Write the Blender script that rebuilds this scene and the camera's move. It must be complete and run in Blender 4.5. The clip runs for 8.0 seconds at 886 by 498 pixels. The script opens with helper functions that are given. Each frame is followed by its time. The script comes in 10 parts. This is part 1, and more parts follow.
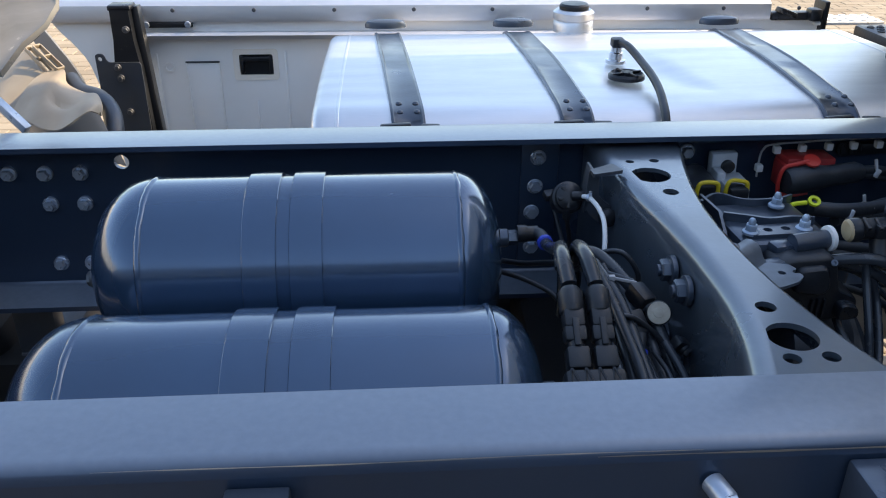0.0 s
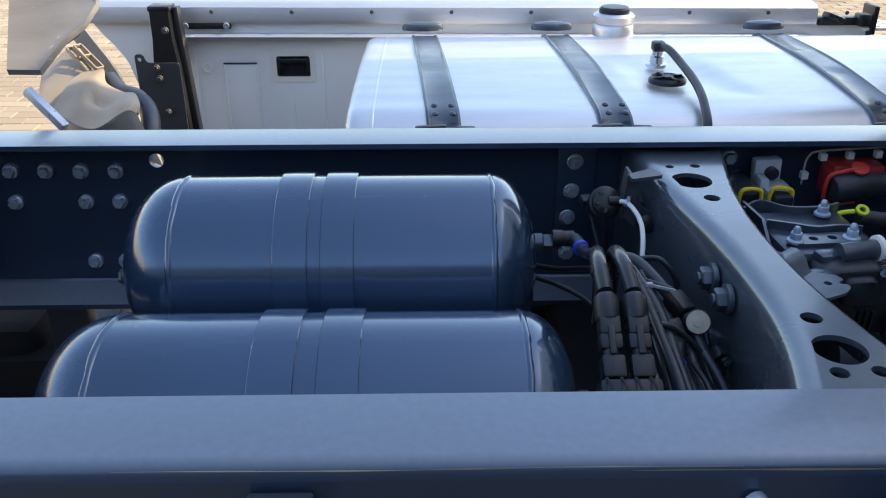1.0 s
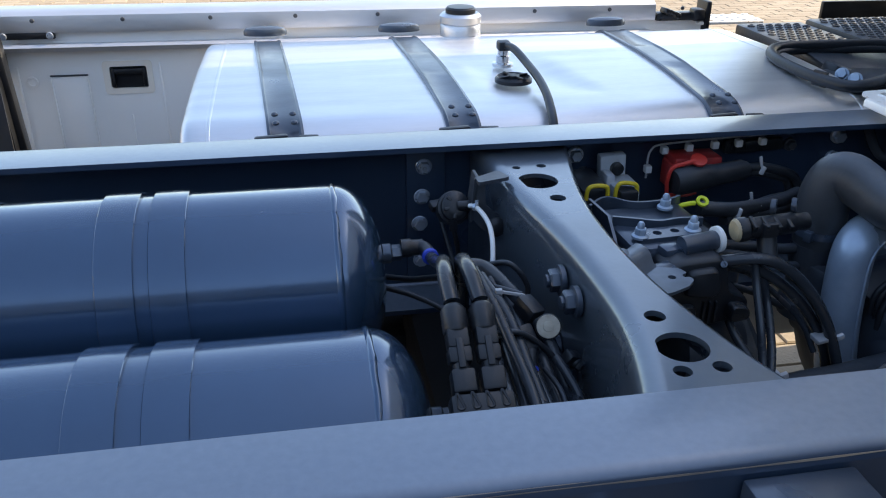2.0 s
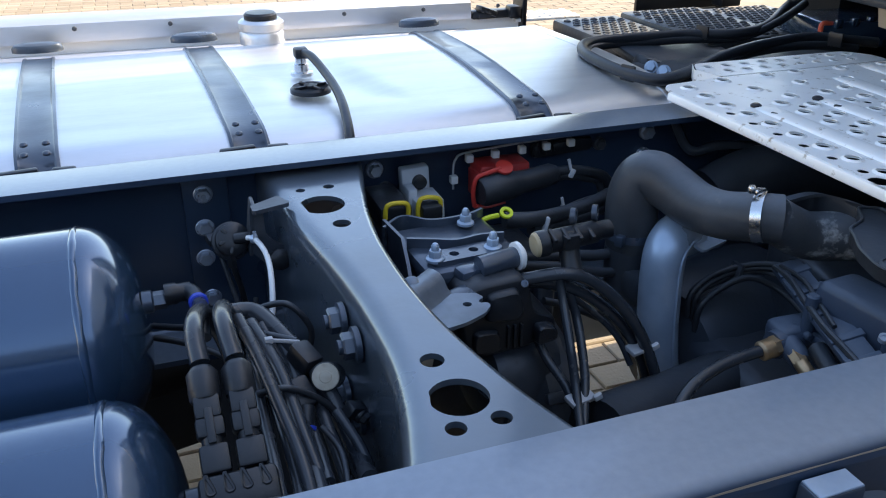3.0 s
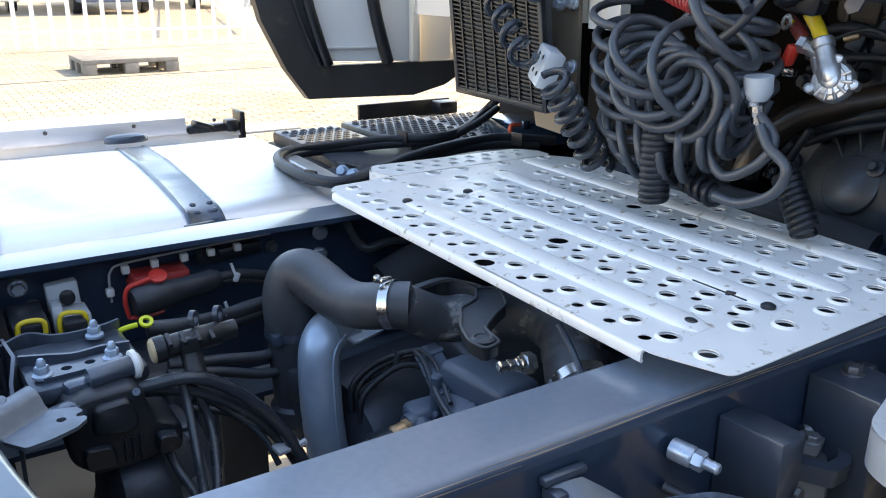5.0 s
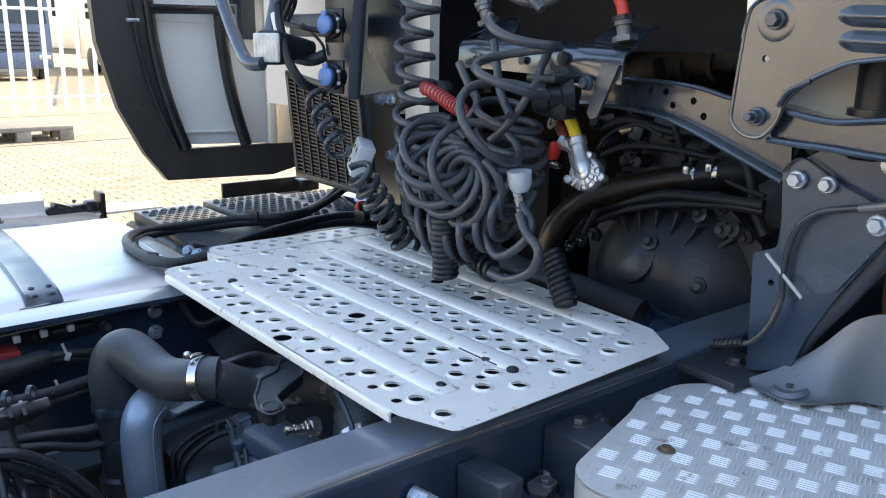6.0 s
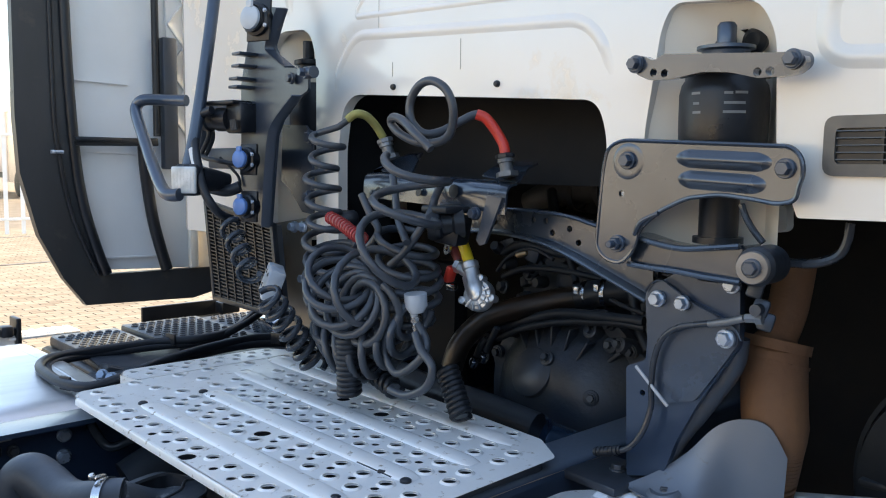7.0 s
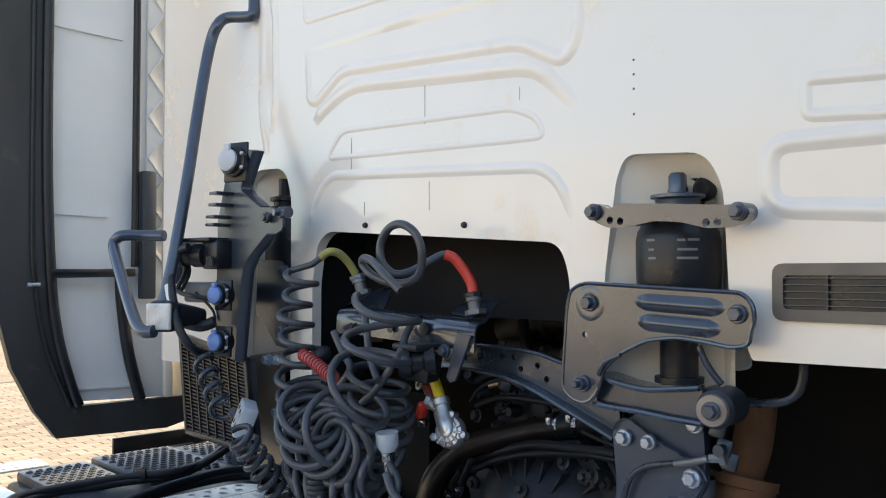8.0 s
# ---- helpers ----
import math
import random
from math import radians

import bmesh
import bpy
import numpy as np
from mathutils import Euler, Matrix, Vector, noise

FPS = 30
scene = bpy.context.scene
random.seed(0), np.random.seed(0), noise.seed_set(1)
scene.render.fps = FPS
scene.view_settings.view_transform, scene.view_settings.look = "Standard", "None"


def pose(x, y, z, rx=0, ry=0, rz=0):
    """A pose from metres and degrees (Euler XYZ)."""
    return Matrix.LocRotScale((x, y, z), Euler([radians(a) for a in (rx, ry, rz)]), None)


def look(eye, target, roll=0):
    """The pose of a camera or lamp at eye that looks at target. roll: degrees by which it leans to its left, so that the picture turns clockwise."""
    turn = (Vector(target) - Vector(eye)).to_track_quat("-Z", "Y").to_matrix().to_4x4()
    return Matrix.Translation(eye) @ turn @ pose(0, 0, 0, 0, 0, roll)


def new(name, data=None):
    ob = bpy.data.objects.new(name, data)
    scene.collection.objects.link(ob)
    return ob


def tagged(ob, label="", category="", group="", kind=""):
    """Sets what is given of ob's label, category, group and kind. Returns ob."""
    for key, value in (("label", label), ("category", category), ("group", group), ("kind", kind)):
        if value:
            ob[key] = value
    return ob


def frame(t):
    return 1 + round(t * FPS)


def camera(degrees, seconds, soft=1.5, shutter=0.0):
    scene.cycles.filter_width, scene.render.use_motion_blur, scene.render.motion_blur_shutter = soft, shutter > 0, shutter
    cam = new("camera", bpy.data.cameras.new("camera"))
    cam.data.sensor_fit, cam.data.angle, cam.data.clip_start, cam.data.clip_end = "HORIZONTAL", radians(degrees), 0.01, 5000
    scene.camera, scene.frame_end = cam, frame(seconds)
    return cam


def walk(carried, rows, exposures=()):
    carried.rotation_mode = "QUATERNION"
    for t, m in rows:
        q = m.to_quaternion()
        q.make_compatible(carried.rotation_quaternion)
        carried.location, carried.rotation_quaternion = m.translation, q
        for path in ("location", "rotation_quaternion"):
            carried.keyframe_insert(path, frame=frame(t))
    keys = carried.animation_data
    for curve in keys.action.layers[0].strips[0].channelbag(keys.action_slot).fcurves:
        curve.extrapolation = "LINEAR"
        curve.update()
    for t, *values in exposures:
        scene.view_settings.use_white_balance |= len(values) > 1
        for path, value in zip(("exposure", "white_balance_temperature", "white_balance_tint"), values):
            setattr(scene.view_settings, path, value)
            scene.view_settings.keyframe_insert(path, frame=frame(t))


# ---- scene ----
cam = camera(56.0, 8.0, 1.1)
PATH = [
    (0, (1.275, -0.859, 1.359), (1.385, 0.923, 0.458), 0.1),
    (0.5, (1.27, -0.858, 1.357), (1.316, 0.928, 0.458), -0.6),
    (1, (1.278, -0.843, 1.347), (1.305, 0.949, 0.459), -0.1),
    (1.2, (1.282, -0.832, 1.342), (1.302, 0.963, 0.459), 0.1),
    (2.3, (1.351, -0.773, 1.338), (1.773, 0.969, 0.451), 0.7),
    (2.5, (1.378, -0.747, 1.335), (1.825, 0.988, 0.446), 0.8),
    (3, (1.451, -0.712, 1.32), (2.065, 0.977, 0.442), 0.2),
    (3.5, (1.494, -0.706, 1.315), (2.389, 0.854, 0.439), 0.4),
    (4, (1.522, -0.723, 1.311), (2.452, 0.824, 0.449), 0.6),
    (4.5, (1.578, -0.762, 1.307), (2.534, 0.819, 0.54), 0.5),
    (4.7, (1.613, -0.786, 1.304), (2.595, 0.814, 0.614), 0.5),
    (5.8, (1.717, -0.986, 1.36), (2.881, 0.544, 0.808), 0.2),
    (6, (1.715, -1.028, 1.373), (2.926, 0.488, 0.888), 0.7),
    (6.5, (1.694, -1.102, 1.389), (2.967, 0.427, 1.187), 0.8),
    (7, (1.697, -1.133, 1.393), (3.055, 0.321, 1.191), 0.7),
    (7.5, (1.7, -1.14, 1.4), (3.064, 0.308, 1.197), 0.6),
    (8, (1.689, -1.166, 1.441), (3.086, 0.264, 1.5), -0.0),
]
# the film's own exposure and white balance: seconds, stops, kelvin, tint
EXPOSURES = [(0.0, 1.62, 7550, 10), (2.5, 1.7, 7350, 10), (3.5, 2.24, 7600, 10), (4.0, 2.42, 7800, 10), (4.5, 2.42, 8000, 10), (6.0, 2.24, 7900, 9), (6.5, 1.92, 7750, 10), (7.0, 1.93, 7700, 9), (8.0, 1.8, 8150, 10)]
walk(cam, [(t, look(eye, target, roll)) for t, eye, target, roll in PATH], EXPOSURES)

# ---- light ----
SUN_EL, SUN_AZ = 42.0, 4.0          # degrees up, degrees from the truck's nose towards its far side
sun_way = Vector((math.cos(radians(SUN_EL)) * math.cos(radians(SUN_AZ)), math.cos(radians(SUN_EL)) * math.sin(radians(SUN_AZ)), math.sin(radians(SUN_EL))))
world = bpy.data.worlds.new("sky")
scene.world = world
world.use_nodes = True
wn = world.node_tree.nodes
sky = wn.new("ShaderNodeTexSky")
sky.sky_type, sky.sun_disc = "NISHITA", False
sky.sun_elevation = radians(SUN_EL)
sky.sun_rotation = radians(90.0 - SUN_AZ)
sky.dust_density, sky.ozone_density, sky.air_density = 1.2, 2.1, 1.0
world.node_tree.links.new(sky.outputs[0], wn["Background"].inputs[0])
wn["Background"].inputs[1].default_value = 0.15
sun = new("sun", bpy.data.lights.new("sun", "SUN"))
sun.data.energy, sun.data.angle, sun.data.color = 2.7, radians(0.55), (1.0, 0.86, 0.66)
sun.matrix_world = look(sun_way * 30, (0, 0, 0))

# ---- building helpers ----


def smooth(ob, angle=40):
    me = ob.data
    me.polygons.foreach_set("use_smooth", [True] * len(me.polygons))
    bm = bmesh.new()
    bm.from_mesh(me)
    lim = radians(angle)
    for e in bm.edges:
        if len(e.link_faces) == 2 and e.calc_face_angle(0) > lim:
            e.smooth = False
    bm.to_mesh(me)
    bm.free()


def thing(name, at, label, category, group="", kind=""):
    """An empty at the thing's base, which holds its parts."""
    ob = new(name)
    ob.location = at
    ob.empty_display_size = 0.02
    return tagged(ob, label, category, group, kind)


def part(name, bm, material, parent=None, label="", angle=40):
    """Links a bmesh, built in the world's coordinates, as one mesh object under its thing or part."""
    bmesh.ops.recalc_face_normals(bm, faces=bm.faces)
    me = bpy.data.meshes.new(name)
    bm.to_mesh(me)
    bm.free()
    me.materials.append(material)
    ob = new(name, me)
    smooth(ob, angle)
    if parent is not None:
        ob.parent = parent
        ob.matrix_parent_inverse = Matrix.Translation(-Vector(parent.location)) if parent.parent is None else Matrix()
    if label:
        ob["label"] = label
    return ob


def solo(name, bm, material, label, category, group="", kind="", angle=40):
    """A thing of one mesh."""
    return tagged(part(name, bm, material, None, "", angle), label, category, group, kind)


def box(bm, c, s, m=None, bevel=0.0, seg=2):
    r = bmesh.ops.create_cube(bm, size=1.0)
    vs = r["verts"]
    bmesh.ops.transform(bm, verts=vs, matrix=Matrix.Diagonal((*s, 1)))
    if bevel > 0:
        es = list({e for v in vs for e in v.link_edges})
        out = bmesh.ops.bevel(bm, geom=es, offset=bevel, segments=seg, affect="EDGES", profile=0.5)
        vs = list({v for f in out["faces"] for v in f.verts} | {v for v in vs if v.is_valid})
    mm = Matrix.Translation(c) @ (m.to_4x4() if m else Matrix())
    bmesh.ops.transform(bm, verts=vs, matrix=mm)
    return vs


def turn(rx=0, ry=0, rz=0):
    return Euler((radians(rx), radians(ry), radians(rz))).to_matrix()


def frame_to(d):
    """A turn that lays the local z along d."""
    return Vector(d).to_track_quat("Z", "Y").to_matrix()


def lathe(bm, prof, at, axis=(0, 0, 1), seg=24, cap=True):
    """Turns a profile of (radius, height) round an axis."""
    m = frame_to(axis)
    rings = []
    for r, h in prof:
        if r < 1e-5:
            rings.append([bm.verts.new(Vector(at) + m @ Vector((0, 0, h)))])
        else:
            rings.append([bm.verts.new(Vector(at) + m @ Vector((r * math.cos(2 * math.pi * i / seg), r * math.sin(2 * math.pi * i / seg), h))) for i in range(seg)])
    for a, b in zip(rings, rings[1:]):
        for i in range(seg):
            j = (i + 1) % seg
            if len(a) == 1 and len(b) == 1:
                continue
            if len(a) == 1:
                bm.faces.new((a[0], b[i], b[j]))
            elif len(b) == 1:
                bm.faces.new((a[i], a[j], b[0]))
            else:
                bm.faces.new((a[i], a[j], b[j], b[i]))
    if cap:
        for ring in (rings[0], rings[-1]):
            if len(ring) > 2:
                bm.faces.new(ring)


def rod(bm, p0, p1, r, seg=12, r1=None):
    d = Vector(p1) - Vector(p0)
    lathe(bm, [(r, 0), (r if r1 is None else r1, d.length)], p0, d, seg)


def spline(pts, n=8, closed=False):
    """Points along a Catmull-Rom curve."""
    p = [Vector(q) for q in pts]
    k = len(p)
    out = []
    for i in range(k if closed else k - 1):
        if closed:
            a, b, c, d = p[(i - 1) % k], p[i], p[(i + 1) % k], p[(i + 2) % k]
        else:
            a, b, c, d = p[max(i - 1, 0)], p[i], p[i + 1], p[min(i + 2, k - 1)]
        for j in range(n):
            t = j / n
            out.append(0.5 * ((2 * b) + (c - a) * t + (2 * a - 5 * b + 4 * c - d) * t * t + (3 * b - a - 3 * c + d) * t ** 3))
    if not closed:
        out.append(p[-1])
    return out


def sweep(bm, pts, r, seg=10, closed=False, radii=None):
    """A round tube along points, its section carried without twist."""
    k = len(pts)
    rings = []
    n = None
    for i, q in enumerate(pts):
        a = pts[(i - 1) % k] if closed or i else pts[0]
        b = pts[(i + 1) % k] if closed or i < k - 1 else pts[-1]
        t = (b - a).normalized()
        if n is None:
            n = t.orthogonal().normalized()
        n = (n - t * n.dot(t)).normalized()
        w = t.cross(n)
        rr = radii[i] if radii else r
        rings.append([bm.verts.new(q + rr * (n * math.cos(2 * math.pi * j / seg) + w * math.sin(2 * math.pi * j / seg))) for j in range(seg)])
    for i in range(k if closed else k - 1):
        a, b = rings[i], rings[(i + 1) % k]
        for j in range(seg):
            bm.faces.new((a[j], a[(j + 1) % seg], b[(j + 1) % seg], b[j]))
    if not closed:
        bm.faces.new(rings[0])
        bm.faces.new(rings[-1])


def tube(bm, pts, r, n=8, seg=10, closed=False):
    sweep(bm, spline(pts, n, closed), r, seg, closed)


def ring_of(c, rx, ry=None, n=20, start=0.0):
    ry = rx if ry is None else ry
    return [(c[0] + rx * math.cos(start + 2 * math.pi * i / n), c[1] + ry * math.sin(start + 2 * math.pi * i / n)) for i in range(n)]


def round_poly(pts, r, n=4):
    """A polygon with its corners rounded; r is one radius or one for each corner."""
    out = []
    k = len(pts)
    for i in range(k):
        p, a, b = Vector(pts[i]), Vector(pts[i - 1]), Vector(pts[(i + 1) % k])
        rr = r[i] if isinstance(r, (list, tuple)) else r
        rr = min(rr, (a - p).length * 0.49, (b - p).length * 0.49)
        if rr < 1e-5:
            out.append(tuple(p))
            continue
        s, e = p + (a - p).normalized() * rr, p + (b - p).normalized() * rr
        for j in range(n + 1):
            t = j / n
            out.append(tuple((1 - t) ** 2 * s + 2 * t * (1 - t) * p + t * t * e))
    return out


def plate(bm, outline, holes=(), m=None, thick=0.005, at=(0, 0, 0)):
    """A flat plate in the local xy plane, with holes through it, thick downwards along local -z."""
    loops = []
    edges = []
    for loop in (outline, *holes):
        vs = [bm.verts.new((x, y, 0)) for x, y in loop]
        edges += [bm.edges.new((vs[i], vs[(i + 1) % len(vs)])) for i in range(len(vs))]
        loops.append(vs)
    r = bmesh.ops.triangle_fill(bm, use_beauty=True, use_dissolve=False, edges=edges, normal=(0, 0, 1))
    faces = [g for g in r["geom"] if isinstance(g, bmesh.types.BMFace)]
    ext = bmesh.ops.extrude_face_region(bm, geom=faces)
    low = [g for g in ext["geom"] if isinstance(g, bmesh.types.BMVert)]
    bmesh.ops.translate(bm, verts=low, vec=(0, 0, -thick))
    vs = [v for loop in loops for v in loop] + low
    mm = Matrix.Translation(at) @ (m.to_4x4() if m else Matrix())
    bmesh.ops.transform(bm, verts=vs, matrix=mm)


def loft(bm, rows, closed=False):
    """Skins a grid of points."""
    g = [[bm.verts.new(p) for p in row] for row in rows]
    for a, b in zip(g, g[1:]):
        for i in range(len(a) if closed else len(a) - 1):
            j = (i + 1) % len(a)
            bm.faces.new((a[i], a[j], b[j], b[i]))
    return g


def thicken(bm, d):
    """Gives an open skin a thickness."""
    bmesh.ops.recalc_face_normals(bm, faces=bm.faces)
    bmesh.ops.solidify(bm, geom=list(bm.faces), thickness=d)


def hexbolt(bm, at, axis, r=0.014, h=0.012, stud=0.0, washer=True):
    a = Vector(axis).normalized()
    q = Vector(at)
    if washer:
        lathe(bm, [(r * 1.32, -0.004), (r * 1.32, 0.0015), (r * 1.2, 0.0025)], q, a, 20)
    lathe(bm, [(r, 0.0025), (r, h * 0.86), (r * 0.86, h)], q, a, 6)
    if stud > 0:
        lathe(bm, [(r * 0.55, h * 0.8), (r * 0.55, h + stud * 0.9), (r * 0.42, h + stud)], q, a, 12)


# ---- materials ----


def mat(name, col, rough=0.5, metal=0.0, col2=None, scale=8.0, mix=0.5, bump=0.0, bump_scale=60.0, rvar=0.08, coat=0.0, spots=None, spot_scale=30.0, spot_at=0.62, stretch=(1, 1, 1), brushed=False, spec=0.5, dust_toplight=0.0):
    """A surface with colour and gloss uneven at two scales, fine relief, spots of dirt, wear or painted reflections,
    and skylight painted on upward faces.
    """
    m = bpy.data.materials.new(name)
    m.use_nodes = True
    t = m.node_tree
    n, l = t.nodes, t.links
    b = n["Principled BSDF"]
    tc = n.new("ShaderNodeTexCoord")
    mp = n.new("ShaderNodeMapping")
    mp.inputs["Scale"].default_value = stretch
    l.new(tc.outputs["Object"], mp.inputs[0])
    big = n.new("ShaderNodeTexNoise")
    big.inputs["Scale"].default_value, big.inputs["Detail"].default_value = scale, 5
    fine = n.new("ShaderNodeTexNoise")
    fine.inputs["Scale"].default_value, fine.inputs["Detail"].default_value = bump_scale, 4
    for q in (big, fine):
        l.new(mp.outputs[0], q.inputs["Vector"])
    ramp = n.new("ShaderNodeMapRange")
    ramp.inputs[1].default_value, ramp.inputs[2].default_value = 0.35, 0.68
    l.new(big.outputs[0], ramp.inputs[0])
    mul = n.new("ShaderNodeMath")
    mul.operation = "MULTIPLY"
    mul.inputs[1].default_value = mix
    l.new(ramp.outputs[0], mul.inputs[0])
    mx = n.new("ShaderNodeMix")
    mx.data_type = "RGBA"
    c2 = col2 if col2 else tuple(c * 0.72 for c in col)
    mx.inputs[6].default_value, mx.inputs[7].default_value = (*col, 1), (*c2, 1)
    l.new(mul.outputs[0], mx.inputs[0])
    out = mx.outputs[2]
    rr = n.new("ShaderNodeMapRange")
    rr.inputs[1].default_value, rr.inputs[2].default_value = 0.3, 0.7
    rr.inputs[3].default_value, rr.inputs[4].default_value = max(rough - rvar, 0.02), min(rough + rvar, 1)
    l.new((fine if brushed else big).outputs[0], rr.inputs[0])
    rough_out = rr.outputs[0]
    if spots:
        sp = n.new("ShaderNodeTexNoise")
        sp.inputs["Scale"].default_value, sp.inputs["Detail"].default_value, sp.inputs["Roughness"].default_value = spot_scale, 6, 0.65
        l.new(tc.outputs["Object"], sp.inputs["Vector"])
        sr = n.new("ShaderNodeMapRange")
        sr.inputs[1].default_value, sr.inputs[2].default_value = spot_at, spot_at + 0.1
        l.new(sp.outputs[0], sr.inputs[0])
        m2 = n.new("ShaderNodeMix")
        m2.data_type = "RGBA"
        m2.inputs[7].default_value = (*spots, 1)
        l.new(sr.outputs[0], m2.inputs[0])
        l.new(out, m2.inputs[6])
        out = m2.outputs[2]
        ad = n.new("ShaderNodeMath")
        ad.operation = "MULTIPLY_ADD"
        ad.inputs[1].default_value = 0.3
        l.new(sr.outputs[0], ad.inputs[0])
        l.new(rough_out, ad.inputs[2])
        rough_out = ad.outputs[0]
    # Upward faces mixed to bluish grey: thin dust plus skylight painted into the colour.
    if dust_toplight > 0:
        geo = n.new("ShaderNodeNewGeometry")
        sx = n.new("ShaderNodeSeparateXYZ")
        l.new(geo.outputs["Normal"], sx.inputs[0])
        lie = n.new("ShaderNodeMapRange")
        lie.inputs[1].default_value, lie.inputs[2].default_value, lie.inputs[4].default_value = 0.55, 0.98, dust_toplight
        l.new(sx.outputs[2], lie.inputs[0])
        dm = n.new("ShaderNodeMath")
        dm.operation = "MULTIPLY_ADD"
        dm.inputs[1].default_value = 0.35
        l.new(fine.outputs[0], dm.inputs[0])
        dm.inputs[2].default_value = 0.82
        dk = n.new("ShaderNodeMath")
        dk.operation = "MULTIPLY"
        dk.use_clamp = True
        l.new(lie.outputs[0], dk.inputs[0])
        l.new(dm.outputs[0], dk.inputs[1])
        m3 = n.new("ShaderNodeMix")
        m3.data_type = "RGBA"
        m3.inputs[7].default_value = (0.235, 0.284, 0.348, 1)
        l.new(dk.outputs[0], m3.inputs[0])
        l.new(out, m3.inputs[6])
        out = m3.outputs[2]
    l.new(out, b.inputs["Base Color"])
    l.new(rough_out, b.inputs["Roughness"])
    b.inputs["Metallic"].default_value = metal
    b.inputs["Coat Weight"].default_value = coat
    b.inputs["Coat Roughness"].default_value = 0.12
    b.inputs["Specular IOR Level"].default_value = spec
    if bump > 0:
        bp = n.new("ShaderNodeBump")
        bp.inputs["Strength"].default_value, bp.inputs["Distance"].default_value = bump, 0.002
        l.new(fine.outputs[0], bp.inputs["Height"])
        l.new(bp.outputs[0], b.inputs["Normal"])
    return m


M_NAVY = mat("matt navy plastic", (0.03, 0.047, 0.078), 0.45, 0.0, (0.042, 0.058, 0.085), 14, 0.8, 0.12, 130, 0.08, 0.0, (0.09, 0.095, 0.1), 45, 0.67, dust_toplight=0.2)
M_RAIL = mat("chassis paint", (0.03, 0.054, 0.095), 0.32, 0.25, (0.024, 0.042, 0.074), 3, 0.8, 0.05, 120, 0.05, 0.5, (0.12, 0.125, 0.13), 26, 0.73, dust_toplight=0.74)
M_TANK = mat("tank paint", (0.038, 0.086, 0.16), 0.2, 0.5, (0.03, 0.066, 0.122), 6, 0.7, 0.05, 140, 0.06, 1.0, (0.16, 0.16, 0.16), 60, 0.71)
M_CROSS = mat("crossmember paint", (0.105, 0.138, 0.176), 0.3, 0.5, (0.085, 0.106, 0.13), 7, 0.8, 0.08, 110, 0.09, 0.8, (0.22, 0.21, 0.19), 35, 0.69, dust_toplight=0.12)
M_PLATE = mat("dark bracket paint", (0.042, 0.056, 0.078), 0.34, 0.2, (0.034, 0.043, 0.058), 10, 0.8, 0.1, 110, 0.08, 0.2, (0.1, 0.095, 0.085), 30, 0.67)
M_MOUNT = mat("grey cab mount paint", (0.043, 0.059, 0.082), 0.26, 0.35, (0.036, 0.045, 0.058), 9, 0.9, 0.12, 110, 0.1, 1.0, (0.14, 0.125, 0.105), 30, 0.69)
M_ALU = mat("brushed aluminium", (0.76, 0.765, 0.78), 0.4, 0.9, (0.62, 0.625, 0.64), 3, 0.8, 0.08, 60, 0.08, 0.0, None, stretch=(1, 6, 6), brushed=True)
M_WALK = mat("worn aluminium plate", (0.92, 0.91, 0.885), 0.4, 0.15, (0.82, 0.81, 0.785), 9, 0.9, 0.08, 150, 0.1, 0.0, (0.36, 0.29, 0.21), 50, 0.60)
# The large warm blotches are reflections painted into the cab's white.
M_WHITE = mat("white cab paint", (0.85, 0.80, 0.73), 0.16, 0.0, (0.81, 0.75, 0.66), 2.5, 0.8, 0.015, 30, 0.04, 0.4, (0.82, 0.69, 0.53), 4.5, 0.585, stretch=(1, 1, 0.4))
M_PANEL = mat("light grey panel", (0.86, 0.86, 0.845), 0.42, 0.0, (0.77, 0.77, 0.755), 4, 0.8, 0.05, 80, 0.08, 0.0, (0.4, 0.38, 0.35), 22, 0.72)
M_BLACK = mat("black plastic", (0.009, 0.0105, 0.0135), 0.36, 0.0, (0.018, 0.0195, 0.023), 14, 0.8, 0.15, 160, 0.1, 0.0, (0.045, 0.043, 0.04), 40, 0.66, spec=0.4, dust_toplight=0.07)
M_RUBBER = mat("black rubber", (0.0145, 0.0168, 0.021), 0.44, 0.0, (0.024, 0.026, 0.030), 18, 0.8, 0.2, 130, 0.08, 0.0, (0.06, 0.058, 0.054), 45, 0.68, spec=0.4, dust_toplight=0.15)
M_ELBOW = mat("dusty rubber", (0.032, 0.036, 0.042), 0.5, 0.0, (0.056, 0.06, 0.066), 22, 0.9, 0.25, 110, 0.08, 0.0, (0.1, 0.098, 0.092), 40, 0.64, spec=0.4, dust_toplight=0.3)
M_ENGINE = mat("cast iron", (0.045, 0.058, 0.08), 0.4, 0.3, (0.062, 0.062, 0.062), 10, 0.9, 0.5, 90, 0.1, 0.0, (0.07, 0.058, 0.046), 20, 0.68, spec=0.35)
# Near black with little gloss: puts shade into hollows under frame and cab.
M_SHADE = mat("near-black shade", (0.013, 0.0135, 0.015), 0.8, 0.0, (0.022, 0.021, 0.02), 12, 0.8, 0.2, 90, 0.05, spec=0.2)


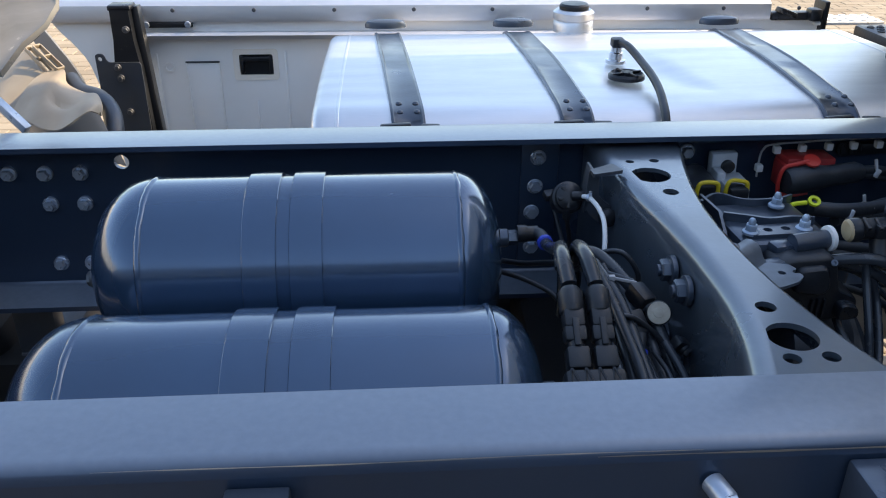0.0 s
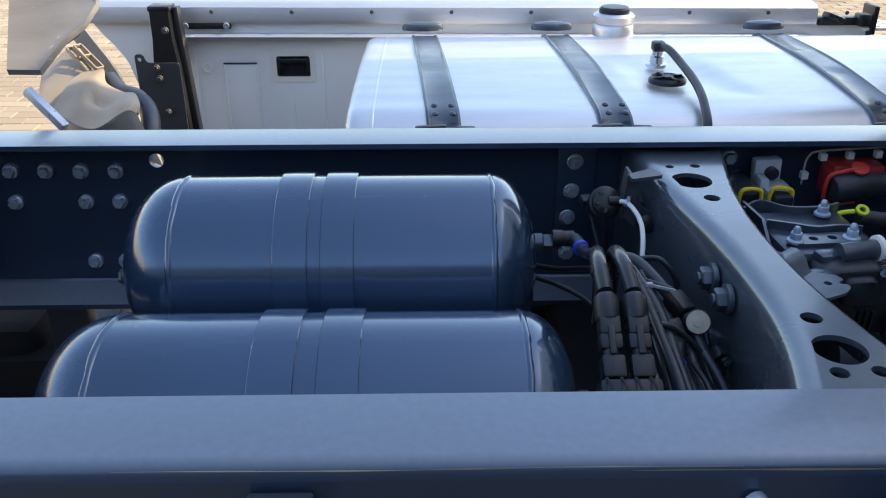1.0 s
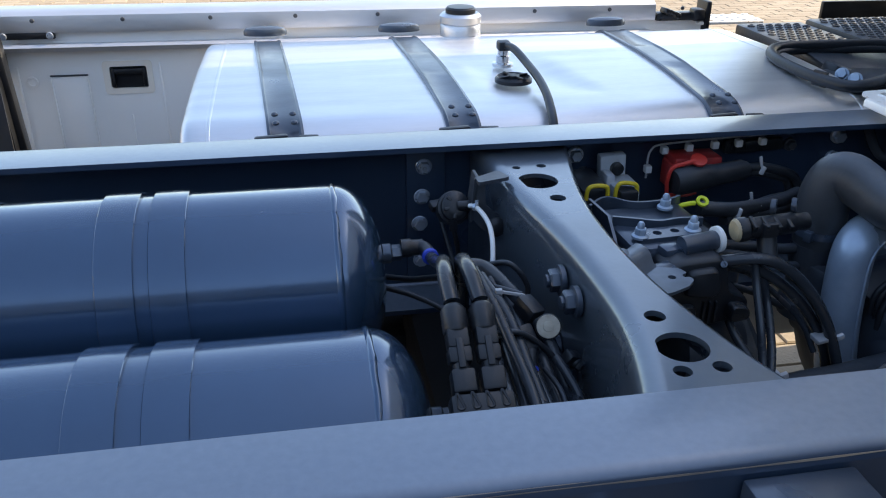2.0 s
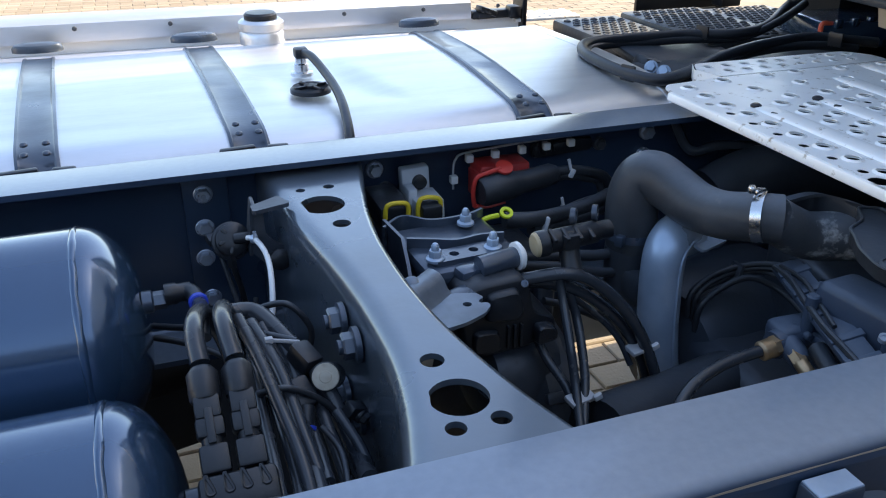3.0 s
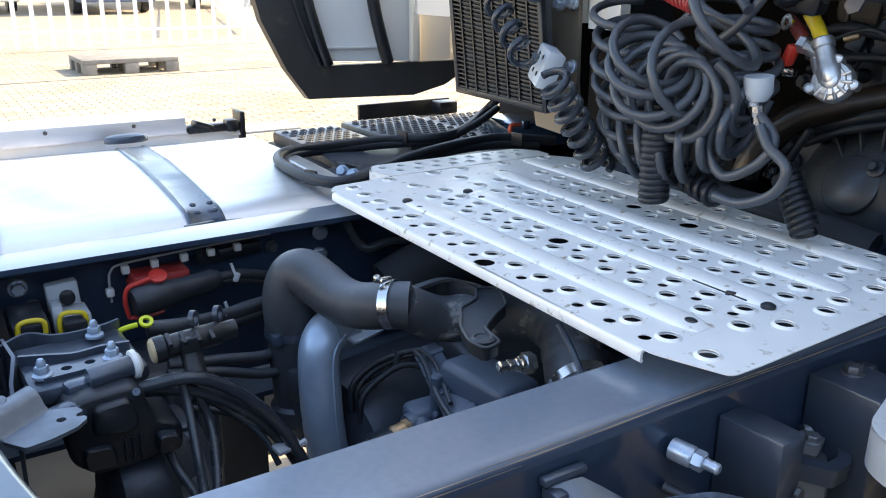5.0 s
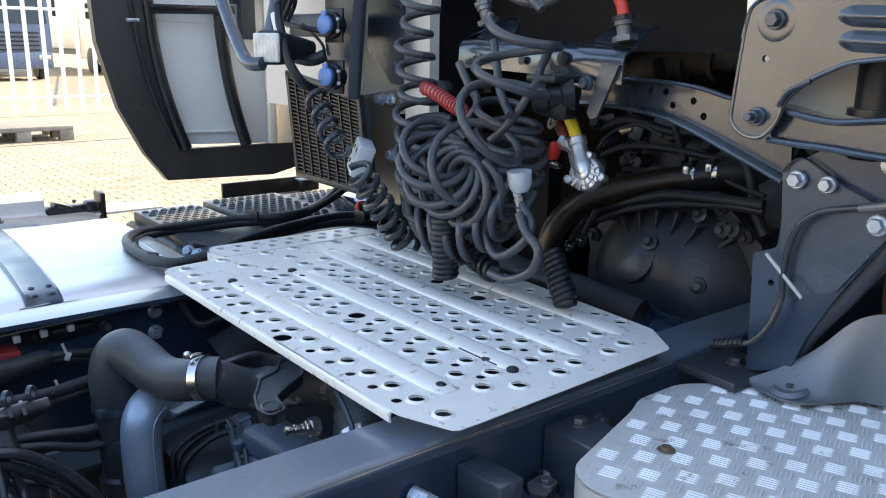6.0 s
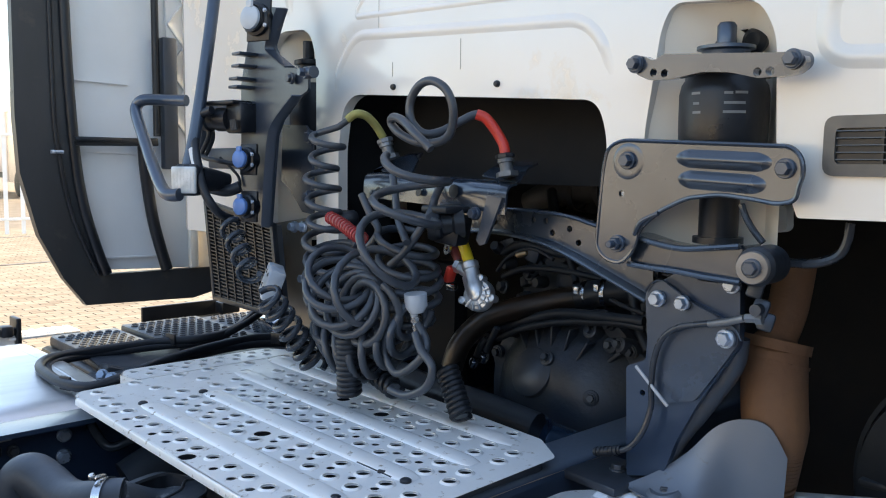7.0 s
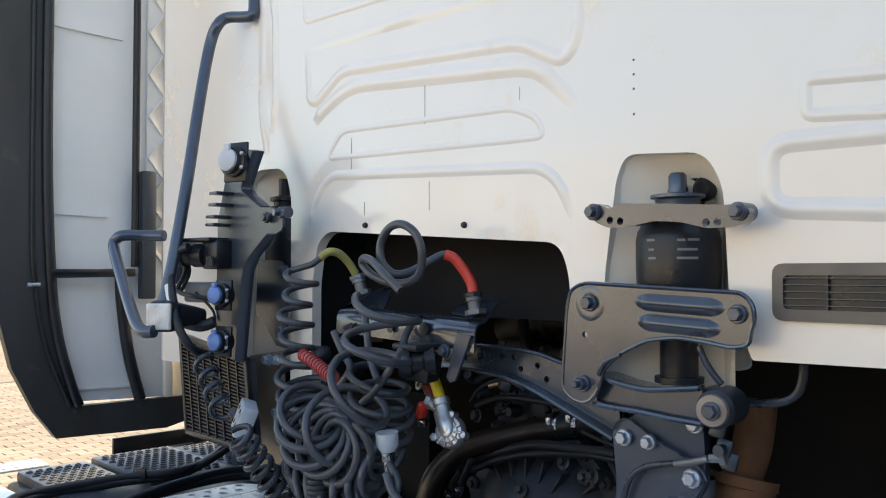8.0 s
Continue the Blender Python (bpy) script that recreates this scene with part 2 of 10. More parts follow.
# ---- ground ----
def paver_material():
    m = bpy.data.materials.new("pavers")
    m.use_nodes = True
    n, l = m.node_tree.nodes, m.node_tree.links
    b = n["Principled BSDF"]
    geo = n.new("ShaderNodeNewGeometry")
    oi = n.new("ShaderNodeObjectInfo")
    tc = n.new("ShaderNodeTexCoord")
    no = n.new("ShaderNodeTexNoise")
    no.inputs["Scale"].default_value, no.inputs["Detail"].default_value = 0.5, 6
    l.new(geo.outputs["Position"], no.inputs["Vector"])
    fi = n.new("ShaderNodeTexNoise")
    fi.inputs["Scale"].default_value, fi.inputs["Detail"].default_value = 90, 5
    l.new(geo.outputs["Position"], fi.inputs["Vector"])
    ad = n.new("ShaderNodeMath")
    ad.operation = "ADD"
    l.new(geo.outputs["Random Per Island"], ad.inputs[0])
    l.new(oi.outputs["Random"], ad.inputs[1])
    fr = n.new("ShaderNodeMath")
    fr.operation = "FRACT"
    l.new(ad.outputs[0], fr.inputs[0])
    a2 = n.new("ShaderNodeMath")
    a2.operation = "MULTIPLY_ADD"
    a2.inputs[1].default_value = 0.5
    l.new(fr.outputs[0], a2.inputs[0])
    l.new(no.outputs[0], a2.inputs[2])
    ramp = n.new("ShaderNodeValToRGB")
    ramp.color_ramp.elements[0].position, ramp.color_ramp.elements[0].color = 0.3, (0.205, 0.165, 0.118, 1)
    ramp.color_ramp.elements[1].position, ramp.color_ramp.elements[1].color = 1.0, (0.325, 0.277, 0.212, 1)
    l.new(a2.outputs[0], ramp.inputs[0])
    l.new(ramp.outputs[0], b.inputs["Base Color"])
    b.inputs["Roughness"].default_value = 0.85
    bp = n.new("ShaderNodeBump")
    bp.inputs["Strength"].default_value, bp.inputs["Distance"].default_value = 0.5, 0.004
    l.new(fi.outputs[0], bp.inputs["Height"])
    l.new(bp.outputs[0], b.inputs["Normal"])
    return m


M_PAVER = paver_material()
M_SAND = mat("joint sand", (0.30, 0.25, 0.19), 0.9, 0.0, (0.22, 0.18, 0.13), 3, 0.9, 0.6, 60)
bm = bmesh.new()
bmesh.ops.create_grid(bm, x_segments=1, y_segments=1, size=400)
bmesh.ops.translate(bm, verts=bm.verts, vec=(0, 0, -0.007))
ground = solo("ground", bm, M_SAND, "sunlit yard ground of sand-coloured block paving", "ground", kind="structure")

# ---- more materials ----
M_BOLT = mat("zinc bolt", (0.5, 0.57, 0.66), 0.3, 0.6, (0.38, 0.43, 0.5), 40, 0.8, 0.1, 200, 0.1, 0.0, (0.28, 0.27, 0.26), 80, 0.68)
M_DBOLT = mat("dark bolt", (0.10, 0.105, 0.115), 0.42, 0.5, None, 40, 0.8, 0.1, 200)
M_STRAP = mat("strap", (0.062, 0.084, 0.118), 0.34, 0.4, (0.05, 0.064, 0.086), 12, 0.8, 0.1, 160, 0.08, 0.4, (0.16, 0.155, 0.15), 50, 0.68)
M_CHROME = mat("bright steel", (0.74, 0.75, 0.76), 0.22, 1.0, (0.6, 0.6, 0.61), 20, 0.7, 0.05, 120)
M_BRASS = mat("brass", (0.56, 0.38, 0.22), 0.42, 0.85, (0.38, 0.26, 0.16), 60, 0.8, 0.1, 150)
M_GALV = mat("galvanised steel", (0.42, 0.51, 0.62), 0.32, 0.35, (0.26, 0.33, 0.42), 14, 0.9, 0.08, 120, 0.1, 0.0, (0.25, 0.22, 0.19), 40, 0.68)
M_HOSE = mat("nylon hose", (0.026, 0.032, 0.041), 0.24, 0.0, (0.044, 0.049, 0.057), 20, 0.8, 0.04, 160, 0.08, 0.0, (0.08, 0.075, 0.07), 40, 0.7)
M_WTUBE = mat("white tube", (0.75, 0.75, 0.74), 0.35, 0.0, None, 30, 0.4)
M_TIE = mat("grey cable tie", (0.45, 0.46, 0.48), 0.45, 0.0, None, 30, 0.4)
M_BLUE = mat("blue plastic", (0.02, 0.06, 0.5), 0.4, 0.0, None, 30, 0.4)
M_RED = mat("red plastic", (0.40, 0.028, 0.026), 0.46, 0.0, (0.29, 0.03, 0.028), 20, 0.7, 0.05, 100, 0.06, 0.0, (0.3, 0.1, 0.08), 60, 0.7)
M_YELLOW = mat("yellow plastic", (0.75, 0.55, 0.03), 0.42, 0.0, (0.62, 0.45, 0.03), 20, 0.7)
M_LIME = mat("lime plastic", (0.62, 0.68, 0.02), 0.42, 0.0, (0.5, 0.56, 0.02), 20, 0.7)
M_LGREY = mat("pale grey plastic", (0.52, 0.56, 0.6), 0.42, 0.0, (0.42, 0.45, 0.48), 20, 0.8, 0.05, 120)
M_CAST = mat("cast aluminium", (0.24, 0.25, 0.26), 0.48, 0.6, (0.15, 0.15, 0.15), 16, 0.9, 0.3, 120, 0.1, 0.0, (0.12, 0.1, 0.08), 30, 0.64)
M_DARK = mat("dark dirty steel", (0.06, 0.074, 0.096), 0.42, 0.4, (0.064, 0.067, 0.072), 10, 0.9, 0.2, 90, 0.1, 0.0, (0.1, 0.085, 0.07), 24, 0.66)
M_RUST = mat("rusty exhaust", (0.2, 0.092, 0.04), 0.75, 0.1, (0.12, 0.055, 0.028), 12, 0.95, 0.5, 90, 0.1, 0.0, (0.22, 0.11, 0.055), 26, 0.66)
M_CASTALU = mat("bare cast aluminium", (0.6, 0.61, 0.62), 0.4, 0.85, (0.42, 0.42, 0.42), 40, 0.9, 0.2, 120)
M_PALE = mat("bare steel disc", (0.42, 0.38, 0.31), 0.55, 0.3, (0.3, 0.26, 0.2), 60, 0.9, 0.2, 200)

M_WORN = mat("rubbed steel", (0.46, 0.36, 0.26), 0.36, 0.4, (0.16, 0.14, 0.12), 40, 1.0, 0.2, 120, 0.1, stretch=(0.15, 1, 1))

# ---- chassis frame ----
X_BACK, X_FRONT, RAIL_TOP = -1.6, 4.6, 0.95
chassis = thing("chassis_frame", (1.5, 0, 0.68), "dark grey painted steel ladder frame of a tractor truck", "chassis")
for s in (-1, 1):
    bm = bmesh.new()
    r = 0.014
    top = [(0.300, RAIL_TOP), (0.385 - r, RAIL_TOP), (0.385 - r * 0.62, RAIL_TOP - r * 0.08), (0.385 - r * 0.3, RAIL_TOP - r * 0.3), (0.385 - r * 0.08, RAIL_TOP - r * 0.62), (0.385, RAIL_TOP - r),
           (0.377, RAIL_TOP - r), (0.374, RAIL_TOP - 0.0105), (0.369, RAIL_TOP - 0.008), (0.300, RAIL_TOP - 0.008)]
    low = [(y, 2 * 0.815 - z) for y, z in top]
    for prof in (top, low):
        for g in (loft(bm, [[(x, s * y, z) for y, z in prof] for x in (X_BACK, X_FRONT)], closed=True),):
            bm.faces.new(g[0])
            bm.faces.new(g[1])
    holes = [ring_of((0.854, 0.899), 0.0115), ring_of((0.30, 0.86), 0.012)] if s > 0 else [ring_of((0.30, 0.86), 0.012)]
    plate(bm, [(X_BACK, 0.694), (X_FRONT, 0.694), (X_FRONT, RAIL_TOP - r), (X_BACK, RAIL_TOP - r)], holes, turn(90), 0.008, (0, s * 0.381 - 0.004, 0))
    rail = part("rail", bm, M_RAIL, chassis, "dark grey C-section rail with a worn top flange coloured paler")
    if s < 0:
        # paint rubbed through along the rounded edge
        for x0, x1, a0, a1 in ((1.42, 2.02, 20, 27), (1.92, 2.38, 38, 44), (1.98, 2.26, 52, 56), (2.24, 2.75, 30, 36), (1.05, 1.5, 34, 38)):
            bm = bmesh.new()
            rows = []
            for i in range(25):
                f = i / 24
                w = (a1 - a0) / 2 * math.sin(math.pi * f) ** 0.4 * (0.65 + 0.35 * math.sin(31 * f + a0)) + 0.3
                mid = (a0 + a1) / 2 + 2.0 * math.sin(9 * f + x0)
                rows.append([(x0 + (x1 - x0) * f, -(0.371 + 0.0143 * math.sin(radians(90 - q))), 0.936 + 0.0143 * math.cos(radians(90 - q))) for q in (mid - w, mid, mid + w)])
            loft(bm, rows)
            thicken(bm, 0.0004)
            part("worn_edge", bm, M_WORN, rail, "bare rubbed steel edge")
for x, z in ((1.502, 0.894), (1.499, 0.845), (1.495, 0.8), (1.497, 0.737), (1.741, 0.899), (2.19, 0.907), (2.188, 0.868),
             (0.682, 0.884), (0.736, 0.883), (0.79, 0.883), (0.735, 0.832), (0.788, 0.832), (0.731, 0.728), (0.78, 0.728), (0.628, 0.884), (0.625, 0.832)):
    bm = bmesh.new()
    hexbolt(bm, (x, 0.3735, z), (0, -1, 0), 0.009 if x < 1.0 else 0.0098, 0.011)
    part("bolt", bm, M_BOLT, chassis, "zinc-plated hexagon bolt")
bm = bmesh.new()
hexbolt(bm, (1.757, 0.3735, 0.866), (0, -1, 0), 0.009, 0.014)
part("bolt", bm, M_DBOLT, chassis)
# plates bolted behind the bolt groups
for x0, x1, z0, z1 in ((1.475, 1.535, 0.70, 0.918),):
    bm = bmesh.new()
    box(bm, ((x0 + x1) / 2, 0.3745, (z0 + z1) / 2), (x1 - x0, 0.005, z1 - z0), bevel=0.002)
    part("stiffener", bm, M_RAIL, chassis)

# pressed crossmember: a plate with rolled sides
TOPZ = 0.932
XL = ((0.372, 1.594), (0.30, 1.594), (0.22, 1.598), (0.13, 1.611), (0.03, 1.626), (-0.08, 1.632), (-0.17, 1.629), (-0.25, 1.610), (-0.32, 1.588), (-0.372, 1.575))
XR = ((0.372, 1.712), (0.30, 1.700), (0.22, 1.680), (0.13, 1.664), (0.03, 1.659), (-0.08, 1.663), (-0.17, 1.678), (-0.25, 1.697), (-0.32, 1.724), (-0.372, 1.74))


def along(table, y):
    for (a, u), (b, v) in zip(table, table[1:]):
        if a >= y >= b:
            return u + (v - u) * (a - y) / (a - b)
    return table[-1][1]


ys = [0.370 - 0.74 * i / 36 for i in range(37)]
sm = lambda tb, y: sum(along(tb, max(-0.37, min(0.37, y + d))) for d in (-0.05, -0.025, 0, 0.025, 0.05)) / 5
bm = bmesh.new()
holes = [ring_of((1.628, 0.196), 0.027, n=28), ring_of((1.637, 0.135), 0.0105), ring_of((1.642, -0.161), 0.0105), ring_of((1.645, -0.216), 0.0245, n=28),
         ring_of((1.666, -0.251), 0.0085), ring_of((1.629, -0.252), 0.0085), ring_of((1.612, 0.248), 0.006), ring_of((1.648, 0.25), 0.007)]
plate(bm, [(sm(XL, y), y) for y in ys] + [(sm(XR, y), y) for y in reversed(ys)], holes, None, 0.006, (0, 0, TOPZ))
sec = lambda x, s, y: [(x + s * 0.004, y, TOPZ + 0.0001), (x, y, TOPZ + 0.0001), (x - s * 0.005, y, TOPZ - 0.0005), (x - s * 0.010, y, TOPZ - 0.002), (x - s * 0.0145, y, TOPZ - 0.0048), (x - s * 0.018, y, TOPZ - 0.009), (x - s * 0.0203, y, TOPZ - 0.015), (x - s * 0.0212, y, TOPZ - 0.024)]
drop = bmesh.new()
loft(drop, [sec(sm(XL, y), 1, y) + [(sm(XL, y) - 0.0215, y, TOPZ - 0.10), (sm(XL, y) - 0.022, y, TOPZ - 0.245)] for y in ys])
loft(drop, [[(sm(XR, y), y, TOPZ), (sm(XR, y) + 0.004, y, TOPZ - 0.0015), (sm(XR, y) + 0.0065, y, TOPZ - 0.005), (sm(XR, y) + 0.007, y, TOPZ - 0.02), (sm(XR, y) + 0.007, y, TOPZ - 0.035)] for y in ys])
thicken(drop, 0.005)
me = bpy.data.meshes.new("tmp")
drop.to_mesh(me)
drop.free()
bm.from_mesh(me)
bpy.data.meshes.remove(me)
cross = part("crossmember", bm, M_CROSS, chassis, "pressed grey crossmember with round holes and rolled edges", 50)
for y, z in ((0.0, 0.889), (-0.047, 0.887), (-0.047, 0.80), (0.0, 0.80)):
    bm = bmesh.new()
    hexbolt(bm, (sm(XL, y) - 0.027, y, z), (-1, 0, 0), 0.0135, 0.013, 0.004)
    part("bolt", bm, M_STRAP, cross, "flanged nut on a threaded stud")
# near-black masses added below the rails, so lit ground stays hidden
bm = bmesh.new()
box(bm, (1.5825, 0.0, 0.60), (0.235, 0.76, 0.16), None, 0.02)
part("underfill_cross", bm, M_SHADE, chassis)
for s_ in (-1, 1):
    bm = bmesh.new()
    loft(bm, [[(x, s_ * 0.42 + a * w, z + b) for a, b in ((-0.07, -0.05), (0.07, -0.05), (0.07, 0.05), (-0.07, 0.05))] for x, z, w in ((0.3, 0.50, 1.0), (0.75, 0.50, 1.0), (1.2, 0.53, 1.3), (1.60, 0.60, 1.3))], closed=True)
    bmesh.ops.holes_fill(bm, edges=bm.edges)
    part("underfill_side", bm, M_SHADE, chassis)
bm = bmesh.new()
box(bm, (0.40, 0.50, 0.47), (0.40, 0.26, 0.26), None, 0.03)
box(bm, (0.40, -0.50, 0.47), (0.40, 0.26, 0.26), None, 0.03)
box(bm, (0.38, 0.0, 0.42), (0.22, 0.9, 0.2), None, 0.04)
part("underfill_rear", bm, M_SHADE, chassis)
# rear crossmember
bm = bmesh.new()
prof = [(0.0, 0.70), (0.06, 0.70), (0.06, 0.708), (0.008, 0.708), (0.008, 0.902), (0.06, 0.902), (0.06, 0.91), (0.0, 0.91)]
loft(bm, [[(0.50 + x, y, z) for x, z in prof] for y in (-0.376, 0.376)], closed=True)
part("crossmember", bm, M_BLACK, chassis)
for y, z in ((0.3, 0.74), (0.2, 0.74), (0.3, 0.84), (-0.2, 0.8)):
    bm = bmesh.new()
    hexbolt(bm, (0.51, y, z), (1, 0, 0), 0.012, 0.012)
    part("bolt", bm, M_DBOLT, chassis)


# ---- air tanks ----
def air_tank(x0, x1, y, z, r, bands, fit_r):
    tk = thing("air_tank", ((x0 + x1) / 2, y, z - r), "dark grey painted steel air tank with welded domed ends", "air tank", "air tanks between the rails")
    bm = bmesh.new()
    L, LR = 0.084, 0.062
    dome, dome_r = [[(r * math.sin(a) ** 0.8 if a > 0 else 0, d * (1 - math.cos(a))) for a in [math.pi / 2 * i / 14 for i in range(15)]] for d in (L, LR)]
    n = x1 - x0
    prof = dome + [(r, n / 2)] + [(q, n - h) for q, h in reversed(dome_r)]
    lathe(bm, prof, (x0, y, z), (1, 0, 0), 72)
    body = part("body", bm, M_TANK, tk)
    for a in (L, n - LR):
        bm = bmesh.new()
        k = 96
        rows = []
        for i in range(k):
            f = 2 * math.pi * i / k
            w = 0.0035 + 0.001 * noise.noise(Vector((i * 0.5, a * 9, y)))
            h = 0.0022 + 0.0009 * noise.noise(Vector((i * 0.9, a * 3, y * 5)))
            wob = 0.0008 * noise.noise(Vector((i * 0.3, a, 7)))
            rows.append([(x0 + a + wob + dx * w, y + (r + dh * h - 0.0004) * math.cos(f), z + (r + dh * h - 0.0004) * math.sin(f)) for dx, dh in ((-1.3, -0.3), (-0.7, 0.75), (0, 1), (0.7, 0.75), (1.3, -0.3))])
        rows.append(rows[0])
        loft(bm, rows)
        bmesh.ops.remove_doubles(bm, verts=bm.verts, dist=1e-6)
        part("weld_seam", bm, M_TANK, tk)
    for b0, b1 in bands:
        bm = bmesh.new()
        lathe(bm, [(r - 0.001, b0 - x0), (r + 0.0034, b0 - x0), (r + 0.004, b0 - x0 + 0.0006), (r + 0.0042, (b0 + b1) / 2 - x0), (r + 0.004, b1 - x0 - 0.0006), (r + 0.0034, b1 - x0), (r - 0.001, b1 - x0)], (x0, y, z), (1, 0, 0), 72, False)
        part("band", bm, M_TANK, tk, "flat steel mounting band")
    for sx, hx, ln, up in ((-1, x0, 0.004, -0.005), (1, x1, 0.013, 0.04)):
        bm = bmesh.new()
        lathe(bm, [(fit_r * 1.2, -0.004), (fit_r * 1.2, 0.006), (fit_r, 0.008)], (hx, y - 0.02, z + up), (sx, 0, 0), 24)
        lathe(bm, [(fit_r, 0.006), (fit_r, ln + 0.006), (fit_r * 0.9, ln + 0.008)], (hx, y - 0.02, z + up), (sx, 0, 0), 6)
        part("plug", bm, M_STRAP if sx > 0 else M_DBOLT, tk, "hexagonal screw fitting")
    return tk


tank_far = air_tank(0.874, 1.417, 0.165, 0.826, 0.121, ((1.084, 1.126), (1.142, 1.183)), 0.0105)
tank_near = air_tank(0.856, 1.436, -0.105, 0.769, 0.122, ((1.097, 1.142), (1.164, 1.206)), 0.0105)

# ---- fuel tank ----
FT0, FT1, FY0, FY1, FZ0, FZ1 = 1.136, 2.335, 0.43, 1.14, 0.45, 0.951
tank_prof = round_poly([(FY0, FZ0), (FY1, FZ0), (FY1, FZ1 - 0.012), (FY0 + 0.3, FZ1), (FY0, FZ1 - 0.016)], [0.1, 0.1, 0.11, 0.2, 0.085], 10)


def tank_depth(x, y):
    u, v = (x - 1.735) / 0.10, (y - 0.70) / 0.14
    d = max(0.0, 1 - max(abs(u + 0.25 * v), abs(v)))
    return 0.009 * min(1.0, d * 2.2)


fuel = thing("fuel_tank", (1.73, 0.78, 0.45), "brushed aluminium fuel tank with three dark steel straps", "fuel tank")
bm = bmesh.new()
xs = [FT0 + d for d in (0.0, 0.002, 0.006, 0.012, 0.02)] + [FT0 + 0.02 + (FT1 - FT0 - 0.04) * i / 90 for i in range(1, 90)] + [FT1 - d for d in (0.02, 0.012, 0.006, 0.002, 0.0)]
fine = []
for i in range(len(tank_prof)):
    a, b = Vector(tank_prof[i]), Vector(tank_prof[(i + 1) % len(tank_prof)])
    k = max(1, int((b - a).length / 0.016)) if min(a.y, b.y) > 0.9 else 1
    fine += [tuple(a.lerp(b, j / k)) for j in range(k)]
cy, cz = (FY0 + FY1) / 2, (FZ0 + FZ1) / 2
rows = []
for x in xs:
    e = min(x - FT0, FT1 - x)
    sh = 0.02 * (1 - math.sqrt(max(0.0, 1 - (1 - min(e, 0.02) / 0.02) ** 2)))
    rows.append([(x, y + (cy - y) * sh / 0.35, z + (cz - z) * sh / 0.31 - (tank_depth(x, y) if z > 0.9 else 0)) for y, z in fine])
g = loft(bm, rows, closed=True)
bm.faces.new(g[0])
bm.faces.new(g[-1])
part("body", bm, M_ALU, fuel)
for x in (FT0 + 0.045, FT1 - 0.045):
    bm = bmesh.new()
    rows = [[(x + d, y + (y - cy) * k, z + (z - cz) * k) for y, z in tank_prof] for d, k in ((-0.004, -0.002), (-0.002, 0.004), (0.002, 0.004), (0.004, -0.002))]
    loft(bm, rows, closed=True)
    part("weld_seam", bm, M_ALU, fuel)


def strap(x, w, lean):
    bm = bmesh.new()
    top = [(y, z) for y, z in tank_prof if z > 0.5 or y > 1.0]
    top.sort(key=lambda p: math.atan2(p[1] - cz, p[0] - cy))
    rows = []
    for y, z in top:
        k = Vector((y - cy, z - cz)).normalized()
        sx = x + lean * (y - 0.75)
        rows.append([(sx + a, y + k.x * h, z + k.y * h) for a, h in ((-w / 2, 0.0), (-w / 2, 0.006), (-w / 2 + 0.004, 0.0072), (-w / 2 + 0.007, 0.0045), (w / 2 - 0.007, 0.0045), (w / 2 - 0.004, 0.0072), (w / 2, 0.006), (w / 2, 0.0))])
    loft(bm, rows)
    st = part("strap", bm, M_STRAP, fuel, "dark grey steel tank strap with raised edges")
    for dx in (-0.014, 0.014):
        for y in (0.462, 0.49):
            bm = bmesh.new()
            lathe(bm, [(0.0055, 0), (0.005, 0.0025), (0.003, 0.004), (0, 0.0045)], (x + lean * (y - 0.75) + dx, y, 0.943 + (y - 0.46) * 0.2), (0, -0.25, 1), 14)
            part("rivet", bm, M_STRAP, st)
    bm = bmesh.new()
    hx = x + lean * 0.38
    prof = [(0.05, 0), (0.05, 0.008), (0.045, 0.014), (0.03, 0.017), (0.0, 0.018)]
    lathe(bm, prof, (0, 0, 0), (0, 0, 1), 28)
    bmesh.ops.transform(bm, verts=bm.verts, matrix=Matrix.Translation((hx, 1.115, 0.945)) @ Matrix.Diagonal((0.95, 0.42, 1.0, 1)))
    part("end_cap", bm, M_STRAP, fuel, "rounded dark strap end cap")
    bm = bmesh.new()
    box(bm, (x + lean * -0.3 - 0.022, 0.425, 0.931), (0.05, 0.012, 0.012), turn(0, 0, 8), 0.003)
    box(bm, (x + lean * -0.3 + 0.034, 0.425, 0.929), (0.03, 0.012, 0.012), turn(0, 0, -6), 0.003)
    part("hook", bm, M_BLACK, fuel)


for x in (1.283, 1.572, 2.042):
    bm = bmesh.new()
    box(bm, (x, 0.409, 0.58), (0.08, 0.05, 0.24), None, 0.004)
    part("tank_bracket", bm, M_DARK, fuel)
strap(1.283, 0.056, -0.057)
strap(1.572, 0.056, -0.03)
strap(2.042, 0.06, 0.034)
bm = bmesh.new()
lathe(bm, [(0.046, 0), (0.046, 0.022), (0.043, 0.026), (0.047, 0.03), (0.047, 0.044), (0.04, 0.05)], (1.697, 1.085, 0.938), (0, 0, 1), 36)
neck = part("filler_neck", bm, M_ALU, fuel, "round aluminium filler neck")
bm = bmesh.new()
lathe(bm, [(0.034, 0), (0.034, 0.010), (0.03, 0.014), (0, 0.015)], (1.697, 1.085, 0.987), (0, 0, 1), 28)
part("filler_cap", bm, M_BLACK, neck)
bm = bmesh.new()
lathe(bm, [(0.034, 0), (0.034, 0.006), (0.03, 0.010), (0.026, 0.007), (0.011, 0.007), (0.011, 0.012), (0, 0.012)], (1.709, 0.645, 0.945), (0, 0, 1), 32)
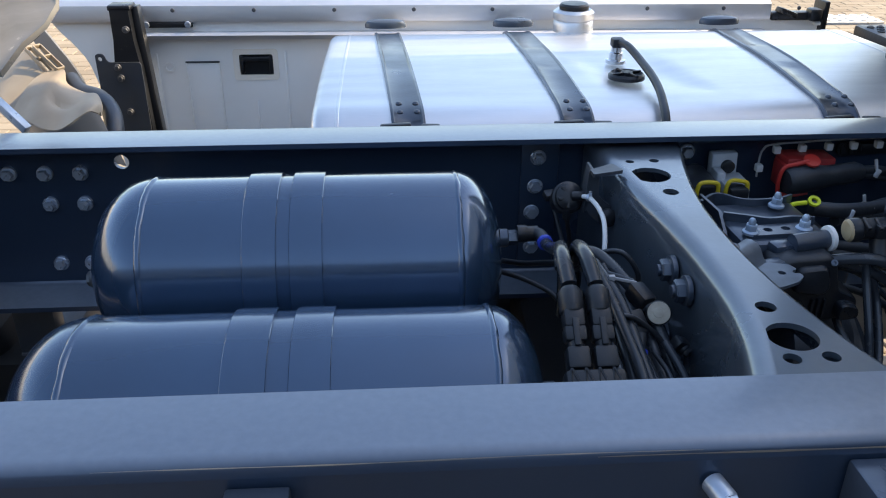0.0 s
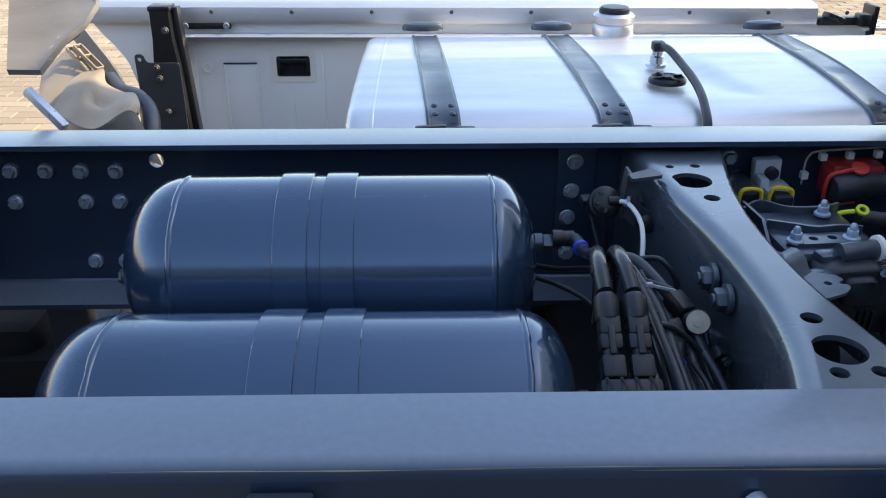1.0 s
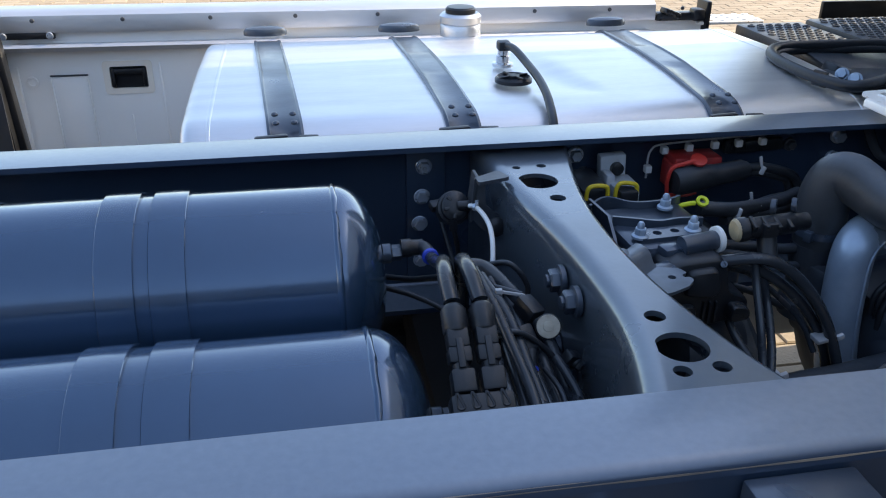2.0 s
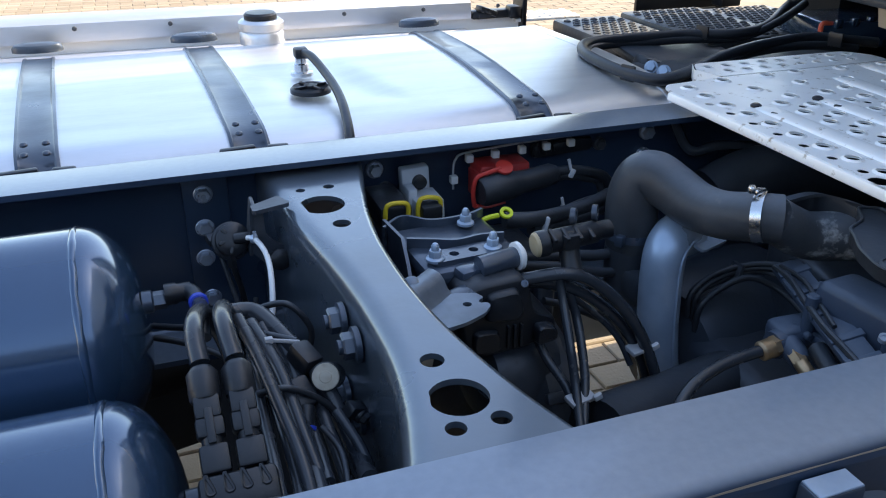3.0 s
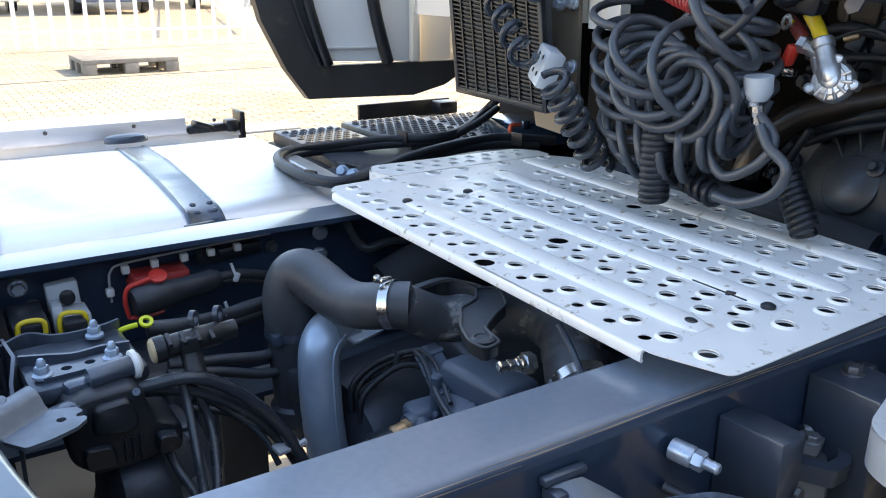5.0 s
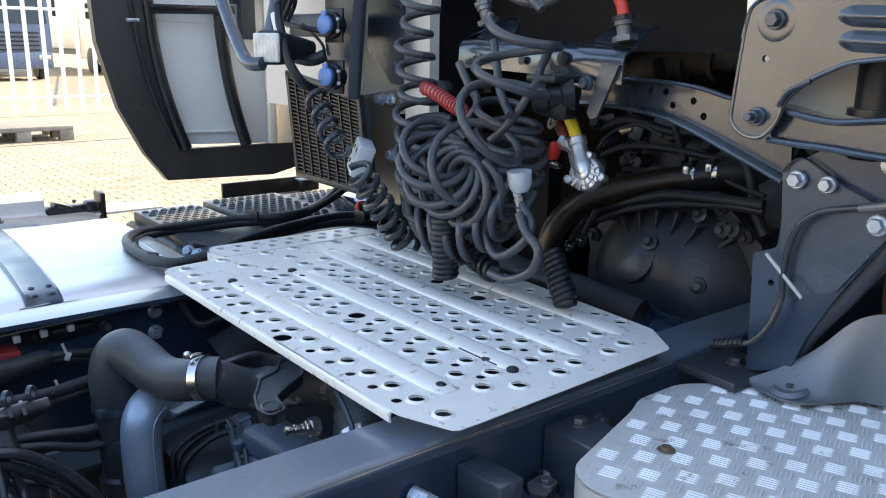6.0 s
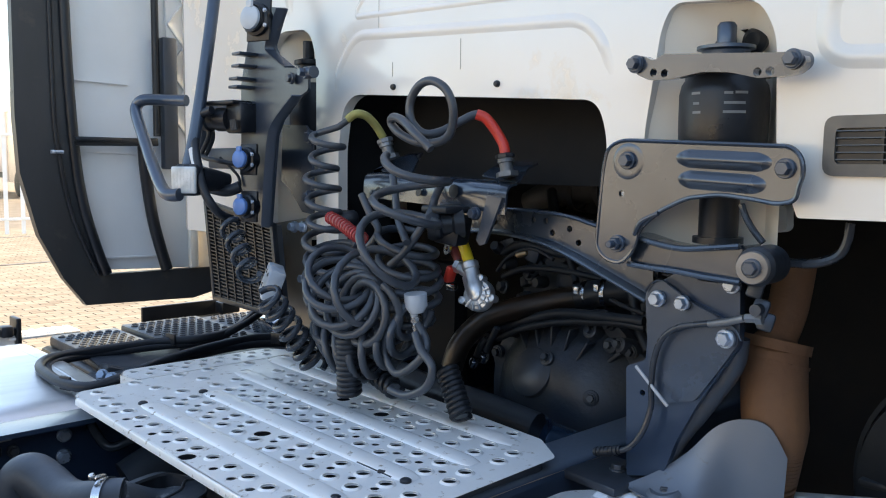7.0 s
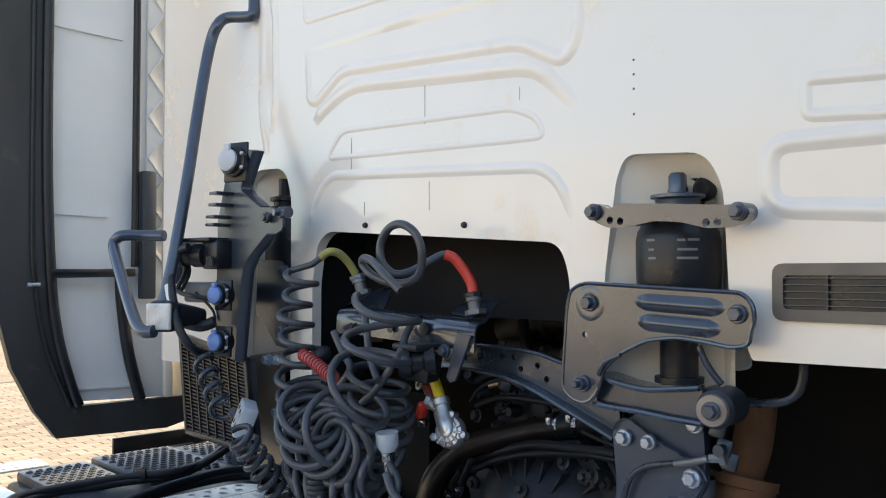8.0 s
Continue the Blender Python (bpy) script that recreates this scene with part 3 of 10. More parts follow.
for i in range(4):
    box(bm, (1.709 + 0.018 * math.cos(i * 1.57 + 0.4), 0.645 + 0.018 * math.sin(i * 1.57 + 0.4), 0.954), (0.026, 0.005, 0.006), turn(0, 0, 23 + 90 * i), 0.001)
part("sender_cover", bm, M_BLACK, fuel, "round black ribbed level sender cover")
bm = bmesh.new()
lathe(bm, [(0.02, 0), (0.02, 0.006), (0.013, 0.008), (0.013, 0.02), (0.0105, 0.022), (0.0105, 0.034), (0.004, 0.036)], (1.717, 0.76, 0.945), (0, 0, 1), 20)
part("sensor", bm, M_CHROME, fuel)
bm = bmesh.new()
box(bm, (1.717, 0.758, 0.985), (0.024, 0.026, 0.018), None, 0.004)
tube(bm, [(1.718, 0.755, 0.985), (1.727, 0.72, 0.987), (1.735, 0.65, 0.975), (1.735, 0.56, 0.965), (1.728, 0.48, 0.95), (1.72, 0.42, 0.915), (1.72, 0.40, 0.8)], 0.0073, 8, 12)
part("sensor_hose", bm, M_RUBBER, fuel)

# ---- side skirt ----
skirt = thing("side_skirt", (1.4, 1.23, 0.3), "white side skirt panel with an aluminium top rail, seen from behind", "side skirt")
bm = bmesh.new()
holes = [round_poly([(0.897, 0.81), (0.985, 0.81), (0.985, 0.867), (0.897, 0.867)], 0.006)]
plate(bm, [(0.59, 0.25), (2.36, 0.25), (2.36, 0.95), (0.466, 0.95), (0.487, 0.92), (0.505, 0.90), (0.520, 0.88), (0.532, 0.862), (0.541, 0.842), (0.555, 0.79), (0.57, 0.70), (0.585, 0.55)], holes, turn(90), 0.02, (0, 1.205, 0))
part("panel", bm, M_PANEL, skirt)
bm = bmesh.new()
prof = [(1.185, 0.948), (1.26, 0.948), (1.26, 0.992), (1.245, 0.998), (1.2, 0.992), (1.188, 0.985), (1.184, 0.958)]
loft(bm, [[(x, y, z - 0.010 * (x - 0.67) / 1.7) for y, z in prof] for x in (0.45, 2.21)], closed=True)
bm.verts.ensure_lookup_table()
k = len(prof)
bm.faces.new(bm.verts[:k])
bm.faces.new(bm.verts[k:])
rail_top = part("top_rail", bm, M_ALU, skirt, "scuffed aluminium top rail")
for i in range(9):
    bm = bmesh.new()
    lathe(bm, [(0.005, 0), (0.004, 0.003), (0, 0.0035)], (0.76 + 0.19 * i, 1.186, 0.975 - 0.010 * (0.09 + 0.19 * i) / 1.7), (0, -1, 0.1), 12)
    part("screw", bm, M_DBOLT, rail_top)
bm = bmesh.new()
prof = [(1.176, 0.908), (1.205, 0.906), (1.205, 0.922), (1.182, 0.924), (1.174, 0.918)]
loft(bm, [[(x, y, z - 0.01 * (x - 0.67) / 1.7) for y, z in prof] for x in (0.66, 2.2)], closed=True)
part("stiffener", bm, M_ALU, skirt)
bm = bmesh.new()
box(bm, (0.742, 1.19, 0.942), (0.12, 0.012, 0.016), None, 0.003)
br = part("bracket", bm, M_BLACK, skirt)
for x in (0.695, 0.792):
    bm = bmesh.new()
    lathe(bm, [(0.008, 0), (0.007, 0.004), (0, 0.005)], (x, 1.184, 0.942), (0, -1, 0), 14)
    part("screw", bm, M_BOLT, br)
bm = bmesh.new()
plate(bm, round_poly([(0.885, 0.80), (0.995, 0.80), (0.995, 0.877), (0.885, 0.877)], 0.01), [round_poly([(0.9, 0.813), (0.982, 0.813), (0.982, 0.864), (0.9, 0.864)], 0.006)], turn(90), 0.008, (0, 1.203, 0))
latch = part("latch_frame", bm, M_WHITE, skirt, "white frame round a recessed latch")
bm = bmesh.new()
box(bm, (0.941, 1.222, 0.838), (0.085, 0.012, 0.054))
box(bm, (0.941, 1.208, 0.852), (0.07, 0.012, 0.012), None, 0.003)
for x in (0.906, 0.976):
    box(bm, (x, 1.206, 0.838), (0.008, 0.01, 0.045), None, 0.002)
part("latch", bm, M_BLACK, latch)
for x0, x1, z0, z1 in ((0.773, 0.85, 0.60, 0.846), (1.01, 1.016, 0.5, 0.87), (0.934, 0.938, 0.5, 0.75), (0.70, 0.705, 0.5, 0.87)):
    bm = bmesh.new()
    box(bm, ((x0 + x1) / 2, 1.2035, (z0 + z1) / 2), (x1 - x0, 0.004, z1 - z0), None, 0.0018)
    part("rib", bm, M_PANEL, skirt)
bm = bmesh.new()
box(bm, (0.8115, 1.2015, 0.8475), (0.082, 0.004, 0.0035))
part("joint", bm, M_DARK, skirt)
for x in (0.772, 0.851):
    bm = bmesh.new()
    box(bm, (x, 1.2005, 0.722), (0.003, 0.006, 0.248), None, 0.001)
    part("rib", bm, M_PANEL, skirt)
bm = bmesh.new()
lathe(bm, [(0.013, 0), (0.012, 0.003), (0.008, 0.003), (0.007, 0.001), (0, 0.001)], (0.73, 1.2035, 0.835), (0, -1, 0), 24)
part("plug", bm, M_PANEL, skirt)
# end bracket of the skirt
bm = bmesh.new()
box(bm, (2.352, 1.215, 0.93), (0.014, 0.06, 0.10), None, 0.004)
box(bm, (2.28, 1.2, 0.945), (0.13, 0.03, 0.02), None, 0.004)
box(bm, (2.25, 1.185, 0.955), (0.05, 0.03, 0.014), turn(0, 20, 10), 0.004)
box(bm, (2.32, 1.185, 0.95), (0.03, 0.035, 0.03), None, 0.006)
part("end_bracket", bm, M_BLACK, skirt, "black folded end bracket")
# black post that carries the skirt
post = thing("skirt_post", (0.66, 1.1, 0.4), "black steel post that carries the side skirt", "bracket")
bm = bmesh.new()
prof = [(-0.026, -0.02), (0.026, -0.02), (0.026, 0.02), (0.02, 0.02), (0.02, -0.014), (-0.02, -0.014), (-0.02, 0.02), (-0.026, 0.02)]
loft(bm, [[(0.668 + a * w, 1.10 + b, z) for a, b in prof] for z, w in ((0.4, 1.4), (0.70, 1.35), (0.86, 1.15), (0.93, 0.85), (0.998, 0.8))], closed=True)
part("post", bm, M_BLACK, post)
bm = bmesh.new()
plate(bm, round_poly([(0.60, 0.66), (0.70, 0.66), (0.70, 0.88), (0.625, 0.88), (0.618, 0.9), (0.60, 0.9)], 0.008), [ring_of((0.61, 0.888), 0.005, n=12)], turn(90), 0.005, (0, 1.075, 0))
flange = part("mounting_plate", bm, M_DARK, post)
for x, z in ((0.648, 0.87), (0.652, 0.845), (0.66, 0.765), (0.645, 0.70), (0.68, 0.955)):
    bm = bmesh.new()
    hexbolt(bm, (x, 1.07, z), (0, -1, 0), 0.006, 0.007)
    part("bolt", bm, M_DBOLT, flange)
bm = bmesh.new()
box(bm, (0.668, 1.105, 1.0), (0.05, 0.05, 0.012), None, 0.003)
box(bm, (0.705, 1.12, 0.80), (0.018, 0.03, 0.40), turn(0, -3, 0), 0.003)
box(bm, (0.672, 1.15, 0.88), (0.03, 0.115, 0.05), None, 0.004)
part("clamp", bm, M_BLACK, post)
bm = bmesh.new()
box(bm, (0.66, 0.74, 0.52), (0.07, 0.73, 0.07), None, 0.006)
box(bm, (0.66, 0.40, 0.60), (0.07, 0.04, 0.22), None, 0.006)
part("arm", bm, M_DARK, post)

# ---- catwalk ----
walkway = thing("catwalk", (2.42, 0, 0.95), "worn perforated aluminium catwalk plate with raised ridges, across the rails", "catwalk")
WZ = 0.978
P_ = 0.0486
rowsA = [(2.239, 0.304, 15, 0.0088), (2.321, 0.236, 13, 0.0088), (2.36, 0.263, 14, 0.0088), (2.428, 0.263, 14, 0.0088), (2.466, 0.224, 13, 0.0088), (2.532, 0.224, 13, 0.0085), (2.571, 0.28, 14, 0.0085), (2.643, 0.292, 13, 0.0085)]
rowsB = [(2.220, 0.268, 13, 0.0068), (2.341, 0.214, 12, 0.0062), (2.447, 0.20, 12, 0.0062), (2.552, 0.20, 9, 0.0058)]
collar, plain = [], []
big = [(2.347, -0.035, 0.0135), (2.548, -0.076, 0.0135), (2.214, -0.055, 0.0135), (2.553, 0.036, 0.012)]
busy = lambda x, y, d=0.024: any(math.hypot(x - a, y - b) < d for a, b, _ in big)
for x, y0, n, r in rowsA:
    for i in range(n):
        y = y0 - P_ * i
        xx = x + (0.029 * y if x > 2.6 else 0.0)
        if y > -0.392 and not (x > 2.6 and y < -0.3) and not busy(x, y):
            collar.append((xx, y, r))
for x, y0, n, r in rowsB:
    for i in range(n):
        y = y0 - P_ * i
        if y > -0.36 and not busy(x, y):
            plain.append((x, y, r))
for x, y in ((2.243, 0.352), (2.32, 0.372), (2.335, 0.314), (2.408, 0.376), (2.43, 0.322), (2.47, 0.38), (2.52, 0.318), (2.56, 0.375), (2.475, 0.273), (2.62, 0.33), (2.655, 0.375)):
    collar.append((x, y, 0.0085))
bm = bmesh.new()
outline = [(2.205, 0.36), (2.222, 0.382), (2.345, 0.394), (2.68, 0.394), (2.708, 0.35), (2.652, -0.335), (2.607, -0.4), (2.26, -0.415), (2.225, -0.415), (2.199, -0.345)]
holes = [ring_of((x, y), 0.0101, n=14) for x, y, r in collar] + [ring_of((x, y), r, n=12) for x, y, r in plain + big]
plate(bm, round_poly(outline, 0.008, 3), holes, None, 0.0012, (0, 0, WZ))
deck = part("deck", bm, M_WALK, walkway, "perforated aluminium sheet with scuffs and dirt")
bm = bmesh.new()
lathe(bm, [(0.0138, 0.0001), (0.0122, 0.0012), (0.0108, 0.0024), (0.0100, 0.0026), (0.0097, 0.0016)], (0, 0, 0), (0, 0, 1), 16, False)
first = part("collar", bm, M_WALK, deck)
for k, (x, y, r) in enumerate(collar):
    ob = first if k == 0 else new("collar", first.data)
    ob.parent = deck
    ob.matrix_parent_inverse = Matrix()
    ob.location = (x, y, WZ)
# folded front edge
bm = bmesh.new()
loft(bm, [[(x0, y, WZ), (x0 - 0.004, y, WZ - 0.001), (x0 - 0.0055, y, WZ - 0.004), (x0 - 0.0055, y, WZ - 0.012), (x0 - 0.003, y, WZ - 0.014)] for x0, y in ((2.206, 0.345), (2.2005, -0.335))])
thicken(bm, 0.003)
part("edge", bm, M_WALK, deck)
for x, ya, yb in ((2.282, 0.235, -0.335), (2.397, 0.235, -0.335), (2.50, 0.33, -0.345), (2.606, 0.385, -0.325)):
    bm = bmesh.new()
    w, h = 0.019, 0.005
    st = [(ya, 0.05), (ya - 0.012, 0.6), (ya - 0.028, 1.0)] + [(ya - 0.028 + (yb + 0.056 - ya) * i / 8, 1.0) for i in range(1, 8)] + [(yb + 0.028, 1.0), (yb + 0.012, 0.6), (yb, 0.05)]
    loft(bm, [[(x + (0.012 if x > 2.45 else 0.0) * (y + 0.3) / 0.6 + w * math.cos(a) * (0.6 + 0.4 * k), y, WZ + 0.0002 + h * k * math.sin(a)) for a in [math.pi * j / 8 for j in range(9)]] for y, k in st])
    part("ridge", bm, M_WALK, deck)
# narrow extension on the far side
bm = bmesh.new()
ext = []
for i in range(9):
    ext.append((2.352 + 0.0375 * i, 0.457))
    if i < 8:
        ext.append((2.37 + 0.0375 * i, 0.425))
plate(bm, round_poly([(2.335, 0.398), (2.325, 0.45), (2.345, 0.485), (2.66, 0.478), (2.69, 0.44), (2.69, 0.398)], 0.01, 3), [ring_of(p, 0.0084, n=12) for p in ext], None, 0.0012, (0, 0, WZ))
for x, y in ext:
    lathe(bm, [(0.0108, 0.0001), (0.0094, 0.0012), (0.0086, 0.0014), (0.0082, 0.0012)], (x, y, WZ), (0, 0, 1), 14, False)
loft(bm, [[(2.333, 0.394, WZ), (2.322, 0.45, WZ), (2.344, 0.488, WZ)], [(2.333, 0.394, WZ - 0.022), (2.322, 0.45, WZ - 0.022), (2.344, 0.488, WZ - 0.022)]])
part("extension", bm, M_WALK, walkway)
# clips pushed into the slots
for x, y, dy in ((2.275, 0.235, -1), (2.283, -0.315, 1), (2.387, 0.236, -1), (2.385, -0.33, 1)):
    bm = bmesh.new()
    lathe(bm, [(0.008, 0), (0.008, 0.003), (0.005, 0.005), (0, 0.005)], (x, y, WZ), (0, 0, 1), 14)
    box(bm, (x - 0.004, y + dy * 0.045, WZ + 0.0015), (0.006, 0.012, 0.006), turn(0, 0, 20), 0.002)
    box(bm, (x - 0.005, y + dy * 0.06, WZ + 0.0008), (0.003, 0.075, 0.003))
    part("clip", bm, M_BLACK, walkway)
for s in (-1, 1):
    bm = bmesh.new()
    box(bm, (2.46, s * 0.345, 0.9615), (0.3, 0.06, 0.023), None, 0.003)
    part("support", bm, M_DARK, walkway)

# ---- between the tanks and the crossmember ----
def bundle(name, paths, r, material, label, category, group="", n=8):
    """Several hoses that run together: one thing, each hose a part."""
    at = Vector(paths[0][0])
    th = thing(name, at, label, category, group)
    for k, pts in enumerate(paths):
        bm = bmesh.new()
        tube(bm, pts, r[k] if isinstance(r, (list, tuple)) else r, n, 12)
        part("hose", bm, material, th)
    return th


def band_on(bm, at, axis, r, w, t=0.0015, seg=24):
    lathe(bm, [(r, -w / 2), (r + t, -w / 2), (r + t, w / 2), (r, w / 2)], at, axis, seg, False)


# fitting and hose at the far tank
fitting = thing("hose_fitting", (1.44, 0.16, 0.86), "black push-in elbow with a blue ring on the air tank", "fitting")
bm = bmesh.new()
lathe(bm, [(0.012, 0), (0.012, 0.012), (0.0105, 0.014), (0.0105, 0.028)], (1.437, 0.146, 0.871), (1, 0, 0), 16)
tube(bm, [(1.452, 0.146, 0.871), (1.462, 0.144, 0.872), (1.468, 0.135, 0.871), (1.470, 0.12, 0.870)], 0.0092, 6, 14)
part("elbow", bm, M_BLACK, fitting)
bm = bmesh.new()
lathe(bm, [(0.0105, 0), (0.0105, 0.005), (0.009, 0.006)], (1.4705, 0.122, 0.870), (0.05, -1, 0), 20)
part("ring", bm, M_BLUE, fitting, "blue locking ring")
bundle("air_hose", [[(1.4705, 0.12, 0.870), (1.473, 0.09, 0.877), (1.472, 0.055, 0.893), (1.470, 0.03, 0.905), (1.468, 0.0, 0.895)]], 0.0075, M_HOSE, "short black nylon air hose from the tank fitting", "hose")

# two plug connectors on a manifold
manifold = thing("valve_manifold", (1.47, -0.16, 0.80), "black plastic valve manifold with two plug connectors", "manifold")
for x in (1.460, 1.489):
    d = Vector((0.0, -0.78, -0.62)).normalized()
    base = Vector((x, -0.087, 0.912))
    m = frame_to(d)
    bm = bmesh.new()
    lathe(bm, [(0.0085, -0.006), (0.0135, 0.0), (0.0135, 0.022), (0.0125, 0.024)], base, d, 20)
    lathe(bm, [(0.0138, 0.014), (0.0138, 0.016)], base, d, 20, False)
    box(bm, base + d * 0.031, (0.022, 0.022, 0.02), m, 0.003)
    box(bm, base + d * 0.048, (0.024, 0.02, 0.018), m, 0.004)
    box(bm, base + d * 0.048 + m @ Vector((0, 0.011, 0)), (0.007, 0.004, 0.03), m, 0.001)
    lathe(bm, [(0.009, 0.055), (0.009, 0.064)], base, d, 16)
    box(bm, base + d * 0.075, (0.024, 0.022, 0.024), m, 0.003)
    part("plug", bm, M_BLACK, manifold, "black bayonet plug")
    bm = bmesh.new()
    for sx in (-0.0075, 0.0075):
        tube(bm, [base + d * 0.088 + m @ Vector((sx - 0.003, 0.012, 0)), base + d * 0.094 + m @ Vector((sx, 0.0125, 0)), base + d * 0.103 + m @ Vector((sx + 0.003, 0.0125, 0)), base + d * 0.103 + m @ Vector((sx - 0.003, 0.0125, 0))], 0.0016, 3, 6, True)
    part("clip", bm, M_BLACK, manifold)
bm = bmesh.new()
d = Vector((0.0, -0.78, -0.62)).normalized()
m = frame_to(d)
box(bm, Vector((1.475, -0.087, 0.912)) + d * 0.105, (0.064, 0.026, 0.034), m, 0.006)
box(bm, Vector((1.473, -0.087, 0.912)) + d * 0.128, (0.07, 0.032, 0.026), m, 0.006)
box(bm, Vector((1.475, -0.078, 0.919)) + d * 0.118, (0.014, 0.012, 0.012), m, 0.002)
lathe(bm, [(0.013, 0), (0.013, 0.014), (0.011, 0.016)], (1.448, -0.19, 0.829), (-1, 0, 0), 18)
part("block", bm, M_BLACK, manifold)
bundle("air_hose", [[(1.460, -0.080, 0.918), (1.459, -0.055, 0.930), (1.462, -0.02, 0.928), (1.472, 0.03, 0.905), (1.49, 0.08, 0.84), (1.50, 0.12, 0.76)],
                    [(1.489, -0.080, 0.918), (1.486, -0.055, 0.931), (1.486, -0.02, 0.929), (1.492, 0.03, 0.905), (1.505, 0.08, 0.84), (1.51, 0.12, 0.76)]], 0.0088, M_HOSE, "two thick black nylon hoses into the plug connectors", "hose", "hoses by the crossmember")
bundle("air_hose", [
    [(1.492, 0.050, 0.890), (1.523, 0.050, 0.886), (1.547, 0.000, 0.875), (1.565, -0.040, 0.861), (1.576, -0.060, 0.838), (1.586, -0.100, 0.808), (1.585, -0.160, 0.821)],
    [(1.506, 0.060, 0.885), (1.531, 0.040, 0.882), (1.546, -0.020, 0.859), (1.541, -0.090, 0.837), (1.540, -0.150, 0.828), (1.538, -0.200, 0.831)],
    [(1.513, 0.000, 0.879), (1.516, -0.030, 0.869), (1.521, -0.090, 0.854), (1.524, -0.150, 0.831), (1.520, -0.200, 0.828)],
    [(1.510, 0.000, 0.873), (1.507, -0.050, 0.870), (1.508, -0.100, 0.849), (1.506, -0.170, 0.844), (1.505, -0.200, 0.825)],
    [(1.526, 0.030, 0.881), (1.537, -0.030, 0.859), (1.542, -0.060, 0.850), (1.550, -0.100, 0.829), (1.549, -0.160, 0.828)],
    [(1.502, 0.010, 0.905), (1.512, -0.045, 0.892), (1.522, -0.100, 0.868), (1.530, -0.150, 0.845), (1.532, -0.210, 0.815)],
    [(1.515, 0.030, 0.885), (1.530, -0.040, 0.872), (1.538, -0.110, 0.845), (1.546, -0.180, 0.815), (1.548, -0.230, 0.79)],
    [(1.535, 0.045, 0.868), (1.556, -0.020, 0.852), (1.566, -0.090, 0.822), (1.570, -0.160, 0.79), (1.568, -0.230, 0.76)],
    [(1.575, -0.080, 0.84), (1.590, -0.120, 0.815), (1.590, -0.170, 0.785), (1.580, -0.220, 0.75)],
], [0.0085, 0.009, 0.006, 0.0055, 0.0055, 0.0062, 0.007, 0.0065, 0.0052], M_HOSE, "bundle of black nylon air hoses by the crossmember", "hose", "hoses by the crossmember")
bundle("wire_loom", [
    [(1.418, 0.200, 0.804), (1.451, 0.160, 0.818), (1.485, 0.100, 0.849), (1.523, 0.020, 0.877), (1.554, -0.010, 0.879)],
    [(1.529, 0.080, 0.872), (1.557, 0.060, 0.883), (1.578, 0.050, 0.856), (1.575, 0.050, 0.826)],
    [(1.506, -0.070, 0.869), (1.533, -0.075, 0.872), (1.564, -0.070, 0.847), (1.581, -0.075, 0.826), (1.592, -0.080, 0.807)],
    [(1.556, -0.100, 0.841), (1.568, -0.120, 0.827), (1.565, -0.160, 0.825), (1.556, -0.200, 0.827)],
    [(1.417, 0.210, 0.782), (1.458, 0.180, 0.781), (1.497, 0.150, 0.768), (1.509, 0.100, 0.748)],
], [0.004, 0.0035, 0.0032, 0.003, 0.004], M_RUBBER, "thin black wires and pipes among the hoses", "cable")
for a, b in ([(1.527, -0.010, 0.886), (1.556, -0.015, 0.881)], [(1.517, -0.068, 0.866), (1.535, -0.072, 0.871)]):
    bm = bmesh.new()
    mid = (Vector(a) + Vector(b)) / 2
    box(bm, mid, ((Vector(b) - Vector(a)).length, 0.004, 0.0025), frame_to(Vector(b) - Vector(a)) @ turn(0, 90), 0.001)
    box(bm, a, (0.008, 0.006, 0.006), None, 0.001)
    solo("cable_tie", bm, M_TIE, "pale grey cable tie round the hoses", "cable tie", "cable ties")
# pressure switch valve with a bare steel face
valve = thing("drain_valve", (1.57, -0.05, 0.84), "black valve with a round bare steel end face", "valve")
bm = bmesh.new()
d = Vector((-0.25, -0.8, 0.55)).normalized()
lathe(bm, [(0.0130, 0), (0.0125, 0.0012), (0.006, 0.0012), (0.0055, 0.0016), (0.0, 0.0016)], (1.570, -0.063, 0.868), d, 32)
part("face", bm, M_PALE, valve, "scratched bare steel disc", 25)
bm = bmesh.new()
lathe(bm, [(0.0142, -0.03), (0.0142, -0.001), (0.0133, 0.0), (0.0125, 0.0)], (1.570, -0.063, 0.868), d, 28)
lathe(bm, [(0.014, -0.06), (0.014, -0.03)], (1.570, -0.063, 0.868), d, 20)
box(bm, (1.557, -0.03, 0.872), (0.022, 0.03, 0.02), turn(20, 10, 30), 0.004)
box(bm, (1.545, -0.06, 0.852), (0.022, 0.03, 0.022), turn(40, 0, 20), 0.004)
lathe(bm, [(0.008, 0), (0.008, 0.02)], (1.548, -0.075, 0.848), (-0.2, -0.7, -0.6), 14)
part("body", bm, M_BLACK, valve)
bm = bmesh.new()
lathe(bm, [(0.0095, 0), (0.0095, 0.004)], (1.544, -0.09, 0.836), (-0.2, -0.7, -0.6), 18)
part("ring", bm, M_BLUE, valve)
bm = bmesh.new()
box(bm, (1.592, -0.082, 0.838), (0.022, 0.014, 0.014), turn(20, 30, 30), 0.003)
hexbolt(bm, (1.597, -0.085, 0.832), (0.5, -0.6, -0.3), 0.006, 0.008)
part("sensor", bm, M_BLACK, valve)

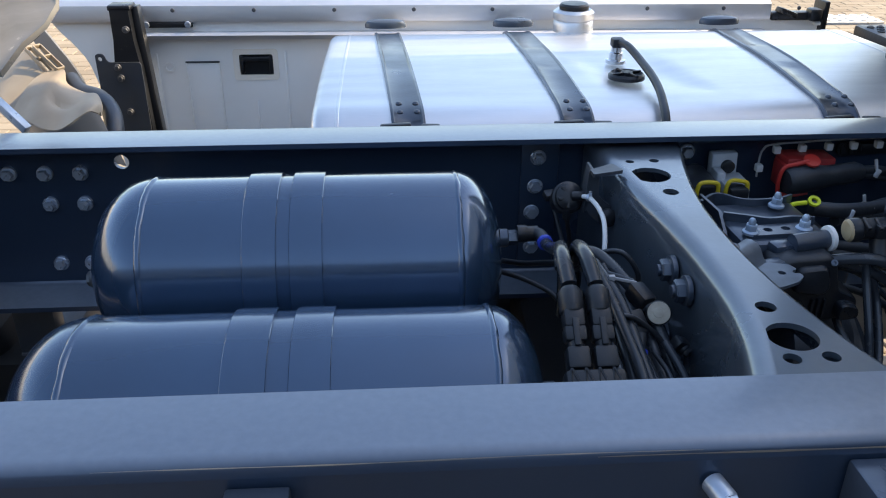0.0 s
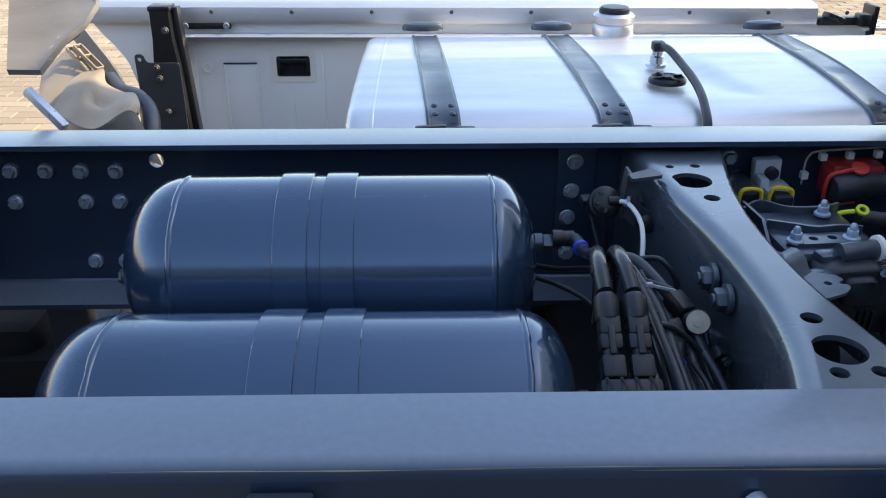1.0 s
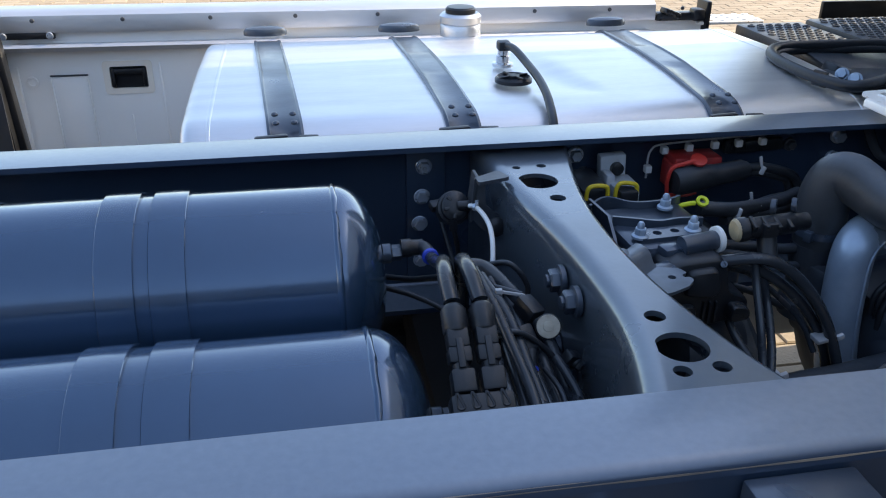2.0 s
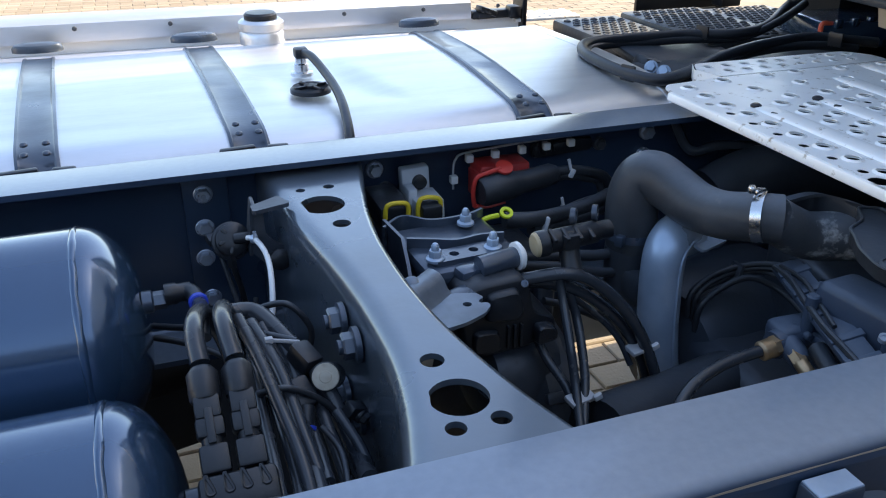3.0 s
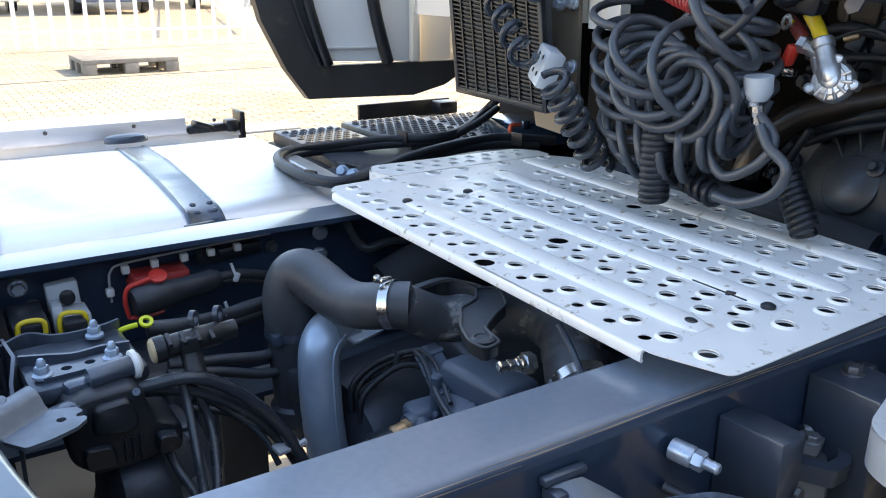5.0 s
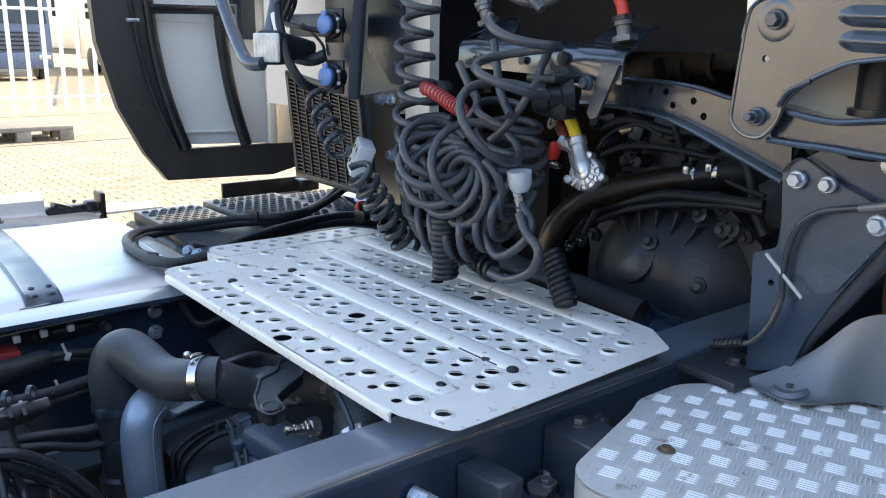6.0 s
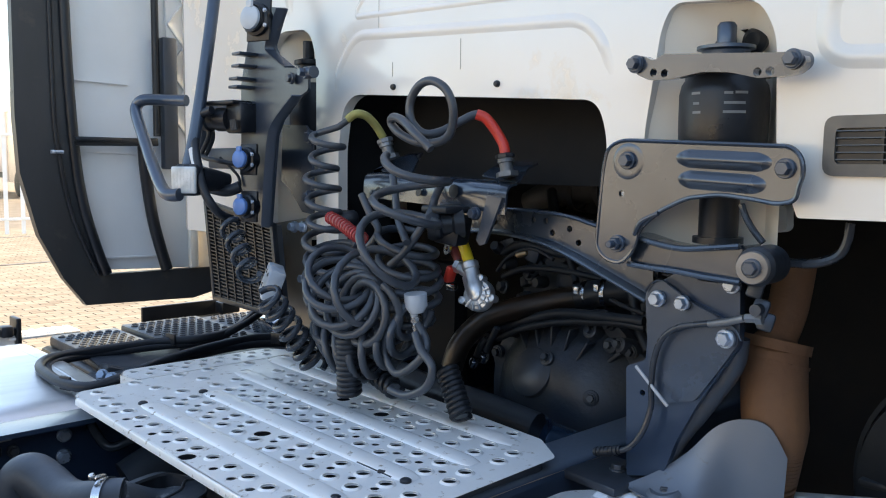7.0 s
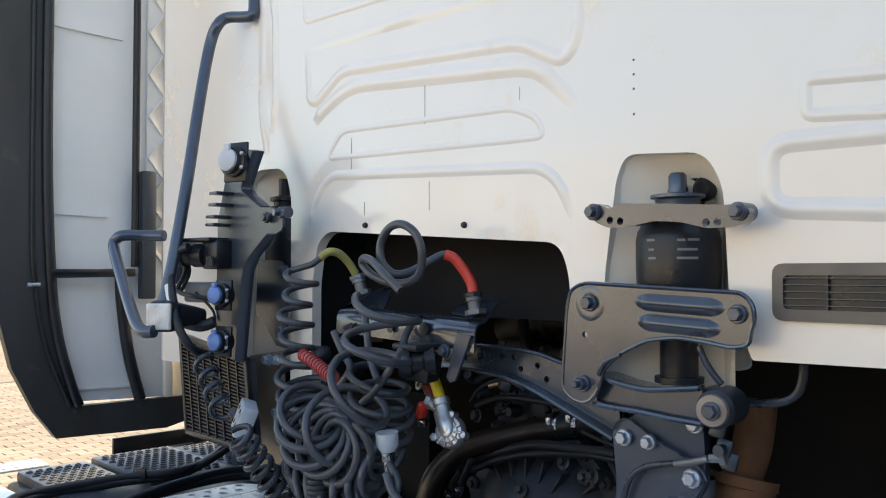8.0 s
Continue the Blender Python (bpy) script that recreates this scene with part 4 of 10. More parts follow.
# membrane switch on the rail with its white tube
switch = thing("membrane_switch", (1.52, 0.21, 0.87), "dirty black membrane switch with a white breather tube", "switch")
bm = bmesh.new()
d = Vector((0.1, -0.84, 0.54)).normalized()
at = Vector((1.521, 0.225, 0.888))
lathe(bm, [(0.010, -0.034), (0.019, -0.03), (0.021, -0.018), (0.0215, -0.006), (0.0235, -0.005), (0.0235, 0.001), (0.0205, 0.003), (0.0195, 0.008), (0.014, 0.012), (0.008, 0.0135), (0, 0.0138)], at, d, 32)
lathe(bm, [(0.007, 0), (0.007, 0.016), (0.0055, 0.018), (0.0055, 0.026)], at + d * 0.011 + Vector((0.002, 0, 0)), (0.93, -0.2, 0.1), 16)
for k in range(3):
    box(bm, at + d * 0.010 + frame_to(d) @ Vector((0.012 * math.cos(2.2 + 1.1 * k), 0.012 * math.sin(2.2 + 1.1 * k), 0)), (0.005, 0.012, 0.006), frame_to(d) @ turn(0, 0, math.degrees(2.2 + 1.1 * k) - 90), 0.0015)
tube(bm, [at + Vector((-0.004, -0.012, -0.014)), at + Vector((-0.002, -0.014, -0.03)), at + Vector((0.004, -0.01, -0.06)), at + Vector((0.012, 0.0, -0.11))], 0.0036, 6, 10)
lathe(bm, [(0.0062, 0), (0.0062, 0.014), (0.005, 0.016)], at + Vector((-0.004, -0.012, -0.012)), (0.05, -0.1, -1), 6)
part("housing", bm, M_BLACK, switch)
bm = bmesh.new()
plate(bm, round_poly([(1.545, 0.186), (1.545, 0.205), (1.580, 0.226), (1.591, 0.2)], 0.005), (), None, 0.005, (0, 0, 0.9385))
plate(bm, round_poly([(1.544, 0.938), (1.558, 0.938), (1.560, 0.898), (1.572, 0.886), (1.588, 0.878), (1.588, 0.856), (1.574, 0.848), (1.556, 0.862), (1.540, 0.880)], 0.006), [ring_of((1.574, 0.868), 0.005, n=14)], turn(90, 0, 0), 0.005, (0, 0.205, 0))
box(bm, (1.545, 0.222, 0.905), (0.005, 0.034, 0.064), turn(0, 8, 0), 0.0015)
part("bracket", bm, M_DARK, switch, "dirt-caked folded bracket")
bm = bmesh.new()
lathe(bm, [(0.010, 0), (0.013, 0.003), (0.013, 0.010), (0.009, 0.013), (0.005, 0.014)], (1.572, 0.2, 0.868), (0.1, -1, 0.25), 20)
part("grommet", bm, M_BLACK, switch)
bm = bmesh.new()
tube(bm, [(1.538, 0.208, 0.897), (1.546, 0.198, 0.898), (1.5525, 0.172, 0.894), (1.553, 0.14, 0.888), (1.550, 0.115, 0.868), (1.545, 0.10, 0.845), (1.54, 0.095, 0.82)], 0.0033, 8, 12)
tb = part("tube", bm, M_WTUBE, switch, "white plastic breather tube")
bm = bmesh.new()
band_on(bm, (1.545, 0.200, 0.898), (1, -1, 0), 0.0046, 0.004, 0.001, 16)
box(bm, (1.546, 0.198, 0.905), (0.004, 0.003, 0.007))
part("clip", bm, M_BOLT, tb)
bm = bmesh.new()
for pts in ([(1.505, 0.27, 0.87), (1.512, 0.24, 0.84), (1.522, 0.2, 0.79), (1.53, 0.17, 0.72)], [(1.54, 0.2, 0.82), (1.53, 0.18, 0.78), (1.51, 0.15, 0.74)]):
    tube(bm, pts, 0.0032, 6, 8)
box(bm, (1.503, 0.27, 0.873), (0.018, 0.016, 0.012), turn(20, 0, 15), 0.003)
part("lead", bm, M_RUBBER, switch)

# ---- web-mounted connectors on the far rail ----
conn = thing("cable_strip", (1.95, 0.37, 0.88), "thin steel cable strip with pale clips on the rail", "cable strip")
bm = bmesh.new()
tube(bm, [(1.857, 0.362, 0.858), (1.857, 0.362, 0.892), (1.861, 0.362, 0.905), (1.873, 0.362, 0.912), (1.93, 0.362, 0.916), (2.0, 0.362, 0.919), (2.10, 0.362, 0.922)], 0.0018, 5, 8)
part("strip", bm, M_TIE, conn)
for p in [(1.855, 0.355, 0.876), (1.879, 0.355, 0.906), (1.920, 0.355, 0.908), (1.963, 0.355, 0.910), (2.003, 0.355, 0.911), (2.044, 0.355, 0.912)]:
    bm = bmesh.new()
    box(bm, p, (0.011, 0.012, 0.012), None, 0.002)
    part("clip", bm, M_WTUBE, conn)
bm = bmesh.new()
box(bm, (2.035, 0.366, 0.902), (0.10, 0.016, 0.02), turn(0, -2, 0), 0.005)
for x in (1.985, 2.005):
    tube(bm, [(x, 0.36, 0.895), (x - 0.003, 0.356, 0.91), (x + 0.005, 0.356, 0.915), (x + 0.012, 0.358, 0.9)], 0.003, 5, 8)
solo("cable_holder", bm, M_BLACK, "black plastic cable holder on the rail web", "cable holder")
bm = bmesh.new()
hexbolt(bm, (2.105, 0.3735, 0.897), (0, -1, 0), 0.008, 0.010)
part("bolt", bm, M_DBOLT, chassis)

red = thing("red_connector", (1.92, 0.34, 0.86), "red plug housing with a thick black cable on the rail", "connector")
bm = bmesh.new()
box(bm, (1.922, 0.343, 0.89), (0.078, 0.046, 0.026), turn(0, 1, 0), 0.004)
box(bm, (1.885, 0.338, 0.873), (0.014, 0.04, 0.04), None, 0.003)
part("housing", bm, M_RED, red, "dusty red plug housing")
bm = bmesh.new()
arch = [(1.868, 0.304, 0.852), (1.864, 0.300, 0.876), (1.868, 0.298, 0.897), (1.885, 0.298, 0.903), (1.905, 0.299, 0.907)]
tube(bm, arch, 0.0033, 6, 8)
tube(bm, [(1.868, 0.304, 0.852), (1.89, 0.303, 0.850), (1.915, 0.304, 0.853)], 0.0033, 6, 8)
lathe(bm, [(0.0075, 0), (0.0125, 0.0005), (0.0125, 0.004), (0.0075, 0.0045)], (1.911, 0.302, 0.905), (0, -0.5, 1), 20)
part("locking_lever", bm, mat("bright red plastic", (0.56, 0.04, 0.03), 0.4, 0.0, None, 20, 0.4), red, "bright red locking lever")
bm = bmesh.new()
lathe(bm, [(0.018, 0), (0.021, 0.006), (0.021, 0.05), (0.018, 0.06), (0.0165, 0.075), (0.0165, 0.12), (0.012, 0.13)], (1.872, 0.295, 0.876), (1, 0.15, 0.05), 24)
tube(bm, [(1.99, 0.313, 0.882), (2.02, 0.318, 0.882), (2.05, 0.322, 0.876), (2.09, 0.33, 0.86), (2.105, 0.33, 0.835), (2.095, 0.32, 0.8)], 0.0085, 6, 12)
tube(bm, [(1.99, 0.31, 0.878), (2.02, 0.315, 0.875), (2.055, 0.322, 0.865), (2.085, 0.33, 0.848), (2.09, 0.32, 0.80)], 0.006, 6, 10)
part("cable", bm, M_RUBBER, red)
for p in [(2.025, 0.315, 0.880), (2.004, 0.290, 0.832)]:
    bm = bmesh.new()
    box(bm, p, (0.009, 0.014, 0.014), turn(0, 25, 0), 0.002)
    box(bm, Vector(p) + Vector((-0.004, -0.004, 0.014)), (0.004, 0.003, 0.018), turn(0, -15, 0))
    solo("cable_tie", bm, M_TIE, "grey cable tie clip on the rail wiring", "cable tie", "cable ties")
pg = thing("grey_connector", (1.79, 0.34, 0.86), "pale grey connector block with a yellow lock", "connector")
bm = bmesh.new()
box(bm, (1.793, 0.352, 0.884), (0.042, 0.02, 0.045), turn(0, -3, 0), 0.004)
part("base", bm, M_LGREY, pg)
bm = bmesh.new()
lathe(bm, [(0.010, 0), (0.010, 0.008), (0.006, 0.01), (0, 0.01)], (1.797, 0.342, 0.886), (0, -1, 0), 20)
part("screw", bm, M_BLACK, pg)
bm = bmesh.new()
box(bm, (1.799, 0.318, 0.858), (0.04, 0.05, 0.032), turn(0, -3, 0), 0.003)
box(bm, (1.78, 0.33, 0.862), (0.014, 0.03, 0.045), None, 0.003)
part("block", bm, M_LGREY, pg)
bm = bmesh.new()
tube(bm, [(1.777, 0.285, 0.856), (1.777, 0.285, 0.872), (1.782, 0.285, 0.883), (1.797, 0.285, 0.883), (1.809, 0.285, 0.877), (1.808, 0.285, 0.853)], 0.0034, 6, 8)
part("lock", bm, M_YELLOW, pg, "yellow locking clip")
bm = bmesh.new()
box(bm, [(1.795, 0.288, 0.861)][0], (0.03, 0.03, 0.026), None, 0.005)
part("plug", bm, M_BLACK, pg)
py = thing("black_connector", (1.74, 0.33, 0.85), "black connector with a yellow lock on the rail", "connector")
bm = bmesh.new()
tube(bm, [(1.726, 0.270, 0.867), (1.727, 0.270, 0.881), (1.732, 0.270, 0.887), (1.745, 0.270, 0.888), (1.757, 0.270, 0.884), (1.758, 0.270, 0.868)], 0.0034, 6, 8)
part("lock", bm, M_YELLOW, py, "yellow locking clip")
bm = bmesh.new()
box(bm, (1.742, 0.315, 0.865), (0.045, 0.09, 0.035), None, 0.005)
part("body", bm, M_BLACK, py)
bm = bmesh.new()
tube(bm, [(1.833, 0.190, 0.874), (1.833, 0.190, 0.883), (1.842, 0.190, 0.886), (1.855, 0.190, 0.887)], 0.0034, 6, 8)
q = [(1.866, 0.190, 0.889)][0]
lathe(bm, [(0.0045, -0.0018), (0.0088, -0.0018), (0.0088, 0.0018), (0.0045, 0.0018), (0.0045, -0.0018)], q, (0, -0.6, 1), 20, False)
solo("yellow_ring_pull", bm, M_LIME, "lime yellow ring pull on the gearbox", "ring pull")
bm = bmesh.new()
box(bm, [(1.842, 0.019, 0.814)][0], (0.024, 0.007, 0.004), turn(0, 0, 0), 0.001)
solo("yellow_tag", bm, M_LIME, "small yellow tag on the black actuator cover", "tag")

# ---- gearbox end ----
gear = thing("gearbox", (1.85, 0.1, 0.55), "dark dirty gearbox with a black actuator cover", "gearbox")
bm = bmesh.new()
lathe(bm, [(0.09, 0), (0.12, 0.006), (0.135, 0.02), (0.135, 0.055), (0.12, 0.07)], (1.83, 0.12, 0.65), (1, 0, 0), 40)
part("housing", bm, M_ENGINE, gear)
for i in range(8):
    a = 2 * math.pi * i / 8 + 0.2
    bm = bmesh.new()
    box(bm, (1.867, 0.12 + 0.13 * math.cos(a), 0.65 + 0.13 * math.sin(a)), (0.045, 0.02, 0.014), turn(math.degrees(a)), 0.003)
    part("rib", bm, M_ENGINE, gear)
bm = bmesh.new()
lathe(bm, [(0.1, 0), (0.105, 0.012), (0.105, 0.05), (0.09, 0.06)], (1.80, 0.16, 0.669), (0.9, 0.0, -0.35), 32)
for x in (1.81, 1.825, 1.84):
    lathe(bm, [(0.104, 0), (0.109, 0.004), (0.109, 0.012), (0.104, 0.016)], (x, 0.16, 0.70 - (x - 1.72) * 0.39), (0.9, 0.0, -0.35), 32, False)
part("ribbed_drum", bm, M_DARK, gear)
bm = bmesh.new()
box(bm, (1.88, 0.28, 0.71), (0.16, 0.16, 0.18), None, 0.025, 3)
for x in (1.815, 1.85, 1.885, 1.92):
    box(bm, (x, 0.195, 0.71), (0.008, 0.02, 0.16), None, 0.003)
part("side_casing", bm, M_ENGINE, gear, "dark oily ribbed side casing")
# mounting bracket with three studs on a cast plate
bm = bmesh.new()
box(bm, (1.775, 0.13, 0.877), (0.125, 0.13, 0.022), turn(0, 0, 3), 0.008)
box(bm, (1.775, 0.13, 0.85), (0.10, 0.11, 0.04), turn(0, 0, 3), 0.01)
plate(bm, round_poly([(1.725, 0.075), (1.815, 0.082), (1.812, 0.112), (1.728, 0.105)], 0.012), [ring_of((1.757, 0.092), 0.006, n=12), ring_of((1.782, 0.095), 0.006, n=12)], None, 0.006, (0, 0, 0.894))
seat_ = part("cast_plate", bm, M_STRAP, gear, "grey cast plate with studs")
for x, y in ((1.732, 0.087), (1.806, 0.094), (1.801, 0.169)):
    bm = bmesh.new()
    lathe(bm, [(0.0108, -0.002), (0.0108, 0.001), (0.008, 0.003)], (x, y, 0.894), (0, 0, 1), 18)
    lathe(bm, [(0.0078, 0.002), (0.0078, 0.010), (0.007, 0.011)], (x, y, 0.894), (0, 0, 1), 6)
    lathe(bm, [(0.0048, 0.010), (0.0048, 0.016), (0.003, 0.019), (0, 0.020)], (x, y, 0.894), (0, 0, 1), 12)
    part("stud", bm, M_GALV, seat_, "stud with a flanged nut")
bm = bmesh.new()
pts = [(1.70, 0.20), (1.73, 0.225), (1.755, 0.205), (1.78, 0.20), (1.815, 0.205), (1.835, 0.215)]
w1 = spline([Vector((x, y, 0)) for x, y in pts], 5)
loft(bm, [[(p.x, p.y - 0.02, z) for z in (0.84, 0.898)] for p in w1])
w2 = spline([Vector(q) for q in ((1.715, 0.14, 0), (1.745, 0.128, 0), (1.77, 0.118, 0), (1.80, 0.122, 0), (1.83, 0.118, 0))], 5)
loft(bm, [[(p.x, p.y, z) for z in (0.86, 0.900)] for p in w2])
loft(bm, [[(1.706, 0.20, z), (1.712, 0.14, z), (1.703, 0.09, z - 0.01), (1.70, 0.06, z - 0.04)] for z in (0.82, 0.90)])
thicken(bm, 0.004)
part("bent_bracket", bm, M_STRAP, gear, "folded grey steel bracket")
# pipe stub with a white nut
bm = bmesh.new()
lathe(bm, [(0.0125, 0), (0.0125, 0.045), (0.0115, 0.047)], (1.772, 0.052, 0.893), (1, 0.12, 0.06), 24)
box(bm, (1.765, 0.06, 0.883), (0.035, 0.024, 0.018), turn(0, 0, 10), 0.006)
box(bm, (1.742, 0.03, 0.868), (0.06, 0.028, 0.026), turn(0, -4, 18), 0.008)
part("pipe_stub", bm, M_STRAP, gear)
bm = bmesh.new()
lathe(bm, [(0.014, 0), (0.0165, 0.001), (0.0165, 0.006), (0.014, 0.007), (0.011, 0.010)], (1.818, 0.058, 0.896), (1, 0.12, 0.06), 24)
part("white_nut", bm, M_WTUBE, gear, "white plastic union nut")
# black actuator cover
bm = bmesh.new()
cov = [(1.735, 0.853), (1.741, 0.878), (1.760, 0.886), (1.812, 0.889), (1.822, 0.878), (1.831, 0.839), (1.860, 0.826), (1.861, 0.801), (1.816, 0.793), (1.765, 0.79), (1.742, 0.81)]
def shell(bm, outline, y0, y1, inset):
    """A moulded box with soft edges: an outline carried from y0 to y1, drawn in at its front."""
    mx_, mz_ = sum(p[0] for p in outline) / len(outline), sum(p[1] for p in outline) / len(outline)
    rows_ = []
    for y, k in ((y0, inset * 2.2), (y0 + 0.002, inset), (y0 + 0.006, inset * 0.35), (y0 + 0.012, 0.0), (y1, 0.0)):
        rows_.append([(x + (mx_ - x) * k, y, z + (mz_ - z) * k) for x, z in round_poly(outline, 0.009, 4)])
    g_ = loft(bm, rows_, closed=True)
    bm.faces.new(g_[0])
    bm.faces.new(g_[-1])
shell(bm, cov, 0.022, 0.095, 0.05)
cover_ = part("actuator_cover", bm, M_BLACK, gear, "black plastic actuator cover")
for nm_, ol_, y0_, y1_ in (("lid", [(1.764, 0.842), (1.768, 0.876), (1.806, 0.879), (1.814, 0.848), (1.806, 0.838)], 0.012, 0.024), ("plug_housing", [(1.826, 0.802), (1.828, 0.828), (1.853, 0.824), (1.857, 0.806)], 0.008, 0.024), ("boss", [(1.752, 0.803), (1.752, 0.83), (1.785, 0.828), (1.788, 0.80)], 0.014, 0.024)):
    bm = bmesh.new()
    shell(bm, ol_, y0_, y1_ + 0.012, 0.08)
    part(nm_, bm, M_BLACK, cover_)
for x_ in (1.796, 1.804, 1.812):
    bm = bmesh.new()
    box(bm, (x_, 0.020, 0.815), (0.003, 0.006, 0.03), None, 0.001)
    part("rib", bm, M_BLACK, cover_)
bm = bmesh.new()
lathe(bm, [(0.03, 0), (0.052, 0.006), (0.058, 0.02), (0.058, 0.09), (0.05, 0.1)], (1.775, 0.07, 0.735), (1, 0.15, -0.1), 36)
part("cylinder", bm, M_ENGINE, gear, "dark oily round end casing")
for p in [(1.750, 0.022, 0.878), (1.814, 0.022, 0.880)]:
    bm = bmesh.new()
    lathe(bm, [(0.0042, -0.008), (0.0042, 0.003), (0.0022, 0.0032), (0.0022, 0.001), (0, 0.001)], p, (-0.2, -0.8, 0.5), 16)
    part("screw", bm, M_STRAP, gear)
# galvanised tongue bolted to the crossmember
bm = bmesh.new()
outl = round_poly([(1.680, -0.020), (1.692, 0.010), (1.712, 0.020), (1.730, 0.021), (1.753, 0.014), (1.7575, 0.002), (1.749, -0.002), (1.749, -0.008), (1.757, -0.008), (1.758, -0.016), (1.746, -0.029), (1.722, -0.040), (1.698, -0.045)], 0.004, 3)
plate(bm, outl, [ring_of((1.735, -0.006), 0.0048, n=16)], None, 0.004, (0, 0, 0.884))
loft(bm, [[Vector((1.680, -0.018, 0.884)).lerp(Vector((1.728, 0.022, 0.884)), u) + Vector(o) for u in (0, 0.25, 0.5, 0.75, 1)] for o in ((0, 0, 0), (-0.003, 0.004, 0.004), (-0.006, 0.009, 0.014), (-0.009, 0.015, 0.019), (-0.013, 0.025, 0.0195), (-0.015, 0.034, 0.016))])
lathe(bm, [(0.0085, 0), (0.0085, 0.012), (0.006, 0.014)], (1.686, 0.03, 0.892), (-0.2, -0.3, 1), 16)
tong = solo("bracket", bm, mat("dull zinc", (0.17, 0.205, 0.25), 0.4, 0.55, (0.12, 0.14, 0.165), 30, 0.8, 0.1, 120), "galvanised steel tongue bracket beside the crossmember", "bracket")
# tee valve
tee = thing("tee_valve", (1.87, 0.05, 0.88), "black plastic tee valve with a tan end cap", "valve")
bm = bmesh.new()
lathe(bm, [(0.0145, 0), (0.0155, 0.002), (0.0155, 0.012), (0.0135, 0.014), (0.0135, 0.075), (0.011, 0.078), (0.011, 0.095)], (1.843, 0.055, 0.908), (1, 0.02, 0.06), 20)
lathe(bm, [(0.012, 0), (0.012, 0.03), (0.0135, 0.032), (0.0135, 0.038), (0.008, 0.04)], (1.882, 0.052, 0.905), (0.05, -0.35, -0.93), 18)
for k in range(4):
    box(bm, (1.858 + 0.016 * k, 0.045, 0.921 - 0.001 * k), (0.005, 0.02, 0.006), turn(20, 0, 0), 0.001)
box(bm, (1.88, 0.042, 0.912), (0.02, 0.01, 0.018), None, 0.002)
part("body", bm, M_BLACK, tee)
bm = bmesh.new()
lathe(bm, [(0.0, -0.003), (0.012, -0.0025), (0.0145, 0.0), (0.0145, 0.003)], (1.842, 0.055, 0.908), (1, 0.02, 0.06), 24)
part("end_cap", bm, mat("tan plastic", (0.42, 0.33, 0.2), 0.5, 0.0, (0.33, 0.25, 0.15), 40, 0.7), tee, "tan plastic end cap")
bm = bmesh.new()
for x in (1.892, 1.92):
    lathe(bm, [(0.006, -0.003), (0.0095, -0.003), (0.0095, 0.003), (0.006, 0.003), (0.006, -0.003)], (x, 0.062, 0.934), (1, -0.8, 0.1), 18, False)
part("lug", bm, M_DARK, tee)
bundle("air_hose", [
    [(1.867, 0.045, 0.876), (1.869, 0.030, 0.842), (1.866, 0.000, 0.799), (1.862, -0.030, 0.753), (1.844, -0.080, 0.728)],
    [(1.874, 0.050, 0.871), (1.893, 0.040, 0.815), (1.886, 0.000, 0.770), (1.873, -0.030, 0.746), (1.846, -0.080, 0.727)],
    [(1.822, 0.045, 0.872), (1.870, 0.030, 0.879), (1.910, 0.030, 0.859), (1.952, 0.030, 0.817), (1.985, 0.030, 0.766), (2.012, 0.030, 0.702), (2.022, 0.030, 0.66)],
    [(1.825, 0.052, 0.868), (1.870, 0.045, 0.859), (1.918, 0.045, 0.828), (1.962, 0.045, 0.783), (1.996, 0.045, 0.727), (2.011, 0.045, 0.68), (2.016, 0.04, 0.64)],
    [(1.831, 0.060, 0.856), (1.879, 0.070, 0.838), (1.925, 0.070, 0.802), (1.958, 0.050, 0.767), (1.971, 0.030, 0.732)],
    [(1.844, 0.040, 0.791), (1.848, 0.020, 0.774), (1.858, -0.010, 0.754), (1.860, -0.040, 0.733)],
], [0.0055, 0.0055, 0.0078, 0.0074, 0.004, 0.0055], M_HOSE, "black nylon air hoses hanging from the tee valve", "hose", "hoses at the gearbox")
for a, ax in (([(1.867, -0.030, 0.748)][0], (0.3, -0.4, -1)), ([(1.984, 0.034, 0.752)][0], (0.6, -0.4, -0.8))):
    bm = bmesh.new()
    box(bm, a, (0.034, 0.018, 0.006), turn(10, 0, 12), 0.001)
    box(bm, Vector(a) + Vector((0.018, -0.008, 0.003)), (0.01, 0.006, 0.007), turn(0, -20, 0), 0.001)
    solo("cable_tie", bm, M_TIE, "pale grey cable tie round hanging hoses", "cable tie", "cable ties")
bundle("wire_loom", [
    [(1.868, 0.200, 0.874), (1.908, 0.200, 0.869), (1.951, 0.220, 0.860), (2.025, 0.260, 0.847), (2.086, 0.300, 0.842)],
    [(1.908, 0.200, 0.853), (1.951, 0.220, 0.848), (2.020, 0.250, 0.838), (2.091, 0.300, 0.827)],
    [(1.942, 0.220, 0.858), (2.021, 0.270, 0.852), (2.081, 0.300, 0.839), (2.095, 0.300, 0.808), (2.087, 0.300, 0.776)],
    [(1.890, 0.200, 0.816), (1.957, 0.200, 0.808), (2.010, 0.200, 0.799), (2.047, 0.200, 0.799)],
    [(1.885, 0.190, 0.809), (1.952, 0.190, 0.796), (2.014, 0.190, 0.776), (2.060, 0.190, 0.774)],
    [(1.891, 0.120, 0.791), (1.931, 0.120, 0.775), (1.974, 0.120, 0.750)],
], [0.011, 0.008, 0.004, 0.008, 0.007, 0.005], M_RUBBER, "black wiring looms along the gearbox", "cable", "", 6)
